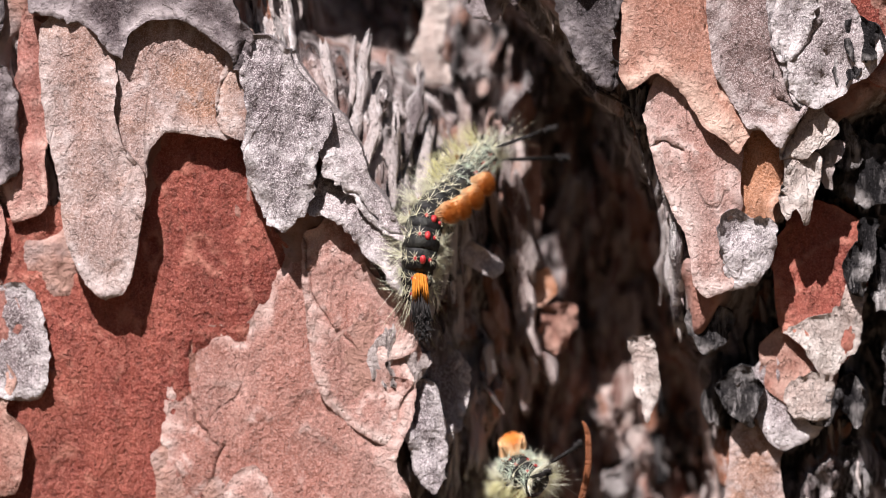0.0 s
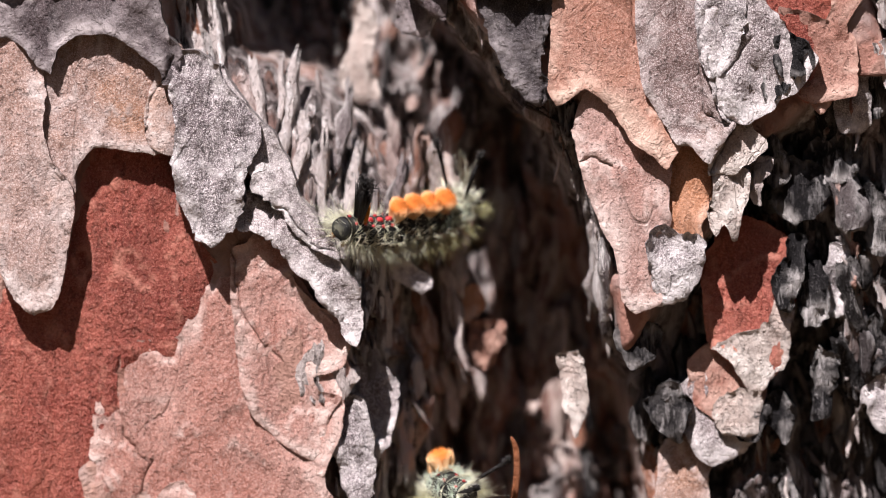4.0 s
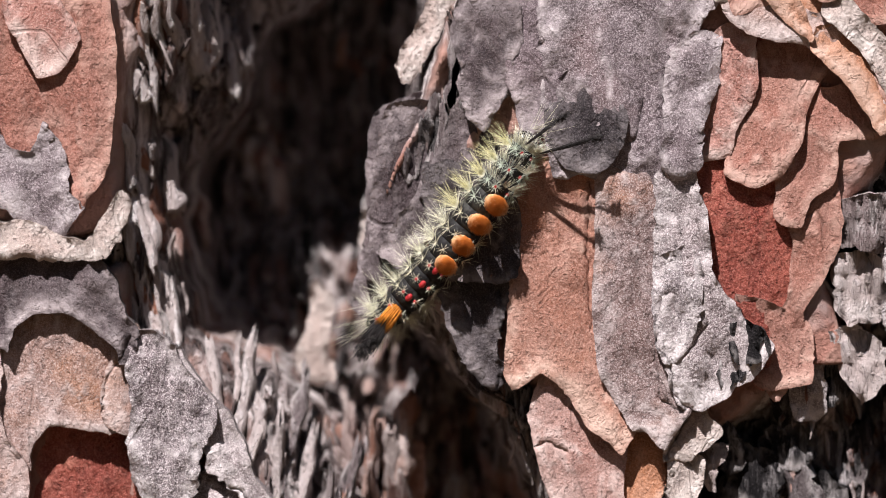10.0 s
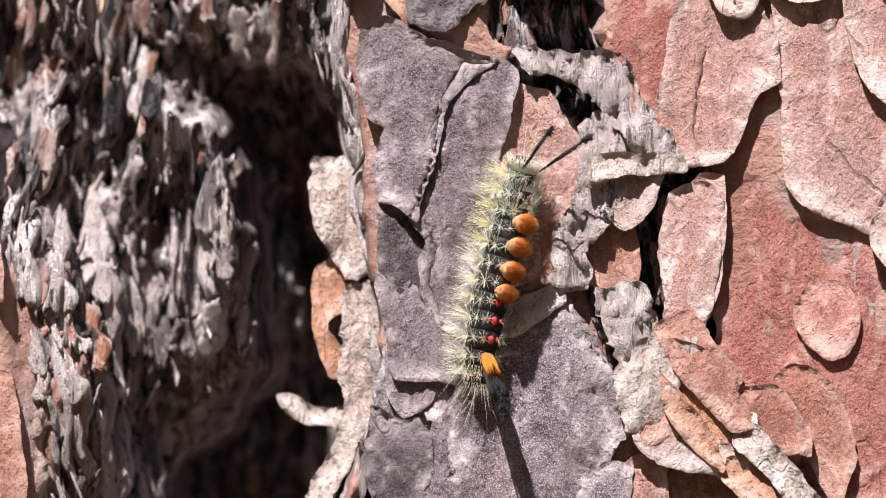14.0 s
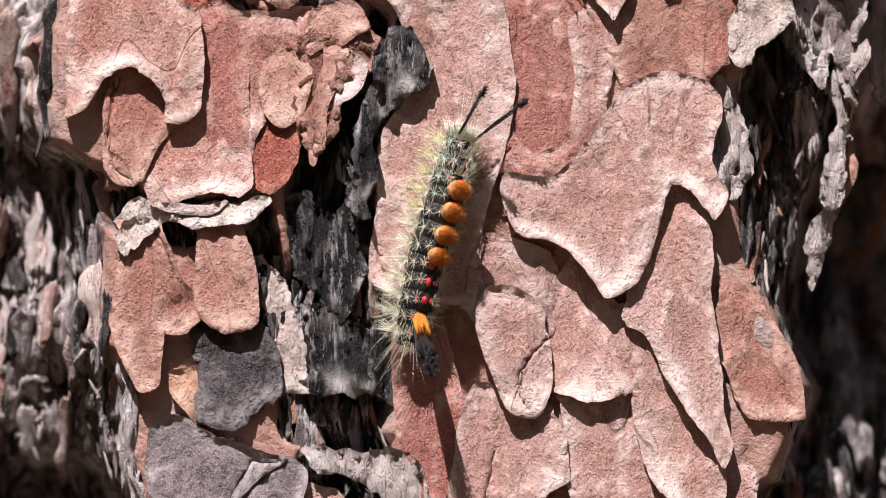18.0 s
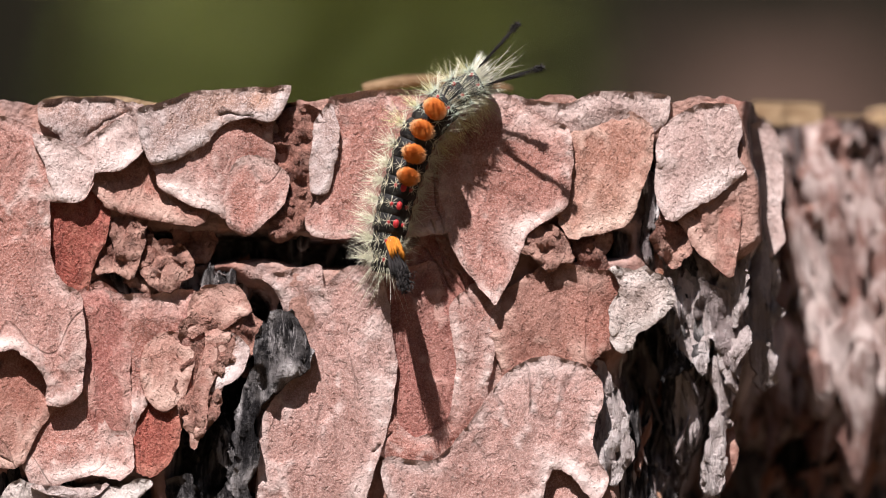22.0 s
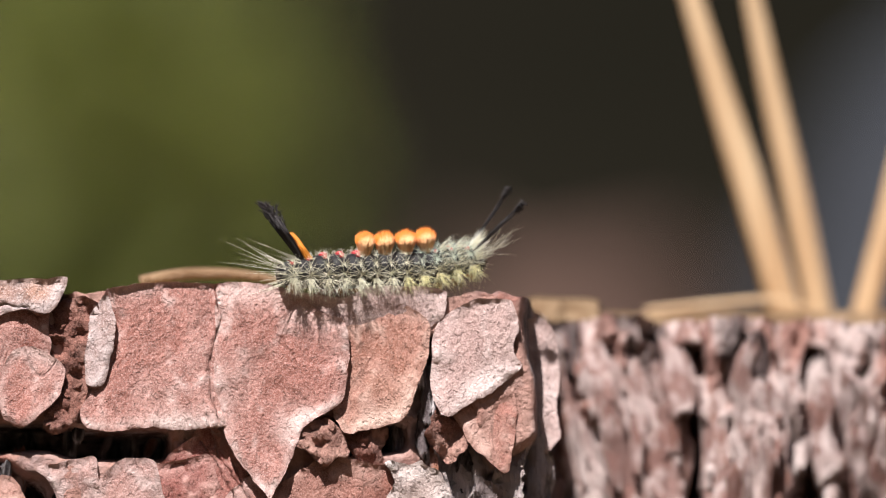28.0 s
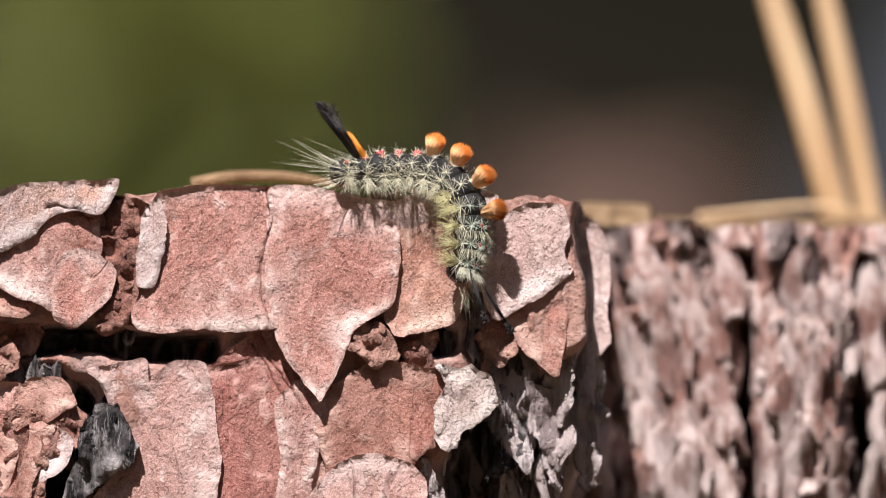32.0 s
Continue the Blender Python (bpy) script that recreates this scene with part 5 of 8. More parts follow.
plate("rose", 1.7, 3.0, [(2.7, 308.0), (8.3, 307.7), (11.7, 310.9), (17.0, 318.1), (21.0, 319.8), (25.7, 318.7), (27.6, 316.1), (26.3, 309.4), (28.2, 305.4), (26.9, 302.8), (23.6, 306.8), (21.6, 306.8), (19.5, 299.5), (17.5, 295.6), (14.2, 293.9), (9.6, 299.6), (4.3, 301.6), (2.0, 305.7)], "broad pink bark plate with pale ragged border")
plate("rose", 1.3, 2.4, [(16.7, 292.5), (18.2, 296.2), (20.1, 303.4), (21.9, 307.3), (24.0, 306.0), (25.6, 303.0), (26.5, 298.7), (26.2, 294.1), (26.9, 288.1), (27.3, 281.5), (28.3, 275.5), (27.6, 273.5), (25.7, 277.8), (23.1, 281.4), (20.9, 285.4), (19.1, 289.2), (16.7, 290.6)], "pink bark plate with a slanting lower edge")
plate("rose", 0.25, 1.8, [(-0.6, 299.8), (1.1, 301.0), (3.7, 300.1), (7.3, 299.0), (7.5, 294.4), (6.4, 289.7), (5.6, 291.6), (4.0, 294.1), (2.0, 295.1), (-0.0, 294.1), (-1.2, 291.7), (-2.7, 293.5), (-2.3, 297.1)], "pink bark plate round an oval scale")
plate("tan", -0.3, 2.0, [(28.1, 296.2), (31.4, 293.5), (36.0, 286.1), (37.3, 279.5), (30.6, 279.6), (27.4, 289.5)], "brown bark plate")
plate("silver", -0.25, 2.5, [(26.3, 314.8), (29.0, 314.1), (31.3, 312.1), (29.6, 308.8), (28.6, 305.5), (26.9, 308.1)], "pale grey bark edge")
# top strip
plate("gtan", 0.5, 2.0, [(-38.0, 350.2), (-30.6, 350.8), (-26.8, 349.8), (-28.5, 347.4), (-31.9, 345.4), (-33.0, 344.6), (-35.3, 346.6), (-37.6, 348.1)], "grey-pink bark flake at the rim")
plate("pink2", 0.9, 1.6, [(-33.2, 344.4), (-30.6, 346.7), (-26.6, 349.6), (-26.3, 345.3), (-27.9, 343.2), (-30.0, 342.5), (-31.8, 343.1)], "pale bark flake at the rim")
plate("gtan", 1.2, 2.0, [(-26.1, 349.3), (-20.0, 351.1), (-14.6, 351.6), (-10.7, 351.7), (-8.8, 351.9), (-9.2, 350.5), (-10.9, 348.1), (-13.3, 348.5), (-16.7, 347.9), (-18.7, 345.6), (-20.3, 344.8), (-22.7, 343.5), (-24.7, 343.0), (-25.8, 346.0)], "speckled grey-brown bark plate along the sawn rim")
plate("pink", 0.5, 2.0, [(-24.3, 343.2), (-21.3, 344.3), (-18.7, 346.0), (-16.0, 348.3), (-11.7, 348.3), (-10.8, 344.9), (-11.5, 343.4), (-14.5, 342.8), (-15.8, 340.5), (-16.3, 337.1), (-18.7, 337.8), (-21.7, 339.2), (-23.9, 340.5)], "pink bark plate under the rim")
plate("pink", 0.8, 1.6, [(-16.0, 339.9), (-15.4, 342.6), (-13.4, 343.7), (-10.7, 343.0), (-9.1, 341.5), (-9.6, 338.5), (-11.6, 336.4), (-13.4, 334.9), (-15.4, 335.8), (-16.2, 337.6)], "rounded pink bark flake")
plate("tan", 0.1, 2.0, [(-32.3, 343.1), (-28.0, 343.7), (-26.0, 343.7), (-23.7, 340.4), (-18.7, 337.8), (-19.4, 336.0), (-24.1, 336.7), (-27.4, 337.2), (-30.0, 338.1), (-31.4, 340.1)], "red-brown bark edge above a slot")
plate("crumb", 0.0, 2.4, [(-10.7, 348.0), (-6.7, 349.9), (-5.0, 348.6), (-5.7, 343.9), (-6.1, 340.2), (-6.8, 335.9), (-8.8, 334.6), (-11.1, 334.9), (-9.7, 337.9), (-8.7, 341.6), (-10.6, 343.6)], "crumbly red bark")
plate("gtan", 0.5, 1.5, [(-5.5, 347.9), (-4.0, 350.0), (-3.1, 347.2), (-3.4, 343.2), (-4.6, 339.7), (-6.1, 339.9), (-5.8, 343.9)], "pale tan fibrous bark edge")
plate("pink", 0.25, 2.2, [(-3.2, 350.7), (5.3, 351.3), (9.6, 350.7), (9.7, 347.8), (9.4, 341.1), (9.5, 335.5), (6.5, 334.5), (1.2, 334.7), (-2.1, 334.4), (-6.0, 334.8), (-6.4, 336.6), (-4.6, 339.6), (-3.3, 343.5), (-3.0, 347.2)], "square pink bark plate under the rim")
plate("pink", 0.5, 2.2, [(9.4, 350.9), (14.6, 351.4), (18.0, 350.5), (21.3, 347.7), (23.9, 346.7), (24.3, 341.7), (23.6, 337.6), (21.3, 336.2), (19.3, 334.9), (17.6, 330.9), (15.5, 326.3), (13.8, 328.3), (11.8, 331.0), (9.7, 335.6), (9.2, 341.1)], "pink pointed bark plate under the rim")
plate("amber", 0.1, 2.0, [(23.8, 346.7), (27.1, 348.7), (31.3, 348.7), (33.9, 347.1), (33.7, 343.0), (32.3, 338.9), (30.6, 335.5), (27.8, 334.6), (24.5, 334.6), (23.6, 337.7), (23.9, 341.7)], "brown bark plate under the rim")
plate("pink2", -0.25, 1.6, [(17.6, 350.3), (21.3, 349.8), (24.3, 349.6), (27.3, 351.0), (31.9, 351.1), (35.9, 350.6), (35.4, 348.1), (33.6, 347.5), (30.6, 348.5), (26.6, 347.5), (24.0, 346.5), (21.3, 347.6)], "pale bark edge along the sawn rim")
plate("pink2", 0.2, 2.4, [(35.2, 346.4), (38.6, 349.1), (43.3, 349.5), (44.4, 346.9), (43.7, 343.6), (44.7, 341.9), (42.0, 339.5), (40.5, 338.5), (38.5, 337.5), (36.5, 336.2), (35.0, 338.2)], "pale pink bark plate at the corner")
plate("tan", -0.6, 2.0, [(37.9, 337.7), (40.9, 339.0), (43.5, 341.0), (44.2, 335.6), (43.1, 329.6), (41.1, 331.0), (38.8, 333.7)], "reddish bark flake")
plate("tan", 0.2, 2.0, [(15.4, 325.1), (19.1, 329.2), (24.5, 330.5), (29.2, 329.1), (29.6, 324.3), (28.2, 321.2), (25.7, 318.9), (22.4, 319.3), (19.7, 319.6), (16.7, 317.6), (15.4, 321.4)], "tan bark plate with a broad pale lip")
plate("pale", 1.1, 2.5, [(29.4, 325.5), (30.4, 328.3), (29.1, 330.1), (34.4, 329.7), (36.2, 327.2), (34.5, 324.8), (31.8, 322.8), (30.7, 320.4), (29.2, 321.5)], "white weathered broken bark end")
plate("crumb", 0.5, 1.8, [(19.0, 332.4), (19.8, 334.7), (22.5, 335.4), (23.9, 333.7), (23.5, 331.4), (21.1, 330.9)], "small brown bark crumb")
plate("red2", -0.7, 2.0, [(3.1, 330.1), (8.4, 334.1), (12.4, 330.1), (15.1, 326.1), (15.1, 318.8), (13.1, 314.2), (3.1, 314.2)], "red bark layer with a small knothole")
# edge of the deep groove
plate("violet", -2.5, 2.5, [(-49.9, 204.8), (-49.1, 213.4), (-47.7, 218.8), (-45.0, 219.7), (-41.7, 218.7), (-40.8, 214.0), (-43.5, 208.7), (-45.3, 204.7), (-46.4, 196.1), (-50.4, 199.5)], "grey-brown bark flake over the groove")
# pieces deep in the groove
plate("pale", -9, 1.2, [(-50.1, 235.9), (-48.5, 235.7), (-45.8, 234.0), (-42.5, 233.7), (-42.5, 232.6), (-47.2, 232.6), (-49.1, 234.0)], "pale hooked twig of bark")
plate("pale", -20, 1.5, [(-59.8, 188.6), (-58.0, 193.7), (-57.3, 197.7), (-55.4, 195.3), (-56.4, 189.6), (-55.6, 186.1), (-57.5, 185.6), (-59.2, 186.9)], "pale curled bark flake in the groove")
plate("lgrey", -7, 1.5, [(-56.5, 170.9), (-53.2, 168.5), (-49.3, 164.9), (-50.2, 163.5), (-53.2, 165.5), (-56.5, 168.5)], "pale grey stick of bark")
plate("pale", -22, 1.5, [(-51.2, 206.4), (-48.4, 210.4), (-47.1, 203.6), (-47.9, 198.2), (-50.6, 198.9), (-51.6, 202.3)], "pale bark strip in the groove")
plate("orange", -16, 1.5, [(-45.8, 162.6), (-44.1, 163.7), (-43.3, 160.9), (-45.2, 159.2)], "orange bark chip")
plate("crumb", -16, 1.5, [(-44.2, 159.5), (-40.8, 158.8), (-41.3, 154.1), (-43.9, 154.8)], "tan bark chip")
plate("pale", -5, 1.2, [(-34.0, 155.8), (-31.8, 156.0), (-31.2, 150.8), (-32.4, 146.6), (-33.3, 150.1)], "pale loose bark shred")
plate("tan", -17, 2, [(-47.8, 178.5), (-45.0, 178.4), (-44.8, 169.6), (-47.3, 172.4)], "tan bark chip in the groove")
# ragged diagonal band
plate("silver", 0.5, 3.0, [(-21.7, 275.8), (-9.7, 275.6), (-7.1, 270.3), (-4.5, 266.3), (-1.9, 261.9), (-4.6, 262.2), (-6.9, 264.0), (-9.2, 267.0), (-11.8, 271.0), (-15.7, 272.4), (-18.7, 273.1)], "black and white fibrous bark wedge")
plate("silver", 0.3, 3.0, [(-13.1, 269.1), (-9.2, 266.7), (-6.9, 263.7), (-8.3, 259.7), (-10.6, 257.1), (-12.5, 254.5), (-13.7, 248.5), (-16.5, 248.5), (-16.9, 254.5), (-15.1, 258.5), (-13.7, 263.1)], "black and white fibrous bark strip")
plate("silver", 0.8, 2.2, [(-12.2, 247.2), (-9.4, 248.6), (-6.6, 246.4), (-6.3, 241.8), (-8.8, 239.7), (-11.6, 243.0)], "white torn bark piece")
plate("pale", 2.2, 3.7, [(-9.2, 239.5), (-5.5, 242.6), (-1.4, 243.2), (-0.1, 240.9), (-2.8, 237.6), (-5.4, 233.7), (-8.3, 231.7), (-9.9, 235.2)], "pale torn bark piece")
plate("tan", 2.6, 3.3, [(-4.2, 241.9), (-0.1, 240.7), (3.3, 236.7), (6.2, 232.0), (3.8, 231.4), (0.3, 234.9), (-3.0, 238.3)], "rust-brown torn bark strip")
plate("gtan", 2.3, 3.5, [(-8.3, 231.5), (-4.3, 232.6), (1.1, 229.9), (5.3, 228.4), (3.7, 226.2), (-1.7, 226.9), (-6.4, 228.3)], "pale torn bark strip")
plate("pale", 2.5, 3.5, [(5.7, 232.4), (9.1, 228.3), (13.1, 223.7), (15.7, 217.7), (13.4, 216.9), (10.1, 222.2), (6.7, 226.9), (4.0, 229.6)], "pale torn bark strip")
plate("tan", 2.2, 3.5, [(4.3, 235.7), (8.5, 236.4), (11.9, 231.6), (12.5, 228.2), (8.9, 229.4), (5.5, 232.2)], "tan torn bark flake")
plate("tan", -0.4, 2.0, [(-13.6, 255.8), (-9.8, 256.0), (-7.7, 253.7), (-7.7, 249.1), (-10.7, 248.3), (-13.7, 250.4)], "brown bark hollow")
plate("orange", 2.4, 3.3, [(3.0, 228.1), (6.9, 226.4), (10.2, 221.7), (12.1, 216.4), (10.1, 215.7), (6.2, 221.8), (2.3, 225.8)], "rust-orange torn bark strip")
plate("gtan", 0.8, 2, [(-8.3, 260.6), (-4.9, 262.2), (-5.6, 257.9), (-9.0, 255.0), (-10.3, 256.0)], "ragged pale bark shred")
plate("tan", 2.3, 3.5, [(-5.2, 243.7), (-1.2, 245.3), (1.4, 241.3), (4.4, 237.9), (3.4, 236.6), (-0.6, 239.3), (-3.9, 240.7)], "ragged pale bark shred")
plate("red2", 0.8, 2, [(4.0, 237.3), (8.0, 233.9), (10.6, 228.6), (9.2, 227.3), (6.0, 231.3), (3.3, 234.6)], "rust-coloured bark shred")
plate("tan", 2.5, 3.5, [(9.2, 225.9), (13.1, 223.2), (16.0, 216.6), (14.4, 214.9), (10.5, 220.6)], "pale bark shred")
plate("tan", 2.3, 3.5, [(-7.6, 233.4), (-3.3, 235.0), (-1.2, 232.0), (-4.0, 230.7), (-6.7, 229.8)], "pale bark shred")
plate("orange", 2.1, 3.5, [(0.3, 232.7), (3.3, 231.6), (3.6, 228.6), (0.6, 229.7)], "rust-coloured bark shred")
plate("orange", 1.9, 3.5, [(-3.2, 238.0), (1.4, 236.0), (5.3, 231.3), (3.3, 230.6), (-1.3, 234.0)], "rust-orange bark sliver")
plate("pink", 0.5, 2, [(-12.3, 306.6), (-10.3, 306.6), (-7.0, 301.9), (-6.2, 299.2), (-8.4, 296.3), (-11.7, 297.3), (-12.6, 302.6)], "pale pink bark flake")
plate("crumb", -0.2, 1.5, [(-28.7, 335.2), (-26.7, 336.6), (-25.4, 333.9), (-26.7, 330.6), (-29.0, 331.9)], "crumbly brown bark")
plate("crumb", -0.3, 1.5, [(-25.4, 332.6), (-22.0, 333.2), (-20.1, 330.5), (-23.4, 328.5), (-25.4, 329.2)], "crumbly red bark")
plate("pale", 0.5, 1.0, [(-43.1, 303.7), (-41.1, 305.6), (-38.4, 305.1), (-36.5, 304.2), (-38.5, 303.6), (-41.1, 303.2)], "thin wavy bark layer")
plate("pale", 0.9, 1.0, [(-37.1, 304.0), (-33.1, 303.5), (-29.1, 304.6), (-26.5, 305.8), (-25.2, 305.2), (-27.8, 303.5), (-31.8, 302.6), (-35.8, 303.1)], "thin wavy bark layer")
plate("gtan", 1.2, 1.0, [(-39.1, 305.4), (-34.4, 304.7), (-31.8, 304.8), (-30.1, 305.3), (-31.8, 304.1), (-35.8, 304.2)], "thin wavy bark layer")
plate("pale", 0.8, 1.0, [(-41.8, 302.9), (-39.1, 303.3), (-38.5, 302.6), (-40.5, 300.6), (-42.1, 299.7), (-42.8, 301.3)], "pale torn bark edge")
# Pale plates put the sunlit lower part of the hollow scales into colour.
plate("pale", -3.4, 1.2, [(-15.3, 156.8), (-13.2, 154.5), (-10.6, 151.4), (-7.0, 155.4), (-6.7, 161.1), (-7.7, 161.8), (-9.8, 158.4), (-12.5, 157.8)], "pale lip with the sunlit part of the hollow bark scale painted in")
plate("pale", -3.2, 1.2, [(-15.8, 149.2), (-13.2, 151.1), (-10.2, 151.0), (-11.0, 146.8), (-14.6, 146.8)], "pale bark lip")
plate("char", -1.5, 4, [(-12.2, 316.5), (-10.6, 314.8), (-11.6, 311.9), (-12.5, 303.9), (-14.0, 299.2), (-15.0, 300.6), (-16.0, 305.2), (-14.8, 310.6), (-15.1, 314.6), (-13.9, 317.5)], "black charred bark strip with silver edges")
plate("char", -2.3, 4, [(-18.0, 316.6), (-14.9, 318.5), (-14.5, 314.6), (-15.5, 308.3), (-16.8, 308.3), (-17.6, 312.9)], "black charred bark block")
plate("char", -1.9, 4, [(-24.7, 305.1), (-22.6, 306.0), (-21.1, 305.8), (-19.6, 304.0), (-17.6, 303.3), (-17.0, 304.3), (-15.8, 305.1), (-15.0, 299.7), (-14.6, 295.3), (-17.3, 293.1), (-20.4, 294.4), (-21.7, 295.3), (-22.5, 298.7), (-23.8, 301.5)], "black charred bark slab")
plate("char", -1.7, 4, [(-23.0, 291.9), (-21.0, 292.8), (-19.0, 293.0), (-17.1, 292.3), (-15.1, 291.1), (-12.4, 292.0), (-11.1, 292.1), (-9.8, 289.9), (-9.5, 286.6), (-10.3, 282.6), (-20.0, 282.7), (-21.1, 286.7), (-22.2, 290.0)], "black charred bark slab")
plate("pale", -1.6, 3, [(-26.5, 298.9), (-25.0, 297.3), (-23.9, 296.2), (-22.7, 292.7), (-21.7, 290.0), (-20.9, 283.3), (-24.4, 283.4), (-25.1, 288.0), (-25.7, 292.2)], "pale torn bark strip beside the char")
plate("red2", 0.2, 2, [(-20.9, 324.8), (-18.8, 325.7), (-18.0, 323.8), (-18.5, 320.5), (-19.5, 316.5), (-20.3, 313.8), (-21.4, 314.5), (-20.7, 318.5), (-21.3, 321.2)], "frayed red bark layer")
plate("tan", 0.9, 1.6, [(-18.8, 324.4), (-16.8, 324.1), (-15.8, 322.7), (-17.1, 319.8), (-18.5, 316.5), (-18.9, 312.5), (-20.1, 309.8), (-20.3, 313.8), (-19.3, 317.8), (-18.5, 321.1)], "frayed red bark layer with pale edge")
plate("gtan", 0.5, 1.6, [(-16.8, 323.1), (-14.8, 322.4), (-13.8, 321.1), (-14.8, 318.4), (-17.5, 316.8), (-18.0, 317.8), (-16.9, 320.5)], "frayed pale bark layer")
plate("dark", -1.8, 3, [(-32.4, 291.6), (-29.7, 291.7), (-27.0, 290.5), (-25.7, 288.0), (-24.1, 283.4), (-32.4, 283.4)], "black charred bark scale")
plate("violet", -5, 3, [(-49.3, 218.0), (-46.3, 219.8), (-42.3, 220.9), (-40.3, 217.9), (-41.4, 212.6), (-42.4, 208.6), (-45.8, 205.9), (-46.6, 199.3), (-49.3, 194.0), (-52.0, 195.3), (-50.2, 206.0), (-50.1, 212.7)], "grey corky bark bulge beside the groove")
plate("silver", -3, 2.5, [(39.5, 329.3), (42.2, 328.2), (44.2, 326.2), (44.7, 321.5), (44.1, 317.5), (42.4, 318.6), (40.8, 322.9), (39.8, 326.3)], "white weathered bark strip at the side of the ridge")
plate("silver", -3.5, 2.5, [(41.1, 318.9), (43.5, 320.2), (44.2, 317.6), (43.4, 312.2), (42.4, 310.2), (42.5, 306.9), (40.8, 303.9), (39.7, 305.6), (40.8, 309.6), (41.4, 314.3)], "white weathered bark strip at the side of the ridge")
plate("silver", -4, 2.5, [(38.6, 302.3), (40.7, 305.6), (41.3, 302.3), (39.8, 298.3), (38.2, 295.0), (37.4, 298.3)], "white weathered bark strip at the side of the ridge")
plate("char", -3, 4, [(34.2, 327.0), (37.5, 328.3), (39.2, 325.6), (40.1, 321.6), (37.6, 318.9), (34.8, 316.9), (35.8, 321.6)], "black and silver fibrous bark at the side of the ridge")
plate("silver", -0.9, 2, [(27.1, 318.9), (29.7, 316.2), (31.0, 312.2), (29.4, 305.2), (28.1, 308.2), (28.4, 312.2), (26.8, 314.9)], "white weathered bark edge")
plate("tan", -5, 2, [(42.8, 312.3), (43.8, 309.6), (43.4, 307.0), (42.4, 305.3), (42.2, 309.0)], "orange-brown bark sliver")
plate("dark", 0.6, 2.5, [(-113.3, 202.5), (-108.7, 201.7), (-107.1, 199.0), (-106.8, 196.3), (-107.6, 193.3), (-113.6, 193.1)], "dark grey bark scale")
plate("violet", 0.5, 2.5, [(-113.7, 191.1), (-109.7, 191.0), (-107.0, 190.3), (-105.7, 186.9), (-106.1, 178.3), (-108.1, 176.0), (-108.7, 180.3), (-110.7, 178.0), (-114.1, 178.1)], "purple-grey bark scale")
plate("red2", -0.6, 1.5, [(-104.4, 196.2), (-102.7, 194.8), (-101.8, 190.1), (-102.4, 180.1), (-102.8, 173.4), (-106.2, 172.2), (-106.7, 176.9), (-105.3, 183.5), (-105.0, 190.2)], "reddish torn bark strip")
plate("red2", 0.1, 1.8, [(-114.2, 176.1), (-108.8, 175.5), (-107.5, 171.6), (-108.5, 165.6), (-107.1, 160.2), (-109.4, 157.6), (-114.7, 159.0)], "crumbly red bark")
plate("tan", 0.3, 1.5, [(-114.7, 157.1), (-109.4, 156.3), (-106.8, 153.5), (-108.2, 149.5), (-105.6, 146.8), (-107.2, 140.1), (-115.2, 140.3)], "crumbly red-brown bark")
plate("tan", -0.6, 2, [(0.7, 208.1), (4.7, 210.1), (5.3, 204.1), (3.4, 198.8), (0.7, 194.9), (-0.9, 188.2), (-2.3, 184.2), (-3.0, 186.9), (-0.9, 194.9), (-0.2, 201.5)], "rust-red torn bark strip")
plate("red2", 0.9, 1.5, [(5.7, 233.3), (8.3, 229.3), (10.2, 224.7), (12.1, 219.3), (10.8, 219.2), (8.2, 223.9), (5.5, 228.7)], "rust-red torn bark strip")
plate("gtan", 2.4, 3, [(9.2, 224.7), (11.5, 222.0), (14.1, 217.3), (16.2, 214.5), (14.7, 213.8), (11.5, 217.9), (9.4, 221.3)], "pale torn bark strip")
plate("orange", 2.4, 3, [(-4.8, 237.5), (-2.2, 234.8), (1.0, 230.8), (2.4, 226.6), (-0.3, 228.7), (-3.7, 232.8)], "rust-orange torn bark strip")
plate("crumb", -0.8, 3, [(-43.0, 337.4), (-40.0, 337.9), (-38.1, 335.4), (-39.1, 332.4), (-41.7, 332.7), (-43.2, 334.8)], "crumbly red-brown bark")
plate("crumb", -1.2, 3, [(-38.1, 333.4), (-34.9, 334.2), (-32.4, 332.4), (-33.1, 329.0), (-36.4, 328.7), (-38.3, 330.7)], "crumbly red-brown bark")
plate("crumb", -1.0, 3, [(-32.4, 336.0), (-29.1, 336.7), (-26.7, 334.3), (-27.8, 331.3), (-31.1, 331.0), (-32.7, 333.4)], "crumbly red-brown bark")
plate("crumb", -1.6, 3, [(-27.1, 333.4), (-23.8, 334.1), (-21.1, 332.3), (-22.5, 329.0), (-25.8, 328.7), (-27.6, 330.8)], "crumbly red-brown bark")
plate("crumb", -2.2, 3, [(-22.4, 335.4), (-19.1, 335.9), (-17.1, 334.1), (-18.5, 332.0), (-21.3, 332.1)], "crumbly red-brown bark")
plate("crumb", -1.4, 3, [(34.4, 336.9), (36.4, 338.2), (38.4, 335.6), (38.0, 331.6), (36.0, 330.2), (34.5, 332.9)], "crumbly red-brown bark")
plate("crumb", -1.0, 3, [(24.1, 334.8), (27.0, 335.2), (29.0, 333.5), (27.7, 330.8), (24.7, 331.2)], "crumbly red-brown bark")
plate("silver", -1.0, 4, [(5.7, 206.7), (8.0, 208.0), (12.0, 209.2), (13.8, 206.6), (13.2, 202.6), (9.9, 201.4), (6.6, 202.1), (4.8, 203.8)], "white weathered knotty bark")
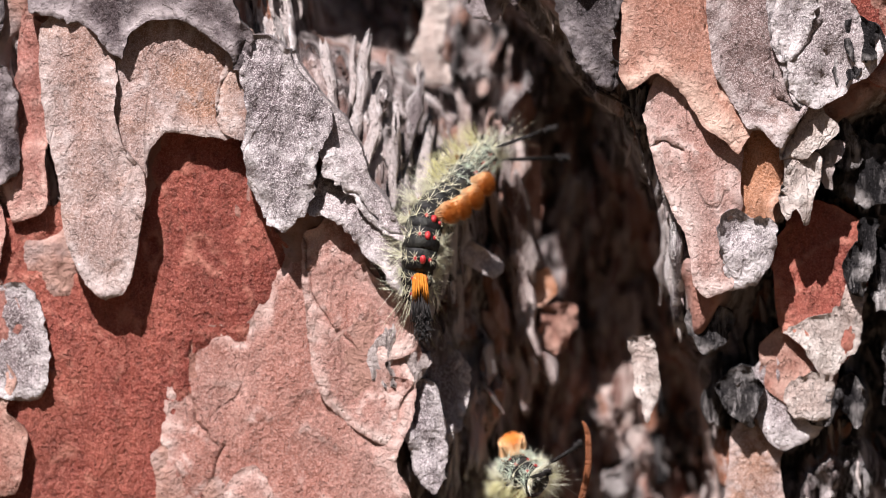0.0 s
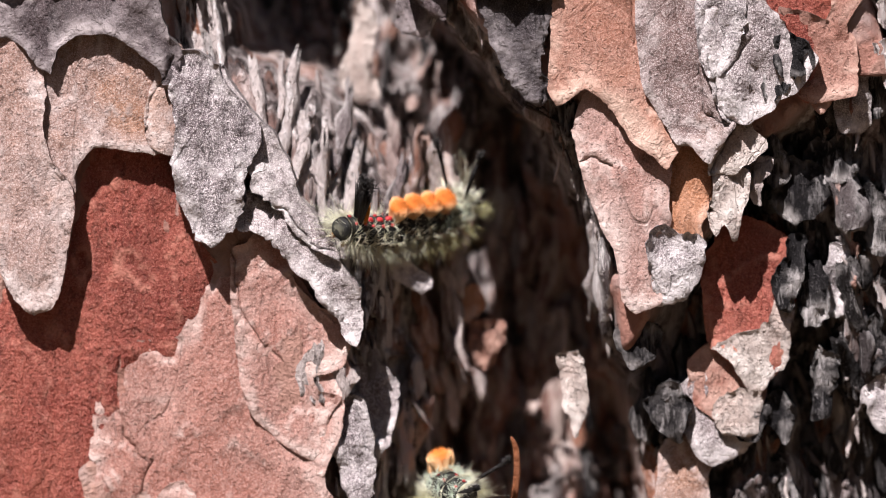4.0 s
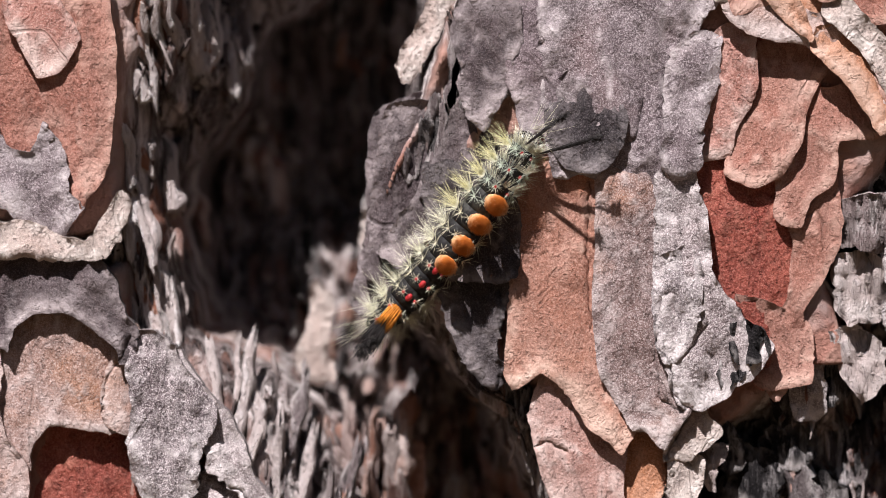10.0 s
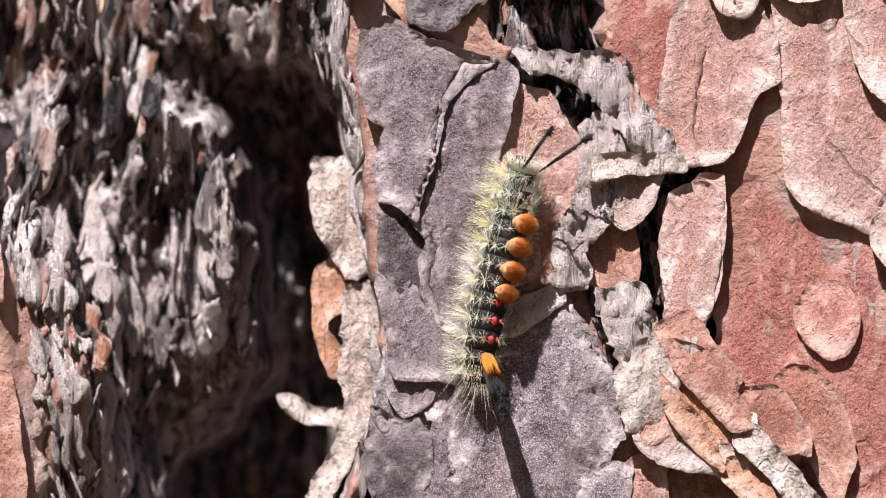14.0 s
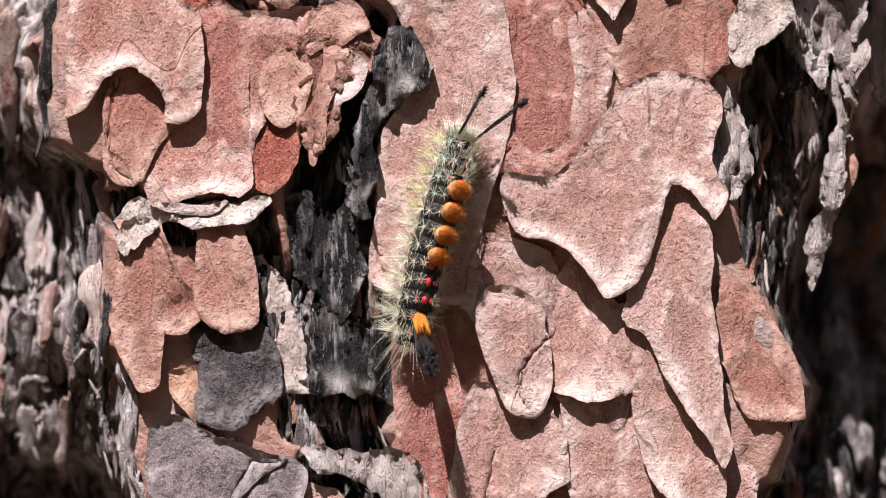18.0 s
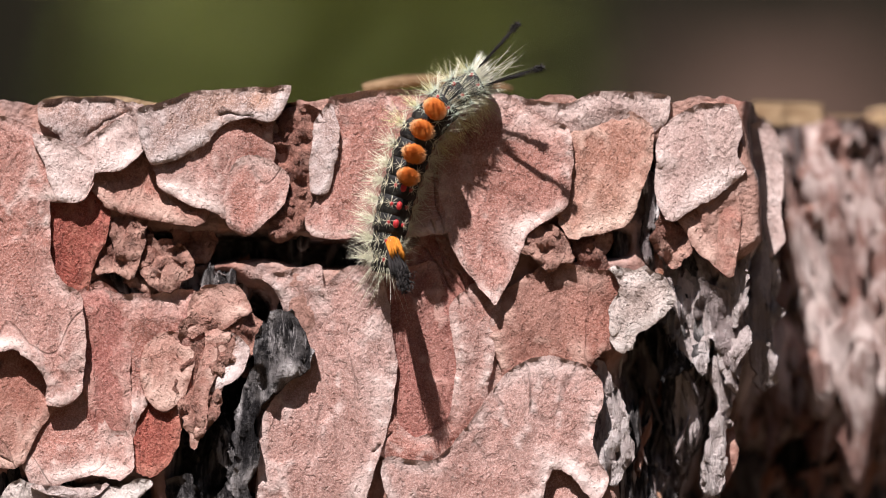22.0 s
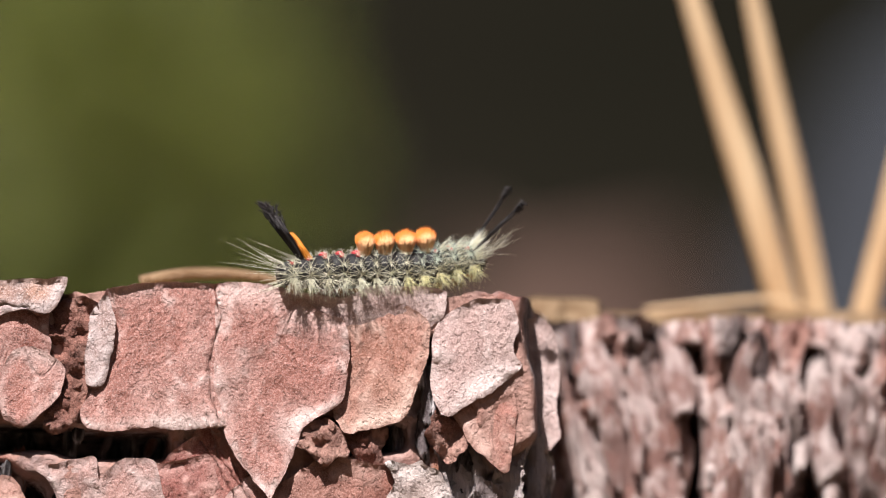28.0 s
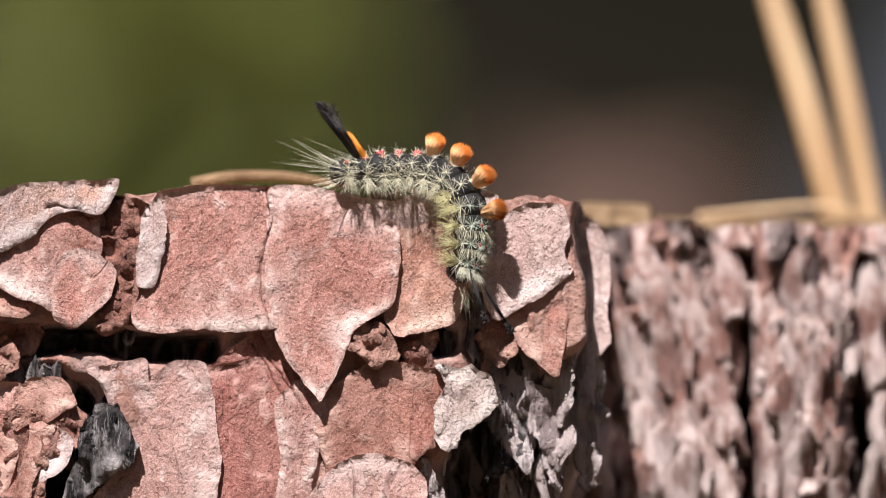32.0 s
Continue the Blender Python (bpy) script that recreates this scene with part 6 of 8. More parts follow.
plate("silver", -1.6, 4, [(5.3, 200.7), (7.9, 201.0), (10.2, 199.7), (9.8, 194.7), (7.1, 193.4), (4.8, 195.4)], "white weathered knotty bark")
plate("dgrey", -1.2, 4, [(11.2, 201.3), (13.6, 200.6), (13.1, 194.6), (12.1, 190.7), (10.5, 192.7), (10.7, 197.3)], "grey weathered knotty bark")
plate("silver", -1.8, 4, [(4.1, 192.7), (7.1, 192.4), (10.1, 191.7), (10.7, 187.3), (7.7, 184.0), (5.1, 187.4)], "white weathered knotty bark")

# fibrous side of the ridge
plate("silver", -3.2, 2.5, [(40.7, 339.0), (42.8, 338.4), (44.5, 335.6), (45.2, 329.6), (44.5, 325.6), (43.7, 323.6), (42.8, 327.6), (42.0, 331.0), (40.9, 334.3)], "white fibrous bark at the side of the ridge")
plate("silver", -3.2, 2.5, [(36.7, 333.6), (38.4, 333.6), (39.9, 330.9), (40.9, 326.9), (40.6, 322.9), (39.9, 318.3), (38.7, 322.3), (37.6, 325.6), (37.1, 329.6)], "white fibrous bark at the side of the ridge")
plate("silver", -3.2, 2.5, [(41.7, 325.6), (43.0, 323.6), (44.6, 322.3), (44.3, 318.9), (43.7, 316.3), (42.4, 316.9), (41.2, 320.9)], "white fibrous bark at the side of the ridge")
plate("pink2", -9, 3, [(45.2, 347.5), (47.2, 348.1), (48.9, 346.8), (49.7, 342.1), (49.2, 337.4), (49.6, 334.0), (47.9, 332.7), (46.2, 335.4), (45.4, 340.7)], "pale pinkish bark behind the end of the ridge")
plate("silver", -8, 3, [(44.9, 333.9), (46.5, 334.6), (48.2, 331.9), (49.1, 327.3), (48.6, 322.6), (48.9, 317.2), (46.5, 316.5), (45.5, 323.2), (44.5, 328.6)], "white fibrous bark behind the end of the ridge")
plate("pink", 0.1, 2.2, [(25.8, 266.6), (27.5, 269.0), (29.4, 267.5), (31.0, 264.9), (31.2, 261.9), (30.5, 258.8), (28.7, 260.1), (26.7, 261.5), (25.7, 263.6)], "pink bark scale with a white lower edge")
plate("rose", -0.6, 2.4, [(27.6, 273.5), (28.9, 276.8), (30.4, 277.8), (32.0, 276.1), (32.2, 273.5), (31.2, 270.2), (31.6, 266.5), (29.8, 267.9), (28.0, 269.6)], "shaded pink bark scale")

for number in range(len(PLATES)):
    build_plate(number)

# ---- splinters of the fissures ----
rng = random.Random(5)


def splinter(x, z, depth, length, width, lean, bow, thick):
    """A bent, tapering sliver of bark: five cross-sections of four corners."""
    verts, faces = [], []
    c, s = math.cos(lean), math.sin(lean)
    for k in range(6):
        t = k / 5
        w = width * (0.08 + 0.92 * math.sin(math.pi * (0.06 + 0.88 * t)) ** 0.8) * (0.8 + 0.4 * rng.random()) * 0.5
        u = (t - 0.5) * length
        off = (rng.random() - 0.5) * width * 0.35
        lift = bow * (2 * t - 1) ** 2 * (1 if t < 0.5 else 0.5) + (rng.random() - 0.5) * 0.5
        for side, deep in ((-1, 0), (0.1, -thick * 0.6), (1, 0.2 * thick), (0, thick)):
            a, b = off + side * w, u
            verts.append(((x + a * c - b * s) / 1000, (depth - lift + deep) / 1000, (z + a * s + b * c) / 1000))
        if k:
            o = (k - 1) * 4
            for i in range(4):
                j = (i + 1) % 4
                faces.append((o + i, o + j, o + 4 + j, o + 4 + i))
    faces.append((3, 2, 1, 0))
    e = len(verts) - 4
    faces.append((e, e + 1, e + 2, e + 3))
    return verts, faces


def ribbon(x, z, depth, length, width, lean, thick, slope):
    """A wavy, torn strip of layered bark that lies along the grain, its borders sunk behind."""
    nu, nv = 7, 22
    t = np.linspace(0, 1, nv)[:, None]
    u = np.linspace(-1, 1, nu)[None, :]
    seed = rng.random() * 90
    drift = (fractal(t * length / 6 + seed, t * 0, 3, 3) - 0.44) * 2.4
    half = width * 0.5 * np.minimum(1, 0.25 + 2.2 * np.minimum(t, 1 - t) + 0.3) * (0.55 + 1.0 * soft_noise(t * length / 2.2 + seed, u * 0.7 + seed, 5))
    a = drift + u * half
    b = (t - 0.5) * length + u * 0 + (hashed(np.floor(u * 9), t * 0 + seed, 6) - 0.5) * np.where((t < 0.08) | (t > 0.92), length * 0.14, 0)
    crest = np.clip(1 - np.abs(u) ** 3, 0, 1)
    lift = thick * (0.5 * crest + 1.3 * (fractal(a / 1.1 + seed, b / 5, 8, 3) - 0.44)) + thick * 0.8 * (soft_noise(b / 4 + seed, u * 0, 9) - 0.5)
    edge = np.where((np.abs(u) > 0.99) | (t < 0.01) | (t > 0.99), 1.0, 0.0)
    deep = np.maximum(depth + b * slope - lift, 1.3) + edge * (thick + 0.9)
    c, s = math.cos(lean), math.sin(lean)
    v = np.stack([x + a * c - b * s, deep, z + a * s + b * c], -1).reshape(-1, 3) / 1000
    i = (np.arange(nv - 1)[:, None] * nu + np.arange(nu - 1)).ravel()
    f = np.stack([i, i + 1, i + nu + 1, i + nu], -1)
    lip = np.clip(np.exp(-((1 - np.abs(u)) / 0.4) ** 2) * 0.8 + np.exp(-(t / 0.12) ** 2), 0, 1)
    return v, f, lip.ravel()


def ribbons():
    heaps = {"ribbon": [], "char_shade_ribbon": [], "far_ribbon": [], "shred": []}
    spots = [(rng.uniform(-112, 100), rng.uniform(138, 347)) for _ in range(5200)]
    for path, half, deep in GULLIES:
        if deep < 20:
            for (ax, az), (bx, bz) in zip(path, path[1:]):
                for _ in range(int(math.hypot(bx - ax, bz - az) * half * 0.28)):
                    f = rng.random()
                    spots.append((ax + (bx - ax) * f + rng.gauss(0, half * 0.5), az + (bz - az) * f + rng.gauss(0, 1)))
    sx, sz = np.array([p[0] for p in spots]), np.array([p[1] for p in spots])
    deps, ends, beyonds, begins = bed_depth(sx, sz), line(RIDGE_END, sz), line(SHELF_END, sz), line(RIDGE_BEGIN, sz)
    ups, downs = bed_depth(sx, sz + 4), bed_depth(sx, sz - 4)
    sway = fractal(sx / 16, sz / 22, 81, 3) - 0.44
    single = 0
    for k, (x, z) in enumerate(spots):
        dep = float(deps[k])
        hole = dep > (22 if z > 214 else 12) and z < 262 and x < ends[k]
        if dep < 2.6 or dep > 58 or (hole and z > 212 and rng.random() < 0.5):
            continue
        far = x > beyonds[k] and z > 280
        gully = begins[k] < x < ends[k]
        # Black strips are char, and paint in shade in the groove hollow and far flank.
        kind = "char_shade_ribbon" if (far and z < 309) or (x < -44 and z > 258 and k % 9 > 4) or (hole and -62 < x < -48 and z > 188) else "far_ribbon" if far or (x < -44 and z > 258 and k % 9 < 3) or (hole and rng.random() < (0.35 if z > 200 else 0.85)) else "ribbon" if x > 30 and z > 314 and rng.random() < 0.7 else "char_shade_ribbon" if gully or x > ends[k] else "ribbon"
        length = rng.uniform(7, 22) if not gully else rng.uniform(3, 9)
        if hole and z < 212:
            length *= 0.5
        width = rng.uniform(0.8, 2.2) * (1.8 if far else 1.0)
        if x < -44 and z > 205:
            width, length = rng.uniform(1.0, 3.2), rng.uniform(4, 13)
        if x > ends[k] - 3 and z < 240:
            width, length = rng.uniform(1.6, 4.2), rng.uniform(3.5, 9)
        if z + length * 0.6 > TOP - 1:
            continue
        slope = float(ups[k] - downs[k]) / 8
        if abs(slope) > 0.6:
            continue
        v, f, lip = ribbon(x, z, dep - (rng.uniform(0.3, 3.2) if gully else rng.uniform(-0.2, 0.8)), length, width, float(sway[k]) * 1.2 + rng.gauss(0, 0.06), rng.uniform(0.35, 0.9), slope)
        if dep < 24 and single < 280 and -75 < x < 30 and z > 180:
            single += 1
            place = Vector((x / 1000, dep / 1000, z / 1000))
            mesh_object("bark_strip", (v - np.array(place)).tolist(), f.tolist(), M[kind], stump, place - BACK, attrs={"lip": lip.tolist()})
        else:
            heaps[kind].append((v - np.array([0, BACK.y, 0]), f, lip))
    for x, z in [(rng.uniform(-57, -45), rng.uniform(150, 180)) for _ in range(75)]:
        dep = float(bed_depth(np.array([x]), np.array([z]))[0])
        if dep > 14:
            heaps["shred"].append(ribbon(x, z, min(dep - 1, rng.uniform(12, 19)), rng.uniform(4, 13), rng.uniform(0.8, 2.6), rng.gauss(0.15, 0.14), rng.uniform(0.5, 1.4), rng.uniform(-0.3, 0.2)))
            heaps["shred"][-1][0][:, 1] -= BACK.y
    for kind, pieces in heaps.items():
        if not pieces:
            continue
        count = len(pieces[0][0])
        ob = mesh_object("bark_fibre", np.concatenate([p[0] for p in pieces]).tolist(), np.concatenate([p[1] + i * count for i, p in enumerate(pieces)]).tolist(), M[kind], stump,
                         label={"ribbon": "grey and black weathered bark strips", "char_shade_ribbon": "black charred bark strips with silver veins, black also for shaded hollows", "far_ribbon": "pale pinkish bark strips", "shred": "rusty and pale bark shreds in the groove"}[kind], attrs={"lip": np.concatenate([p[2] for p in pieces]).tolist()})
        tagged(ob, kind="stuff")


ribbons()


def splinters():
    heaps = {"splinter": ([], []), "far_splinter": ([], []), "char_splinter": ([], [])}
    single = 0
    spots = [(rng.uniform(-112, 100), rng.uniform(134, 349)) for _ in range(2600)]
    deps = bed_depth(np.array([s[0] for s in spots]), np.array([s[1] for s in spots]))
    ends = line(RIDGE_END, np.array([s[1] for s in spots]))
    beyonds = line(SHELF_END, np.array([s[1] for s in spots]))
    for (x, z), dep, end, beyond in zip(spots, deps.tolist(), ends.tolist(), beyonds.tolist()):
        if dep < 3.2 or dep > 60:
            continue
        length = rng.choice((2.2, 3, 4.5, 6, 8)) * rng.uniform(0.7, 1.3)
        slim = rng.uniform(0.07, 0.15)
        length = min(length, 5.0)
        if dep < 9 and z > 160:
            length, slim = min(length, 6.0), slim * 0.5
        if dep > 22 and z < 262 and x < end and rng.random() < 0.8:
            continue
        if x > beyond and z > 280:
            continue
        if z + length * 0.5 > TOP - 0.5:
            continue
        v, f = splinter(x, z, dep - rng.uniform(-0.5, 2.0), length, length * slim + 0.3, rng.gauss(0.0, 0.28), rng.uniform(-0.6, 2.2), rng.uniform(0.25, 0.8))
        kind = "far_splinter" if x > beyond + 3 and z > 280 else "splinter"
        if dep < 24 and length > 3.2 and single < 280 and -75 < x < 30:
            single += 1
            place = Vector((x / 1000, dep / 1000, z / 1000))
            v = [(a - place.x, b - place.y, c - place.z) for a, b, c in v]
            mesh_object("bark_splinter", v, f, M[kind], stump, place - BACK)
        else:
            many_v, many_f = heaps[kind]
            o = len(many_v)
            many_v += [(a, b - BACK.y, c) for a, b, c in v]
            many_f += [tuple(i + o for i in q) for q in f]
    for path, half, deep in GULLIES:
        if deep > 20:
            continue
        for (ax, az), (bx, bz) in zip(path, path[1:]):
            run = math.hypot(bx - ax, bz - az)
            turn = math.atan2(-(bx - ax), bz - az)
            turn = (turn + math.pi / 2) % math.pi - math.pi / 2
            for _ in range(int(run * half * 0.35)):
                t, o = rng.random(), rng.gauss(0, half * 0.55)
                x, z = ax + (bx - ax) * t + o * math.cos(turn), az + (bz - az) * t + o * math.sin(turn)
                dep = float(bed_depth(np.array([x]), np.array([z]))[0])
                if dep < 2.4 or z > TOP - 4:
                    continue
                long = rng.uniform(1.0, 3.5)
                v, f = splinter(x, z, dep - rng.uniform(-0.3, 1.6), long, rng.uniform(0.2, 0.6), turn * 0.8 + rng.gauss(0, 0.2), rng.uniform(-0.5, 1.2), rng.uniform(0.15, 0.4))
                many_v, many_f = heaps["char_splinter"]
                o = len(many_v)
                many_v += [(a, b - BACK.y, c) for a, b, c in v]
                many_f += [tuple(i + o for i in q) for q in f]
    for kind, (many_v, many_f) in heaps.items():
        ob = mesh_object("bark_fibre", many_v, many_f, M[kind], stump, label={"splinter": "weathered grey bark fibre", "far_splinter": "pale pinkish weathered bark fibre", "char_splinter": "black and grey charred bark fibre"}[kind])
        tagged(ob, kind="stuff")


splinters()

# ---- ground and the far surroundings ----
def leaf_material(name, dark, light):
    n = Nodes(name)
    col = n.mix(n.island(), dark, light)
    return n.done(col, 0.6, 0.4)


def plain_material(name, a, b, scale, rough=0.9, spec=0.25):
    n = Nodes(name)
    col = n.mix(n.ramp(n.noise(scale, 5, 0.65), 0.35, 0.65), a, b)
    n.bump(n.noise(scale * 6, 4, 0.7), 0.5, 0.01)
    return n.done(col, rough, spec)


M["soil"] = plain_material("needle_litter", (0.05, 0.035, 0.02), (0.12, 0.08, 0.045), 3.0)
M["trunk"] = plain_material("far_trunk_bark", (0.10, 0.06, 0.05), (0.20, 0.13, 0.11), 9.0)
M["rock"] = plain_material("far_grey_rock", (0.035, 0.04, 0.048), (0.06, 0.066, 0.078), 2.0)


def build_ground():
    """One sheet to the horizon, uneven near the stump."""
    rad = [0, 0.15, 0.3, 0.6, 1, 1.7, 3, 5, 8, 14, 30, 80, 250, 900]
    verts, faces = [(0, 0, 0)], []
    n = 36
    for r in rad[1:]:
        for i in range(n):
            a = 2 * math.pi * i / n
            verts.append((r * math.cos(a), r * math.sin(a), (rng.random() - 0.5) * min(0.08, r * 0.015)))
    for i in range(n):
        faces.append((0, 1 + i, 1 + (i + 1) % n))
    for k in range(len(rad) - 2):
        for i in range(n):
            j = (i + 1) % n
            faces.append((1 + k * n + i, 1 + (k + 1) * n + i, 1 + (k + 1) * n + j, 1 + k * n + j))
    ob = mesh_object("ground", verts, faces, M["soil"], at=(0, 0.19, 0))
    tagged(ob, "brown forest floor of needle litter", "ground", kind="structure")


build_ground()


def build_woods():
    """A ring of woodland round the clearing, its shade put into a near-black colour."""
    verts, faces = [], []
    n = 90
    levels = [0, 0.8, 2, 3.5, 5, 6.5, 8]
    for k, h in enumerate(levels):
        for i in range(n):
            a = 2 * math.pi * i / n
            r = 13 + 1.6 * (float(soft_noise(np.array(i * 0.7), np.array(k * 1.3), 2)) - 0.5) + 0.25 * h
            top = (float(soft_noise(np.array(i * 0.9), np.array(7.0), 3)) - 0.5) * 3 if k == len(levels) - 1 else 0
            verts.append((r * math.cos(a), r * math.sin(a), h + top))
    for k in range(len(levels) - 1):
        for i in range(n):
            j = (i + 1) % n
            faces.append((k * n + i, (k + 1) * n + i, (k + 1) * n + j, k * n + j))
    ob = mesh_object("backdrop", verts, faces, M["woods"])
    tagged(ob, "woodland edge round the clearing, its shade painted near black", "woodland", kind="structure")


# The shade among the trees is in this near-black colour.
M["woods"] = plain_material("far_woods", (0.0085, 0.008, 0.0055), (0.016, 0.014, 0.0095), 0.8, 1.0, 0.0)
M["leaf"] = leaf_material("shrub_leaves", (0.11, 0.13, 0.02), (0.22, 0.24, 0.045))
build_woods()


def shrub(x, y, height, radius, count, base):
    """A leafy bush: bent stems and many small folded leaves, thick in the crown."""
    bush = tagged(new("shrub"), "green leafy shrub growing behind the stump", "shrub")
    bush.location = (x, y, 0)
    for k in range(5):
        a = 2 * math.pi * k / 5
        verts, faces = [], []
        for i in range(6):
            t = i / 5
            for j in range(5):
                b = 2 * math.pi * j / 5
                r = 0.006 * (1 - 0.7 * t)
                verts.append((math.cos(a) * radius * 0.7 * t * t + r * math.cos(b), math.sin(a) * radius * 0.7 * t * t + r * math.sin(b), height * 0.85 * t))
            if i:
                for j in range(5):
                    o = (i - 1) * 5
                    faces.append((o + j, o + (j + 1) % 5, o + 5 + (j + 1) % 5, o + 5 + j))
        mesh_object("stem", verts, faces, M["trunk"], bush)
    verts, faces = [], []
    for _ in range(count):
        while True:
            p = Vector((rng.uniform(-1, 1), rng.uniform(-1, 1), rng.uniform(-1, 1)))
            if 0.25 < p.length < 1:
                break
        c = Vector((p.x * radius, p.y * radius, base + (p.z * 0.5 + 0.5) * (height - base)))
        m = Euler((rng.uniform(-1, 1), rng.uniform(-1, 1), rng.uniform(0, 6.3))).to_matrix()
        s = rng.uniform(0.010, 0.022)
        o = len(verts)
        for q in ((-0.4, 0, 0), (0, -0.9, 0.12), (0.4, 0, 0), (0, 1.0, 0.12), (0, 0, -0.12)):
            verts.append(tuple(c + m @ (Vector(q) * s)))
        faces += [(o, o + 1, o + 4), (o + 1, o + 2, o + 4), (o + 2, o + 3, o + 4), (o + 3, o, o + 4)]
    crown = mesh_object("crown", verts, faces, M["leaf"], bush)
    tagged(crown, "small olive-green leaves", kind="stuff")
    return bush


shrub(-0.012, 3.1, 0.80, 0.100, 1700, 0.35)
shrub(-0.72, 4.2, 0.9, 0.30, 1600, 0.2)


def boulder(x, y, radius, height):
    bm = bmesh.new()
    bmesh.ops.create_icosphere(bm, subdivisions=3, radius=1)
    for v in bm.verts:
        d = 1 + 0.25 * noise.noise(v.co * 1.7 + Vector((x, y, 3)))
        v.co = Vector((v.co.x * radius * d, v.co.y * radius * d, max(-0.1, (v.co.z + 0.7) / 1.7) * height * d))
    me = bpy.data.meshes.new("boulder")
    bm.to_mesh(me)
    bm.free()
    me.materials.append(M["rock"])
    ob = tagged(new("boulder", me), "blue-grey weathered boulder in the undergrowth", "boulder")
    ob.location = (x, y, 0)


boulder(0.44, 3.4, 0.16, 0.78)


def old_post(x, y, radius, height):
    """A broken brown stub of a trunk."""
    verts, faces = [], []
    n = 20
    for k in range(9):
        for i in range(n):
            a = 2 * math.pi * i / n
            r = radius * (1.15 - 0.2 * k / 8) * (1 + 0.12 * noise.noise(Vector((math.cos(a) * 2, math.sin(a) * 2, k * 0.4))))
            z = height * k / 8 + (0.05 * noise.noise(Vector((math.cos(a) * 3, math.sin(a) * 3, 5))) if k == 8 else 0)
            verts.append((r * math.cos(a), r * math.sin(a), z))
        if k:
            o = (k - 1) * n
            for i in range(n):
                faces.append((o + i, o + (i + 1) % n, o + n + (i + 1) % n, o + n + i))
    faces.append(tuple(8 * n + i for i in range(n)))
    ob = mesh_object("dead_trunk", verts, faces, M["post"], at=(x, y, 0))
    tagged(ob, "short broken reddish-brown dead trunk", "dead trunk")


M["post"] = plain_material("dead_wood_brown", (0.075, 0.044, 0.032), (0.125, 0.076, 0.058), 12.0)
old_post(0.175, 3.0, 0.055, 0.590)


# ---- dry needles ----
def straw_material():
    n = Nodes("dry_needle")
    col = n.mix(n.ramp(n.noise(160, 3, 0.6, (1, 1, 0.1)), 0.35, 0.65), (0.46, 0.30, 0.16), (0.62, 0.46, 0.28))
    n.bump(n.noise(900, 3, 0.6, (1, 1, 0.05)), 0.4, 0.0003)
    return n.done(col, 0.55, 0.4)


M["straw"] = straw_material()
M["needle_brown"] = plain_material("brown_needle", (0.26, 0.16, 0.085), (0.38, 0.25, 0.14), 120.0, 0.6)
M["stalk"] = plain_material("red_brown_stalk", (0.30, 0.10, 0.04), (0.20, 0.07, 0.03), 300.0, 0.5)


def needle(points, width, label, material="straw", name="pine_needle"):
    """A long half-round needle bent through a few points (mm)."""
    p = [Vector(q) / 1000 for q in points]
    n = 14
    path = []
    for k in range(n + 1):
        t = k / n * (len(p) - 1)
        i = min(int(t), len(p) - 2)
        f = t - i
        a, b, c, d = p[max(i - 1, 0)], p[i], p[i + 1], p[min(i + 2, len(p) - 1)]
        path.append(0.5 * (2 * b + (c - a) * f + (2 * a - 5 * b + 4 * c - d) * f * f + (3 * b - a - 3 * c + d) * f**3))
    verts, faces = [], []
    r = width / 2000
    for k, c in enumerate(path):
        way = (path[min(k + 1, n)] - path[max(k - 1, 0)]).normalized()
        u = way.cross(Vector((0, 1, 0))).normalized()
        v = way.cross(u)
        s = r * (1 - 0.75 * (k / n) ** 4)
        for j in range(7):
            a = 2 * math.pi * j / 7
            verts.append(tuple(c - p[0] + u * math.cos(a) * s + v * math.sin(a) * s * 0.7))
        if k:
            o = (k - 1) * 7
            for j in range(7):
                faces.append((o + j, o + (j + 1) % 7, o + 7 + (j + 1) % 7, o + 7 + j))
    faces += [tuple(range(6, -1, -1)), tuple(range(n * 7, n * 7 + 7))]
    ob = mesh_object(name, verts, faces, M[material], at=p[0])
    return tagged(ob, label, "pine needle", "dry needles")


def upright(a, b, depth, width):
    """A needle stuck in the sawn top, from its foot to a point that it passes, and on."""
    foot, over = Vector((a[0], depth, a[1])), Vector((b[0], depth, b[1]))
    way = over - foot
    side = Vector((way.z, 0, -way.x)).normalized()
    needle([foot - way.normalized() * 4, foot + way * 0.5 + side * 0.2, over, over + way * 0.9], width, "straw-coloured dry pine needle stuck in the sawn top")


upright((82.1, 354.9), (73.7, 383.3), 90, 4.2)
upright((86.4, 355.1), (80.5, 383.5), 92, 3.6)
upright((91.4, 354.2), (96.8, 375.7), 85, 3.4)
needle([(63.4, 75, 354.2), (71.2, 75, 355.1), (79.7, 75, 355.7), (86.1, 75, 354.0)], 0.9, "brown dry needle lying along the sawn rim")
needle([(0.1, 22, 353.5), (5.2, 22, 354.4), (11.9, 22, 354.4), (18.0, 22, 353.5)], 1.5, "brown dry needle lying along the sawn rim", "needle_brown")
for a, b in (((-70.7, -8, 302.1), (-71.1, -8, 282.7)), ((-69.2, -8, 302.1), (-69.6, -8, 280.7)), ((-67.7, -8, 302.1), (-68.4, -8, 284.0))):
    needle([a, ((a[0] + b[0]) / 2 + 0.5, a[1] + 1, (a[2] + b[2]) / 2), b], 1.2, "straw-coloured dry needle caught in the bark")
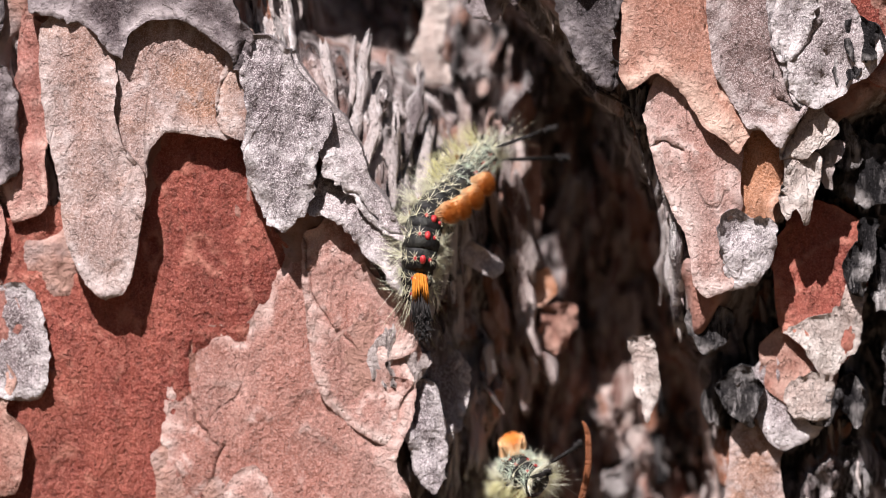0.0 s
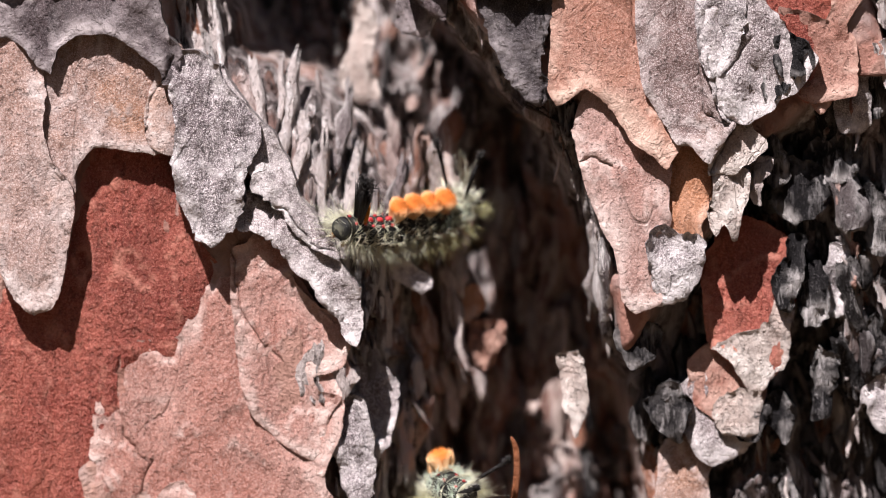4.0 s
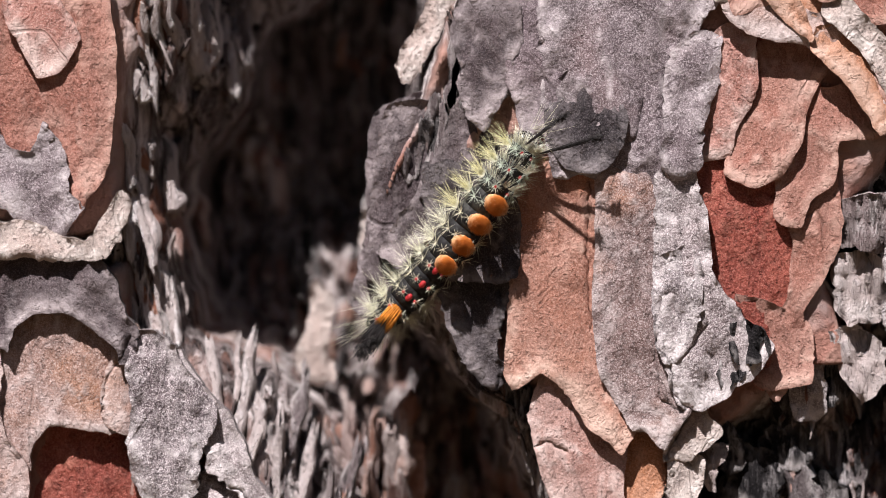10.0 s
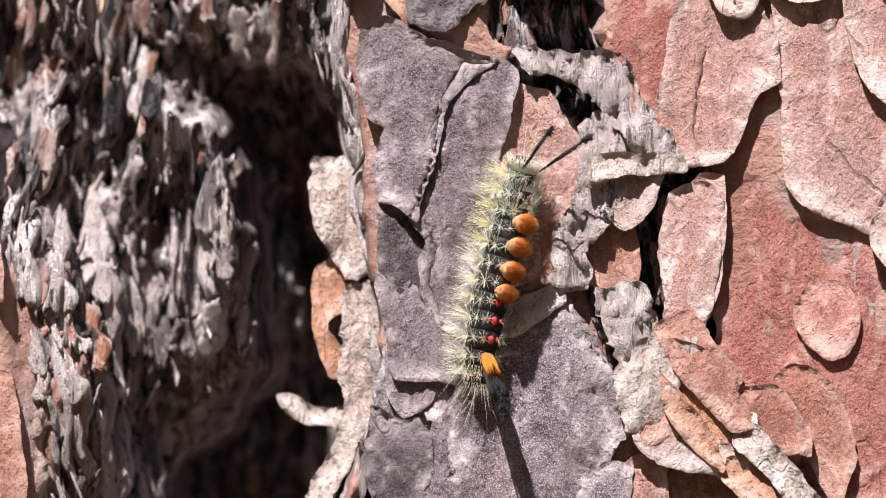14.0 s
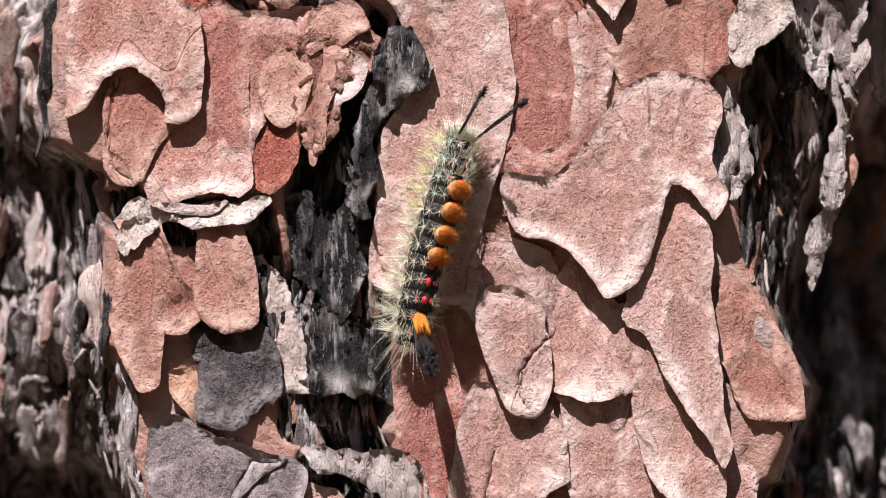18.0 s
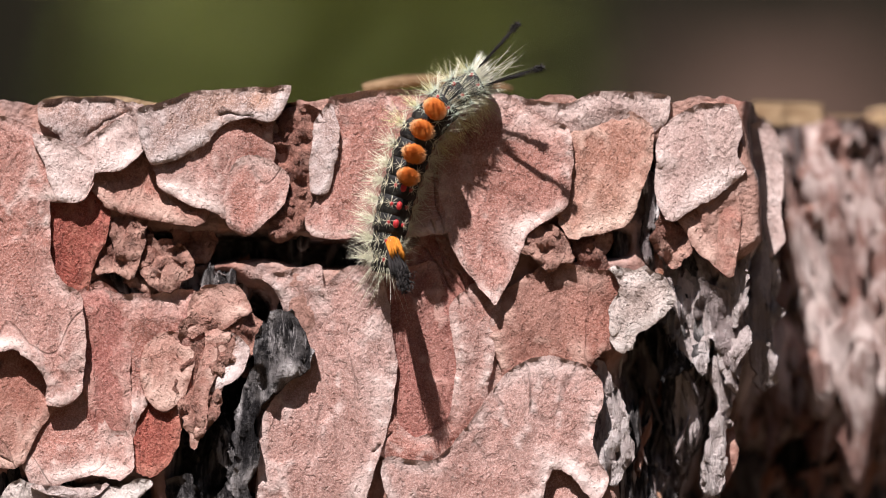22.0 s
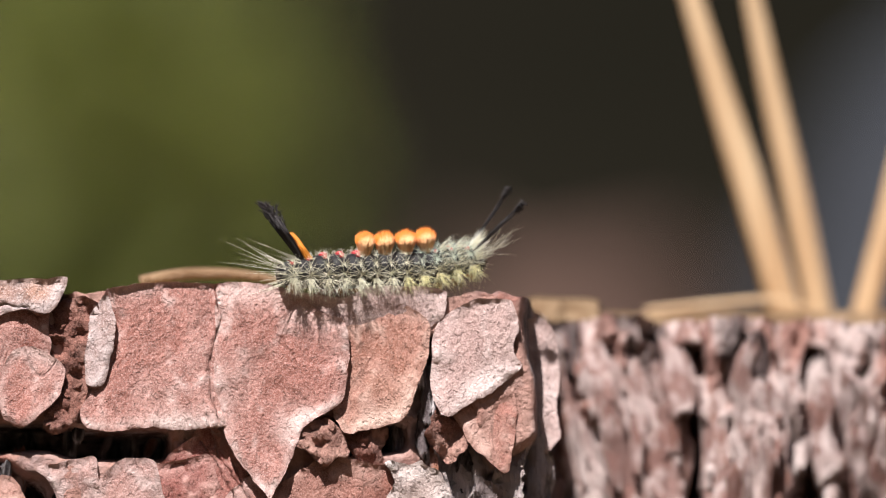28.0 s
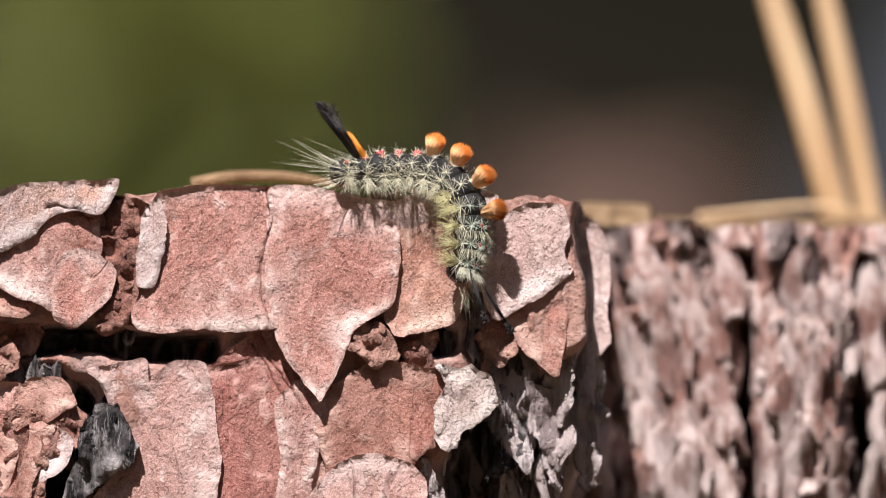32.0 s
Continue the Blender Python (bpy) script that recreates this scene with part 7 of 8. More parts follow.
needle([(-40.2, -3, 136.8), (-39.1, -3, 141.4), (-39.0, -3, 145.4), (-39.6, -3, 147.1)], 0.9, "thin reddish dry stalk caught in the bark", "stalk", "dry_stalk")


# ---- the caterpillars ----
def hair_material(name, base, tip, rough=0.5):
    n = Nodes(name)
    return n.done(n.mix(n.island(), base, tip), rough, 0.5)


def skin_material():
    """Black back, grey-white flanks with pale stripes, fine wrinkles."""
    n = Nodes("caterpillar_skin")
    sep = n.tree.nodes.new("ShaderNodeSeparateXYZ")
    n.put(sep.inputs[0], n.coords)
    flank = n.ramp(sep.outputs[2], 0.0006, -0.0004)
    line = n.ramp(n.noise(900, 3, 0.6), 0.50, 0.60)
    col = n.mix(n.math("MULTIPLY", line, 0.5), (0.010, 0.009, 0.009), (0.06, 0.06, 0.05))
    col = n.mix(n.math("MULTIPLY", flank, 0.75), col, n.mix(line, (0.04, 0.04, 0.034), (0.24, 0.23, 0.17)))
    n.bump(n.noise(1800, 3, 0.6), 0.5, 0.0003)
    return n.done(col, 0.6, 0.25)


def brush_material():
    """Dense tuft: cream at the foot, rusty orange at the tip."""
    n = Nodes("toothbrush_tuft")
    up = n.attribute("along")
    fibre = n.noise(3500, 2, 0.6, (1, 1, 0.15))
    mixed = n.math("ADD", up, n.math("MULTIPLY", fibre, 0.3))
    col = n.mix(n.ramp(mixed, 0.48, 0.86), (0.78, 0.49, 0.26), (0.57, 0.17, 0.028))
    col = n.mix(n.ramp(mixed, 0.98, 1.25), col, (0.46, 0.12, 0.02))
    return n.done(col, 0.7, 0.2)


def plain(name, color, rough, spec):
    n = Nodes(name)
    col = n.mix(n.ramp(n.noise(1500, 3, 0.6), 0.4, 0.6), color, tuple(c * 0.7 for c in color))
    return n.done(col, rough, spec)


M["skin"], M["brush"] = skin_material(), brush_material()
M["hair"] = hair_material("pale_hair", (0.62, 0.59, 0.40), (0.88, 0.86, 0.70))
M["mint"] = hair_material("pale_green_hair", (0.46, 0.54, 0.42), (0.74, 0.80, 0.68))
M["white_hair"] = hair_material("white_hair", (0.74, 0.73, 0.62), (0.88, 0.87, 0.78))
M["yellow_hair"] = hair_material("yellow_hair", (0.62, 0.57, 0.25), (0.80, 0.77, 0.50))
M["black_hair"] = hair_material("black_hair", (0.008, 0.007, 0.007), (0.03, 0.022, 0.02), 0.7)
M["wart"] = plain("red_wart", (0.55, 0.035, 0.04), 0.4, 0.45)
M["head"] = plain("black_head", (0.012, 0.010, 0.010), 0.18, 0.6)
M["leg"] = plain("amber_leg", (0.42, 0.20, 0.06), 0.4, 0.4)
M["ember"] = plain("orange_yellow_tuft", (0.70, 0.25, 0.03), 0.65, 0.25)
hr = random.Random(11)
MM = 0.001


def hairs(name, roots, material, parent, label="", slack=0.10):
    """Tapering three-sided bristles; a root is place, way and length in mm, thickness."""
    verts, faces = [], []
    for p, way, length, thick in roots:
        p, way = Vector(p), Vector(way).normalized()
        u = way.orthogonal().normalized()
        v = way.cross(u)
        droop = Vector((hr.uniform(-1, 1), hr.uniform(-1, 1), -0.4)) * length * slack
        o = len(verts)
        for k, (t, w) in enumerate(((0, 1.0), (0.55, 0.75))):
            c = p + way * length * t + droop * t * t
            for j in range(3):
                a = 2.094 * j
                verts.append(tuple((c + (u * math.cos(a) + v * math.sin(a)) * thick * w) * MM))
        verts.append(tuple((p + way * length + droop) * MM))
        for j in range(3):
            i = (j + 1) % 3
            faces += [(o + j, o + i, o + 3 + i, o + 3 + j), (o + 3 + j, o + 3 + i, o + 6)]
    return mesh_object(name, verts, faces, M[material], parent, label=label)


def lathe(profile, sides, squash=1.0):
    """Rings along local y: pairs of (y, radius) in mm."""
    verts, faces = [], []
    for k, (y, r) in enumerate(profile):
        for i in range(sides):
            a = 2 * math.pi * i / sides
            verts.append((r * math.cos(a) * MM, y * MM, r * math.sin(a) * squash * MM))
        if k:
            o = (k - 1) * sides
            for i in range(sides):
                j = (i + 1) % sides
                faces.append((o + j, o + i, o + sides + i, o + sides + j))
    faces.append(tuple(range(sides)))
    faces.append(tuple(reversed(range(len(verts) - sides, len(verts)))))
    return verts, faces


def burst(x, z, nx, nz, count, low, high, spread, thick=0.023):
    """Bristles that stand round one wart like a star."""
    out = []
    for _ in range(count):
        way = Vector((nx, 0, nz)).normalized() + Vector((hr.gauss(0, spread), hr.gauss(0, spread), hr.gauss(0, spread)))
        out.append(((x + hr.uniform(-0.2, 0.2), hr.uniform(-0.35, 0.35), z), way, hr.uniform(low, high), thick))
    return out


def rosette(x, y, z, nx, nz, count, low, high, thick=0.03, flat=0.55):
    """Stiff bristles that ray out from one wart over a half sphere."""
    axis = Vector((nx, 0, nz)).normalized()
    side = Vector((0, 1, 0))
    other = axis.cross(side)
    out = []
    for i in range(count):
        a = 2.39996 * i + hr.uniform(-0.2, 0.2)
        rise = flat * hr.uniform(0.25, 1.7)
        way = (side * math.cos(a) + other * math.sin(a)) + axis * rise
        out.append(((x, y, z), way, hr.uniform(low, high), thick))
    return out


def tuft(parent, y, height, width, label, material="brush"):
    """A dense flat-topped brush of hair that swells upward."""
    verts, faces, along = [], [], []
    n, levels = 14, ((0.0, 0.44), (0.3, 0.62), (0.55, 0.80), (0.72, 0.92), (0.82, 0.90), (0.88, 0.68), (0.91, 0.40), (0.92, 0.1))
    for k, (t, w) in enumerate(levels):
        for i in range(n):
            a = 2 * math.pi * i / n
            r = width * 0.5 * w * (1 + hr.uniform(-0.06, 0.06))
            verts.append((r * 1.06 * math.cos(a) * MM, (y + r * 0.84 * math.sin(a)) * MM, (1.4 + height * t * (1 + hr.uniform(-0.03, 0.03))) * MM))
            along.append(min(1.0, t) + 0.06 - 0.46 * abs(math.cos(a)) * w)
        if k:
            o = (k - 1) * n
            for i in range(n):
                faces.append((o + i, o + (i + 1) % n, o + n + (i + 1) % n, o + n + i))
    faces.append(tuple(range((len(levels) - 1) * n, len(levels) * n)))
    o = len(verts)
    for _ in range(760):
        a, q = hr.uniform(0, 6.283), math.sqrt(hr.random())
        top = Vector((q * width * 0.58 * math.cos(a), q * width * 0.45 * math.sin(a) + y, 1.4 + height * (1.12 - 0.24 * q * q) * hr.uniform(0.86, 1.08)))
        foot = Vector((top.x * 0.42, (top.y - y) * 0.36 + y, 1.4 + height * 0.05))
        s = len(verts)
        for c, t, w in ((foot, 0.1, 0.05), (foot.lerp(top, 0.66), 0.66, 0.055)):
            for j in range(3):
                verts.append(((c.x + w * math.cos(2.094 * j)) * MM, (c.y + w * math.sin(2.094 * j)) * MM, c.z * MM))
                along.append(t - 0.5 * abs(math.cos(a)) * q)
        verts.append((top.x * MM, top.y * MM, top.z * MM))
        along.append(1.08 - 0.64 * abs(math.cos(a)) * q)
        for j in range(3):
            i = (j + 1) % 3
            faces += [(s + j, s + i, s + 3 + i, s + 3 + j), (s + 3 + j, s + 3 + i, s + 6)]
    mesh_object("brush_tuft", verts, faces, M[material], parent, label=label, attrs={"along": along})


SEGMENTS = 12


def caterpillar(label):
    """Head and twelve rings from front to back, each with its own bristles; +y is forward, +z the back."""
    body = tagged(new("caterpillar"), label, "caterpillar")
    parts = []
    verts, faces = lathe(((-1.5, 1.1), (-1.1, 1.6), (-0.4, 1.9), (0.3, 1.8), (0.95, 1.35), (1.4, 0.5)), 16)
    verts = [(x * 0.85, y * 0.85 - 1.1 * MM, z * 0.85 - 0.7 * MM) for x, y, z in verts]
    head = mesh_object("head", verts, faces, M["head"], body, label="glossy black head")
    hairs("face_hair", burst(0, 0.9, 0, 0.4, 10, 2.0, 3.5, 0.5) + [((hr.uniform(-1, 1), 0.6, hr.uniform(-0.2, 1)), (hr.gauss(0, 0.4), 1, hr.gauss(0.4, 0.3)), hr.uniform(3, 5.5), 0.025) for _ in range(14)], "hair", head)
    parts.append(head)
    for k in range(SEGMENTS):
        r = (1.75, 2.05, 2.2, 2.25, 2.3, 2.3, 2.3, 2.25, 2.2, 2.15, 1.95, 1.5)[k]
        verts, faces = lathe(((-1.5, r * 0.80), (-1.0, r * 0.95), (-0.3, r), (0.4, r * 0.98), (1.0, r * 0.90), (1.5, r * 0.72)), 18, 0.95)
        ring = mesh_object("segment", verts, faces, M["skin"], body)
        pale, mint = [], []
        for s in (-1, 1):
            crest = mint if k < 4 else pale
            crest += rosette(s * r * 0.46, 0.1, r * 0.88, s * 0.45, 0.9, 8 if 3 <= k <= 6 else 26 if k < 3 else 14, 0.8, 1.5 if k < 3 else 1.25)
            crest += rosette(s * r * 0.84, 0.0, r * 0.50, s * 0.9, 0.5, 28 if k < 3 else 13, 1.0, 1.9)
            pale += rosette(s * r * 0.98, 0.0, r * 0.02, s * 1.0, -0.05, 18, 1.6, 2.8)
        yellow = []
        for s in (-1, 1):
            yellow += burst(s * r * 0.95, -r * 0.25, s, -0.55, 46, 1.8, 3.9, 0.34)
            yellow += burst(s * r * 0.75, -r * 0.65, s * 0.8, -0.7, 24, 1.4, 2.8, 0.35)
        if k >= 10:
            for _ in range(60):
                a = hr.uniform(0, 6.283)
                pale.append(((r * 0.8 * math.cos(a), -0.6, r * 0.8 * math.sin(a)), (math.cos(a) * 0.6, -1.0, math.sin(a) * 0.4 + 0.1), hr.uniform(2.0, 4.5 if hr.random() < 0.85 else 8), 0.022))
        if k == 11:
            for _ in range(7):
                pale.append(((hr.uniform(-0.8, 0.8), -0.8, hr.uniform(0.2, 1.2)), (hr.gauss(0, 0.35), -1.0, hr.uniform(0.1, 0.8)), hr.uniform(6, 10), 0.022))
        if k <= 2:
            for _ in range((240, 110, 90)[k]):
                a = hr.uniform(0, 3.14)
                pale.append(((r * 0.8 * math.cos(a), 0.3, r * 0.8 * math.sin(a)), (math.cos(a) * 0.8, 0.9 if k else 1.1, math.sin(a) * 0.6 + (0 if k else 0.15)), hr.uniform(1.5, 3.3), 0.02))
        if k == 0:
            ruff = []
            for _ in range(170):
                a = hr.gauss(1.57, 0.8)
                ruff.append(((r * 0.85 * math.cos(a), 0.5, r * 0.85 * math.sin(a)), (math.cos(a) * 0.7 + hr.gauss(0, 0.2), 1.0, 0.4 + hr.gauss(0, 0.35)), hr.uniform(1.3, 3.0), 0.024))
            hairs("ruff", ruff, "white_hair", ring, "creamy white ruff of stiff hair", 0.03)
        hairs("bristle_tuft", pale, "hair", ring, "pale greenish-white bristles", 0.05)
        if mint:
            hairs("bristle_rosette", mint, "mint", ring, "pale green star-shaped bristles", 0.04)
        hairs("side_fringe", yellow, "yellow_hair" if k < 5 else "hair", ring, "yellowish fringe of side hair")
        if 3 <= k <= 6:
            tuft(ring, (1.0, 0.45, -0.25, -0.8)[k - 3], 3.0, (3.0, 3.0, 2.95, 2.8)[k - 3], "orange brush tuft with a cream base")
        elif k > 6 or k < 3:
            for s in (-1, 1):
                verts, faces = lathe(((-0.25, 0.10), (-0.12, 0.22), (0.12, 0.22), (0.25, 0.10)), 8)
                wart = mesh_object("wart", verts, faces, M["wart"], ring, (s * r * 0.42 * MM, 0, r * 0.86 * MM))
            if 7 <= k <= 9:
                verts, faces = lathe(((-0.5, 0.15), (-0.25, 0.36), (0.25, 0.36), (0.5, 0.15)), 8)
                mesh_object("wart", verts, faces, M["wart"], ring, (0, 0, r * 0.92 * MM))
        if k == 10:
            roots = []
            for _ in range(260):
                q, a = math.sqrt(hr.random()), hr.uniform(0, 6.283)
                base = Vector((q * 0.62 * math.cos(a), -0.5 + q * 0.55 * math.sin(a), r * 0.8))
                roots.append((base, (base.x * 0.2 + hr.gauss(0, 0.03), -0.70 + hr.gauss(0, 0.04), 1.0), hr.uniform(5.0, 8.2), 0.085))
            for _ in range(240):
                tip = Vector((0, -0.4, r * 0.8)) + Vector((0, -0.70, 1.0)).normalized() * hr.uniform(5.2, 8.2) + Vector((hr.gauss(0, 0.42), hr.gauss(0, 0.42), 0))
                roots.append((tip, (hr.gauss(0, 0.75), -0.70 + hr.gauss(0, 0.75), 1.0), hr.uniform(0.5, 1.15), 0.075))
            hairs("tail_pencil", roots, "black_hair", ring, "tall black tail tuft", 0.03)
            roots = []
            for _ in range(240):
                q, a = 0.6 + 0.4 * hr.random(), hr.uniform(0, 6.283)
                base = Vector((q * 0.8 * math.cos(a), 0.15 + q * 0.7 * math.sin(a), r * 0.75))
                roots.append((base, (base.x * 0.10, -0.66 - 0.06 * math.sin(a), 1.0), hr.uniform(2.6, 4.6) * (1.0 if math.sin(a) > 0 else 0.7), 0.10))
            hairs("orange_patch", roots, "ember", ring, "orange-yellow tuft before the tail pencil", 0.02)
        if k == 0:
            for s in (-1, 1):
                roots = []
                out_way, ahead_way, rise = (0.12, 1.0, 0.92) if s < 0 else (0.5, 1.0, 0.80)
                way = Vector((s * out_way, ahead_way, rise)).normalized()
                foot = Vector((s * 0.95, 0.4, 0.9))
                for _ in range(60):
                    base = foot + Vector((hr.uniform(-0.09, 0.09), 0, hr.uniform(-0.09, 0.09)))
                    roots.append((base, way + Vector((hr.gauss(0, 0.018), hr.gauss(0, 0.018), hr.gauss(0, 0.018))), hr.choice((4.5, 6, 7.5, 8.4, 8.8)), 0.05))
                for _ in range(90):
                    roots.append((foot + way * hr.uniform(0.8, 7.2), way + Vector((hr.gauss(0, 0.4), hr.gauss(0, 0.4), hr.gauss(0, 0.4))), hr.uniform(0.3, 0.7), 0.04))
                for _ in range(110):
                    roots.append((foot + way * hr.uniform(7.4, 8.7), way * 0.7 + Vector((hr.gauss(0, 0.6), hr.gauss(0, 0.6), hr.gauss(0, 0.6))), hr.uniform(0.4, 0.85), 0.08))
                hairs("hair_pencil", roots, "black_hair", ring, "long black hair pencil beside the head", 0.04)
        legs = k in (0, 1, 2, 5, 6, 7, 8, 11)
        if legs:
            for s in (-1, 1):
                verts, faces = lathe(((-0.35, 0.25), (0.0, 0.42), (0.35, 0.25)), 8, 2.3)
                mesh_object("leg", verts, faces, M["leg"], ring, (s * 0.85 * MM, 0, -r * 0.85 * MM))
        parts.append(ring)
    return body, parts


def spine_poses(points, dorsal_head, dorsal_tail):
    """Where the head and the rings stand along a bent line from head to tail (mm)."""
    p = [Vector(q) for q in points]
    fine = []
    for i in range(len(p) - 1):
        a, b, c, d = p[max(i - 1, 0)], p[i], p[i + 1], p[min(i + 2, len(p) - 1)]
        for k in range(12):
            f = k / 12
            fine.append(0.5 * (2 * b + (c - a) * f + (2 * a - 5 * b + 4 * c - d) * f * f + (3 * b - a - 3 * c + d) * f**3))
    fine.append(p[-1])
    run = [0.0]
    for a, b in zip(fine, fine[1:]):
        run.append(run[-1] + (b - a).length)
    def at(s):
        s = max(0.0, min(run[-1], s))
        i = max(0, min(len(run) - 2, int(np.searchsorted(run, s)) - 1))
        return fine[i].lerp(fine[i + 1], (s - run[i]) / max(1e-6, run[i + 1] - run[i]))
    out = []
    n0, n1 = Vector(dorsal_head).normalized(), Vector(dorsal_tail).normalized()
    for k in range(SEGMENTS + 1):
        f = k / SEGMENTS
        s = run[-1] * f
        ahead = (at(s - 1.2) - at(s + 1.2)).normalized()
        up = n0.lerp(n1, f)
        up = (up - ahead * up.dot(ahead)).normalized()
        right = ahead.cross(up)
        m = Matrix((right, ahead, up)).transposed().to_4x4()
        out.append(Matrix.Translation(at(s) * MM) @ m)
    return out


walker, walker_parts = caterpillar("hairy black caterpillar with four orange brush tufts on bark")
rester, rester_parts = caterpillar("hairy pale caterpillar with orange tufts resting in a fissure")
REST = spine_poses([(-44.5, -1, 139.7), (-46.2, -0, 140.3), (-47.5, 3, 140.7), (-47.8, 9, 138.7), (-47.6, 14, 136.0)], (0, -0.5, 1), (0, -1, 0))
rester.location = REST[6].translation
for ob, m in zip(rester_parts, REST):
    ob.matrix_basis = Matrix.Translation(-REST[6].translation) @ m

CRAWL = []


def crawl(t, points, dorsal_head, dorsal_tail):
    """The crawling body at a time: points from head to tail in mm, and which way its back faces."""
    CRAWL.append((t, spine_poses(points, dorsal_head, dorsal_tail)))


crawl(0, [(-49.3, 9, 179.3), (-51.6, 8, 177.3), (-54.6, 4, 173.6), (-57.3, 0, 171.3), (-58.1, -2.6, 167.8), (-58.9, -2, 162.8)], (0.5, -0.7, -0.5), (0.2, -1, 0.1))
crawl(0.5, [(-48.9, 12, 169.9), (-50.8, 10, 170.2), (-53.6, 6, 170.8), (-56.1, 1, 171.9), (-57.2, -2, 169.5), (-58.6, -2.5, 164.9)], (0.2, -1, -0.1), (0.2, -1, 0.1))
crawl(1, [(-51.7, 17.0, 174.4), (-52.6, 14.0, 173.4), (-53.8, 10.0, 172.5), (-55.3, 5.5, 171.3), (-56.4, 1.0, 169.9), (-57.2, -2.5, 168.8)], (0.7, -0.5, 0.5), (0.2, -0.8, 0.6))
crawl(1.5, [(-49.0, 14, 173.7), (-50.5, 12, 173.9), (-52.5, 10, 173.7), (-54.7, 6.5, 172.7), (-56.6, 2, 171.0), (-57.3, -2.2, 168.3)], (0.3, -0.8, -0.3), (0.9, -0.4, 0.2))
crawl(2, [(-47.5, 13, 171.3), (-49.7, 11, 172.0), (-52.3, 8, 172.4), (-54.5, 5, 171.7), (-56.2, 1, 170.0), (-56.8, -2.4, 167.6)], (0.1, -1, -0.1), (0.9, -0.3, 0.2))
crawl(2.5, [(-44.5, 12, 169.9), (-48.4, 10, 170.1), (-52.0, 7, 171.0), (-54.9, 4, 171.7), (-57.0, 0, 171.0), (-57.7, -2, 168.1)], (0, -1, 0.3), (0.9, -0.4, 0.2))
crawl(4.5, [(-45.1, 13, 180.4), (-45.2, 13, 176.3), (-47.8, 11, 172.7), (-52.9, 6, 170.9), (-56.2, 2, 171.3), (-58.7, -1, 172.3)], (-0.5, -0.7, 0.4), (0, -0.6, 0.8))
crawl(5, [(-45.6, 12, 184.2), (-45.1, 14, 180.7), (-43.6, 16, 176.5), (-44.6, 16, 171.8), (-48.7, 12, 169.5), (-53.4, 6, 170.0), (-57.1, 2, 171.1)], (-0.9, -0.4, 0.1), (0, -0.4, 1))
crawl(5.5, [(-46.0, 12, 184.5), (-44.8, 13, 180.3), (-43.1, 14, 175.9), (-43.5, 14, 171.1), (-44.5, 13, 167.2), (-45.7, 12, 162.9)], (-1, -0.5, 0), (-0.7, -0.7, 0))
crawl(5.75, [(-46.5, 9, 184.3), (-45.9, 11, 181.5), (-44.5, 14, 177.5), (-44.4, 15, 172.7), (-45.2, 15, 168.0), (-46.1, 14, 164.1)], (-1, -0.3, 0.1), (-0.8, -0.6, 0))
crawl(6, [(-47.0, 6, 184.4), (-46.7, 9, 182.6), (-45.9, 16, 179.3), (-45.5, 20, 174.4), (-45.9, 22, 169.6), (-46.5, 22, 165.6)], (-1, 0, 0.1), (-0.8, -0.6, 0))
crawl(6.5, [(-47.2, 3, 186.7), (-47.4, 7, 185.1), (-47.8, 14, 181.5), (-47.2, 19, 176.9), (-46.6, 21, 172.8), (-46.2, 21, 169.4)], (-1, -0.1, -0.1), (-0.8, -0.6, -0.1))
crawl(7, [(-46.4, 1.5, 187.3), (-46.9, 6, 185.9), (-47.5, 13, 183.0), (-46.9, 18, 179.1), (-45.8, 21, 175.9), (-44.5, 21, 173.8)], (-1, -0.2, -0.2), (-0.9, -0.5, -0.2))
crawl(7.5, [(-48.3, 2, 195.2), (-47.4, 3, 191.6), (-46.4, 9, 187.4), (-45.7, 14, 183.5), (-44.9, 17, 180.0), (-44.6, 18, 177.0)], (-1, -0.4, 0), (-0.9, -0.5, -0.2))
crawl(8, [(-49.0, 1, 201.4), (-48.4, 2, 196.6), (-48.0, 4, 191.9), (-47.3, 7, 187.4), (-46.6, 9, 183.9), (-46.5, 10, 180.8)], (-1, -0.5, 0), (-0.9, -0.6, -0.1))
crawl(8.5, [(-44.3, 0, 203.9), (-45.8, 1, 199.8), (-46.9, 2, 195.8), (-47.5, 4, 191.7), (-47.8, 5, 188.0), (-48.2, 6, 184.2)], (-1, -0.5, 0), (-1, -0.5, 0))
crawl(9, [(-39.0, -1.5, 206.7), (-42.7, -0.0, 203.7), (-45.8, 1.0, 199.7), (-46.9, 2.0, 195.0), (-47.3, 3.0, 190.2), (-48.1, 4.0, 187.2)], (-1, -0.6, 0), (-1, -0.6, 0))
crawl(9.5, [(-36.9, -2.5, 209.3), (-39.9, -2.0, 206.3), (-43.3, -1.0, 202.7), (-46.4, -0.0, 198.3), (-48.8, 1.0, 194.3), (-51.9, 2.0, 189.9)], (-0.5, -1, 0), (-1, -0.6, 0))
crawl(10, [(-30.5, -3, 215.8), (-33.6, -3, 211.5), (-37.1, -2.5, 207.2), (-40.6, -1.5, 202.6), (-44.5, 0, 198.2), (-48.7, 1, 194.0)], (0.45, -1, -0.4), (0.1, -1, 0))
crawl(10.5, [(-33.1, -3.5, 221.9), (-34.5, -3.0, 216.3), (-35.9, -3.0, 211.3), (-37.7, -2.5, 206.4), (-40.1, -2.0, 201.1), (-42.8, -1.5, 197.1)], (0.65, -1, -0.1), (0.65, -1, -0.1))
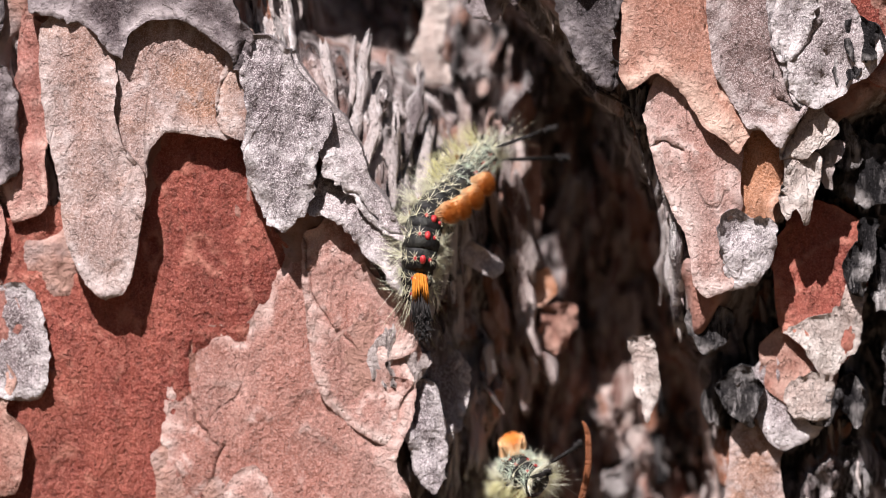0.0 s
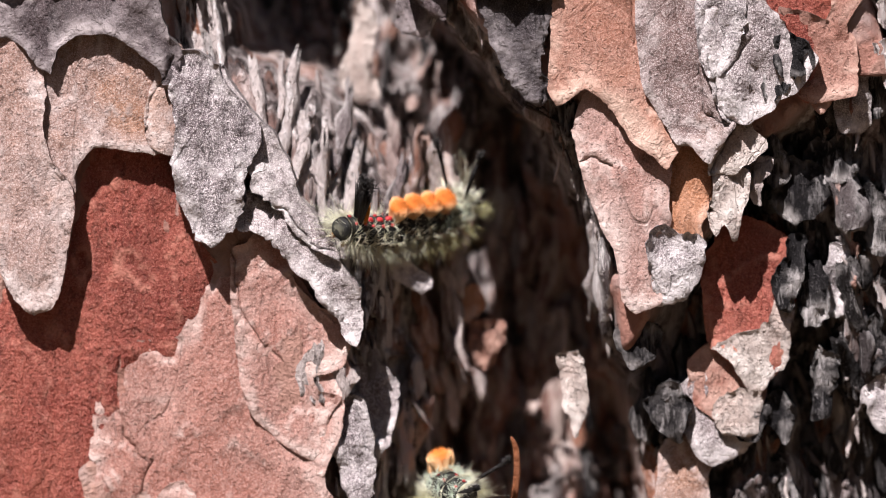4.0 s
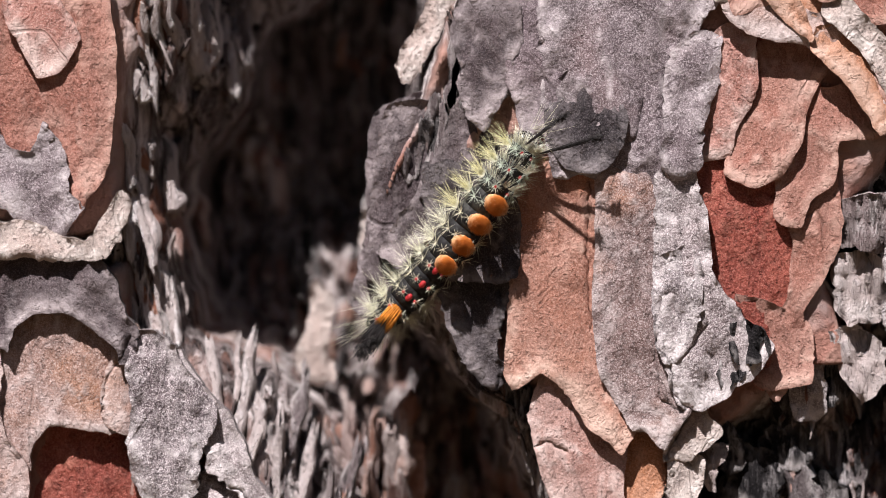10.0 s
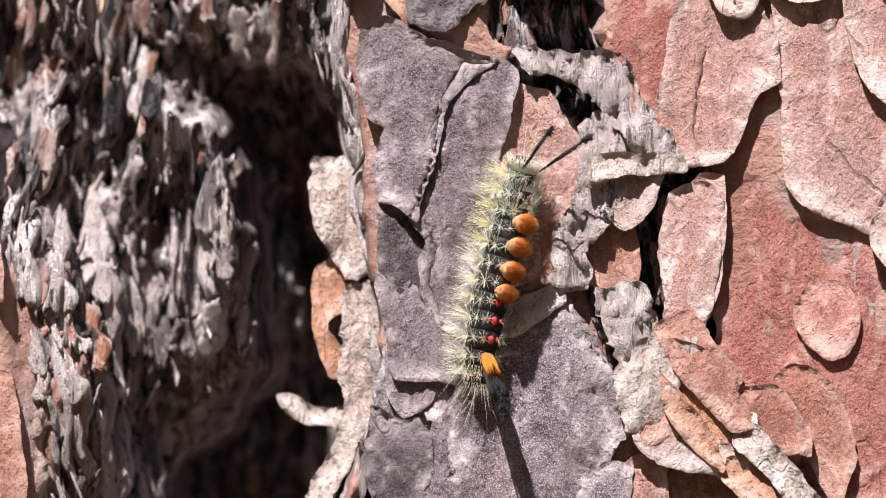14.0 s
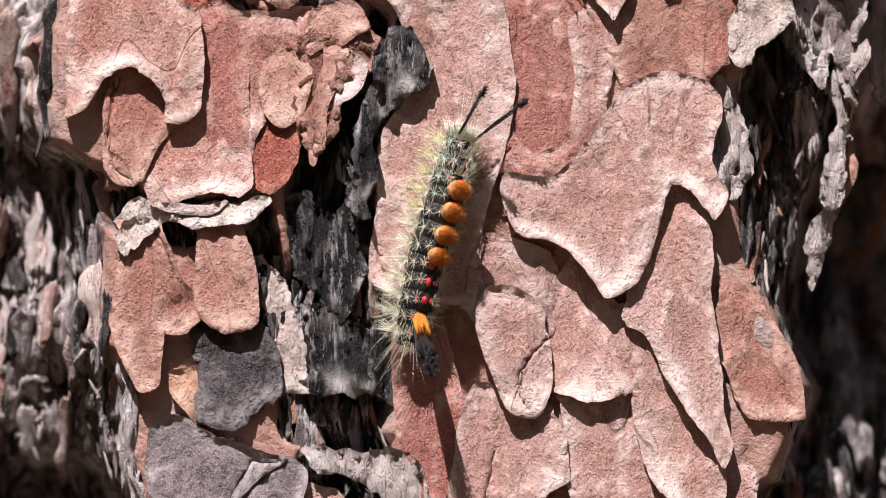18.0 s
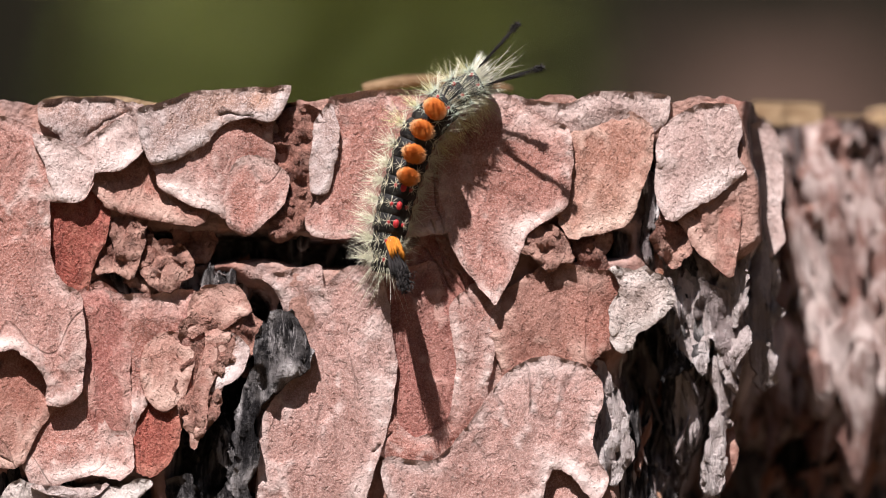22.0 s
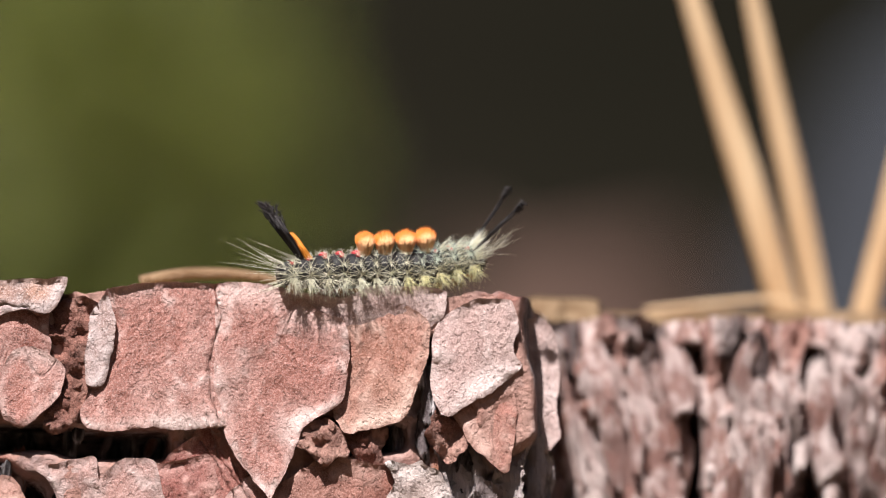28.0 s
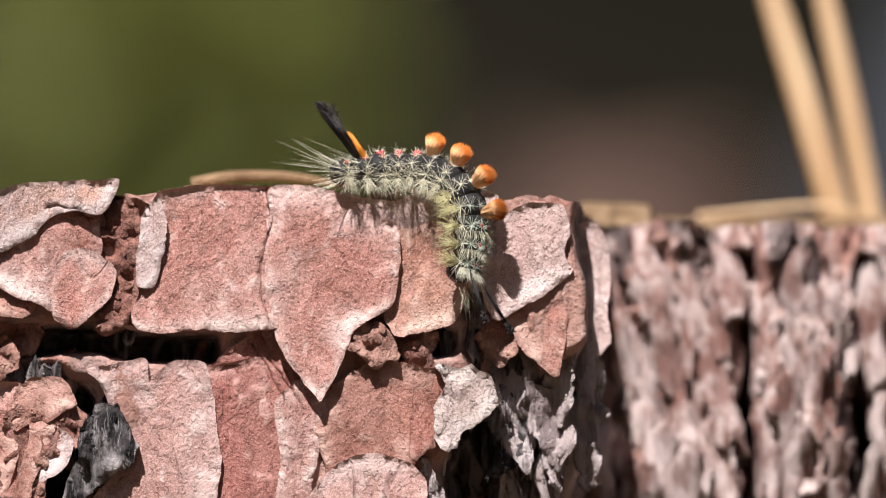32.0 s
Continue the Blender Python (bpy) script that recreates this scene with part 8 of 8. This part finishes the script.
crawl(11, [(-27.5, -3.5, 226.6), (-29.2, -3.0, 220.3), (-31.0, -3.0, 215.4), (-33.4, -3.0, 210.8), (-35.8, -2.6, 205.8), (-38.0, -2.2, 201.5)], (0.65, -1, -0.1), (0.65, -1, -0.1))
crawl(11.5, [(-29.1, -3.5, 235.9), (-29.1, -3.0, 230.9), (-29.6, -3.0, 225.6), (-30.3, -3.0, 220.3), (-31.4, -3.0, 215.4), (-32.4, -2.6, 211.4)], (0.65, -1, -0.1), (0.65, -1, -0.1))
crawl(12, [(-26.8, -3.5, 239.8), (-27.6, -3.0, 234.9), (-28.1, -3.0, 229.9), (-29.0, -3.0, 224.6), (-30.4, -3.0, 219.3), (-31.5, -2.6, 215.4)], (0.65, -1, -0.1), (0.65, -1, -0.1))
crawl(12.5, [(-27.6, -3.5, 248.7), (-26.3, -3.0, 242.8), (-25.6, -3.0, 237.1), (-25.8, -3.0, 231.8), (-26.6, -3.0, 226.5), (-27.0, -2.6, 221.6)], (0.65, -1, -0.1), (0.65, -1, -0.1))
crawl(13, [(-24.1, -3.5, 255.2), (-24.8, -3.0, 249.2), (-25.2, -3.0, 244.3), (-25.7, -3.0, 239.6), (-26.1, -3.0, 234.4), (-26.2, -2.6, 229.4)], (0.65, -1, -0.1), (0.65, -1, -0.1))
crawl(13.5, [(-22.1, -3.5, 258.9), (-23.2, -3.0, 253.6), (-24.0, -3.0, 248.6), (-25.0, -3.0, 243.4), (-25.9, -3.0, 238.1), (-26.6, -2.6, 233.4)], (0.65, -1, -0.1), (0.65, -1, -0.1))
crawl(15.5, [(-12.6, -3.5, 283.3), (-15.6, -3.4, 278.4), (-18.7, -3.2, 273.8), (-21.1, -3.0, 269.2), (-22.3, -3.0, 263.9), (-23.2, -2.6, 259.3)], (0.5, -1, 0), (0.5, -1, 0))
crawl(16, [(-11.1, -3.5, 290.8), (-13.1, -3.4, 285.9), (-15.4, -3.2, 280.6), (-17.8, -3.0, 275.4), (-19.8, -3.0, 270.1), (-21.7, -2.6, 265.8)], (0.5, -1, 0), (0.5, -1, 0))
crawl(16.5, [(-10.4, -3.5, 296.2), (-11.2, -3.4, 291.2), (-12.0, -3.2, 286.0), (-13.4, -3.0, 280.7), (-15.9, -3.0, 275.8), (-18.3, -2.6, 270.5)], (0.5, -1, 0), (0.5, -1, 0))
crawl(17, [(-6.5, -3.5, 301.4), (-8.3, -3.4, 296.4), (-10.1, -3.2, 291.5), (-11.9, -3.0, 286.6), (-13.8, -3.0, 281.6), (-15.5, -2.6, 277.0)], (0.5, -1, 0), (0.5, -1, 0))
crawl(17.5, [(-3.6, -3.5, 307.0), (-5.5, -3.4, 301.7), (-7.2, -3.2, 296.8), (-9.1, -3.0, 291.5), (-10.8, -3.0, 285.9), (-12.2, -2.6, 281.0)], (0.5, -1, 0), (0.5, -1, 0))
crawl(18, [(-2.4, -3.5, 313.7), (-3.8, -3.4, 308.7), (-5.3, -3.2, 303.4), (-6.9, -3.0, 298.5), (-8.0, -3.0, 293.6), (-9.0, -2.6, 289.6)], (0.5, -1, 0), (0.5, -1, 0))
crawl(18.5, [(1.9, -3.5, 318.3), (-0.8, -3.4, 314.0), (-3.2, -3.2, 309.1), (-5.6, -3.0, 304.1), (-7.3, -3.0, 299.2), (-8.4, -2.6, 294.9)], (0.5, -1, 0), (0.5, -1, 0))
crawl(19, [(-1.7, -3.5, 323.5), (-1.2, -3.4, 317.9), (-1.4, -3.2, 312.6), (-2.6, -3.0, 307.3), (-4.2, -3.0, 302.0), (-5.3, -2.6, 298.0)], (0.5, -1, 0), (0.5, -1, 0))
crawl(19.5, [(-1.6, -3.5, 327.5), (-1.8, -3.4, 321.8), (-2.1, -3.2, 316.2), (-2.5, -3.0, 310.9), (-3.1, -3.0, 304.9), (-3.7, -2.6, 300.3)], (0.5, -1, 0), (0.5, -1, 0))
crawl(20, [(0.1, -3.5, 333.3), (-0.8, -3.4, 328.0), (-1.5, -3.2, 323.0), (-2.3, -3.0, 317.4), (-3.0, -3.0, 312.1), (-3.5, -2.6, 307.1)], (0.5, -1, 0), (0.5, -1, 0))
crawl(20.5, [(2.5, -3.5, 336.8), (1.6, -3.4, 332.2), (0.7, -3.2, 327.6), (-0.2, -3.0, 322.9), (-1.1, -3.0, 317.6), (-1.8, -2.6, 313.3)], (0.5, -1, 0), (0.5, -1, 0))
crawl(21, [(4.6, -3.5, 343.4), (3.9, -3.4, 337.8), (3.2, -3.2, 332.8), (2.2, -3.0, 328.2), (1.0, -3.0, 323.5), (0.1, -2.6, 318.9)], (0.5, -1, 0), (0.5, -1, 0))
crawl(21.5, [(6.5, -3.5, 346.9), (4.9, -3.4, 342.3), (3.4, -3.2, 337.6), (2.4, -3.0, 333.0), (1.7, -3.0, 328.4), (1.0, -2.8, 323.7)], (0.5, -1, 0), (0.5, -1, 0))
crawl(22, [(15.1, -3.0, 353.0), (10.5, -3.6, 350.3), (6.8, -3.6, 346.3), (4.8, -3.3, 341.4), (3.4, -3.0, 336.7), (2.4, -2.8, 331.4)], (-0.1, -1, 0.3), (0.45, -1, 0))
crawl(22.5, [(20.4, -2.0, 354.7), (15.1, -3.0, 354.3), (10.7, -4.0, 352.6), (7.7, -4.0, 348.6), (5.4, -3.6, 343.3), (3.1, -3.2, 337.4)], (-0.4, -0.6, 0.9), (-0.2, -1, 0.2))
crawl(23, [(24.6, -1.0, 352.1), (20.3, -2.5, 354.3), (15.6, -4.0, 354.2), (11.0, -5.0, 350.5), (7.6, -4.6, 345.9), (4.6, -4.0, 340.9)], (0, -0.6, 1), (-0.5, -0.8, 0.4))
crawl(23.5, [(30.5, -0.5, 355.0), (25.8, -1.5, 355.3), (21.1, -2.5, 354.2), (17.1, -3.5, 353.4), (13.1, -3.8, 351.1), (8.8, -3.6, 348.1)], (0, -0.5, 1), (-0.3, -0.6, 0.7))
crawl(24, [(38.0, 3.4, 353.6), (34.0, 2.8, 353.9), (29.4, 2.1, 353.5), (25.0, 1.1, 352.8), (20.4, -0.1, 352.3), (15.7, -1.4, 351.6)], (0, -0.4, 1), (0, -0.4, 1))
crawl(24.5, [(40.5, 4.2, 351.0), (36.6, 3.6, 352.4), (32.6, 3.0, 353.0), (28.0, 2.0, 353.0), (23.3, 0.5, 352.7), (18.0, -1.0, 352.2)], (0, -0.25, 1), (0, -0.25, 1))
crawl(26.5, [(41.1, 4.2, 352.2), (37.0, 3.6, 352.4), (32.6, 3.0, 353.0), (27.6, 2.0, 353.2), (23.0, 0.5, 353.2), (17.3, -1.0, 352.8)], (0, -0.25, 1), (0, -0.25, 1))
crawl(27, [(41.5, 4.2, 353.0), (37.5, 3.6, 353.0), (32.8, 3.0, 353.1), (27.8, 2.0, 353.3), (23.2, 0.5, 353.2), (17.5, -1.0, 352.8)], (0, -0.25, 1), (0, -0.25, 1))
crawl(27.5, [(41.1, 4.2, 354.1), (37.6, 3.6, 353.6), (32.9, 3.0, 353.3), (27.9, 2.0, 353.2), (23.3, 0.5, 353.2), (17.6, -1.0, 352.8)], (0, -0.25, 1), (0, -0.25, 1))
crawl(28, [(40.7, 4.2, 355.3), (37.6, 3.6, 354.5), (33.1, 3.0, 353.7), (28.2, 2.0, 353.3), (23.5, 0.5, 353.1), (17.8, -1.0, 352.7)], (0, -0.25, 1), (0, -0.25, 1))
crawl(28.5, [(40.8, 4.2, 355.4), (37.6, 3.6, 354.6), (33.1, 3.0, 353.7), (28.1, 2.0, 353.2), (23.5, 0.5, 353.1), (17.8, -1.0, 352.7)], (0, -0.25, 1), (0, -0.25, 1))
crawl(29, [(40.6, 4.2, 355.1), (37.4, 3.6, 354.2), (32.9, 3.0, 353.5), (28.1, 2.0, 353.2), (23.4, 0.5, 353.1), (17.8, -1.0, 352.7)], (0, -0.25, 1), (0, -0.25, 1))
crawl(29.5, [(41.4, 4.2, 354.5), (38.1, 3.6, 354.0), (33.4, 3.0, 353.5), (28.1, 2.0, 353.1), (23.3, 0.5, 353.1), (17.7, -1.0, 352.7)], (0, -0.25, 1), (0, -0.25, 1))
crawl(30, [(40.9, 4.2, 354.5), (37.6, 3.6, 353.9), (33.1, 3.0, 353.4), (28.1, 2.0, 353.2), (23.3, 0.5, 353.0), (17.7, -1.0, 352.7)], (0, -0.25, 1), (0, -0.25, 1))
crawl(30.5, [(41.8, 4.2, 354.0), (38.4, 3.6, 353.6), (33.4, 3.0, 353.3), (28.4, 2.0, 353.1), (23.2, 0.5, 353.0), (17.7, -1.0, 352.6)], (0, -0.25, 1), (0, -0.25, 1))
crawl(31, [(40.0, -1.3, 349.0), (38.0, -1.3, 352.0), (34.0, -1.3, 354.3), (28.7, -0.4, 354.4), (23.4, 0.8, 353.5), (17.4, -0.8, 352.7)], (0.7, -0.4, 1), (0, -0.25, 1))
crawl(31.2, [(38.4, -2.3, 347.8), (36.6, -2.0, 351.6), (33.0, -1.6, 354.3), (28.2, -0.5, 354.3), (23.2, 0.8, 353.3), (17.2, -0.8, 352.3)], (0.9, -0.4, 0.6), (0, -0.25, 1))
crawl(31.5, [(34.4, -2.8, 347.1), (34.9, -2.6, 351.1), (32.6, -1.8, 354.3), (28.3, -0.6, 355.3), (23.3, 0.8, 354.6), (17.3, -0.8, 353.5)], (1, -0.4, 0.3), (0, -0.25, 1))
crawl(31.8, [(31.3, -3.2, 341.7), (32.6, -3.0, 346.7), (31.8, -2.4, 351.4), (28.2, -0.8, 354.1), (23.2, 0.8, 354.5), (16.9, -0.8, 353.4)], (1, -0.4, 0.2), (0, -0.25, 1))
crawl(32, [(31.9, -3.2, 340.1), (32.8, -3.0, 345.2), (32.3, -2.6, 350.2), (29.0, -0.8, 353.0), (24.1, 0.8, 353.7), (18.1, -0.8, 353.2)], (1, -0.4, 0.2), (0, -0.25, 1))


def motions():
    mids = [(t, Matrix.Translation(m[6].translation)) for t, m in CRAWL]
    walk(walker, mids)
    for k, ob in enumerate(walker_parts):
        walk(ob, [(t, mid.inverted() @ m[k]) for (t, m), (_, mid) in zip(CRAWL, mids)])


motions()
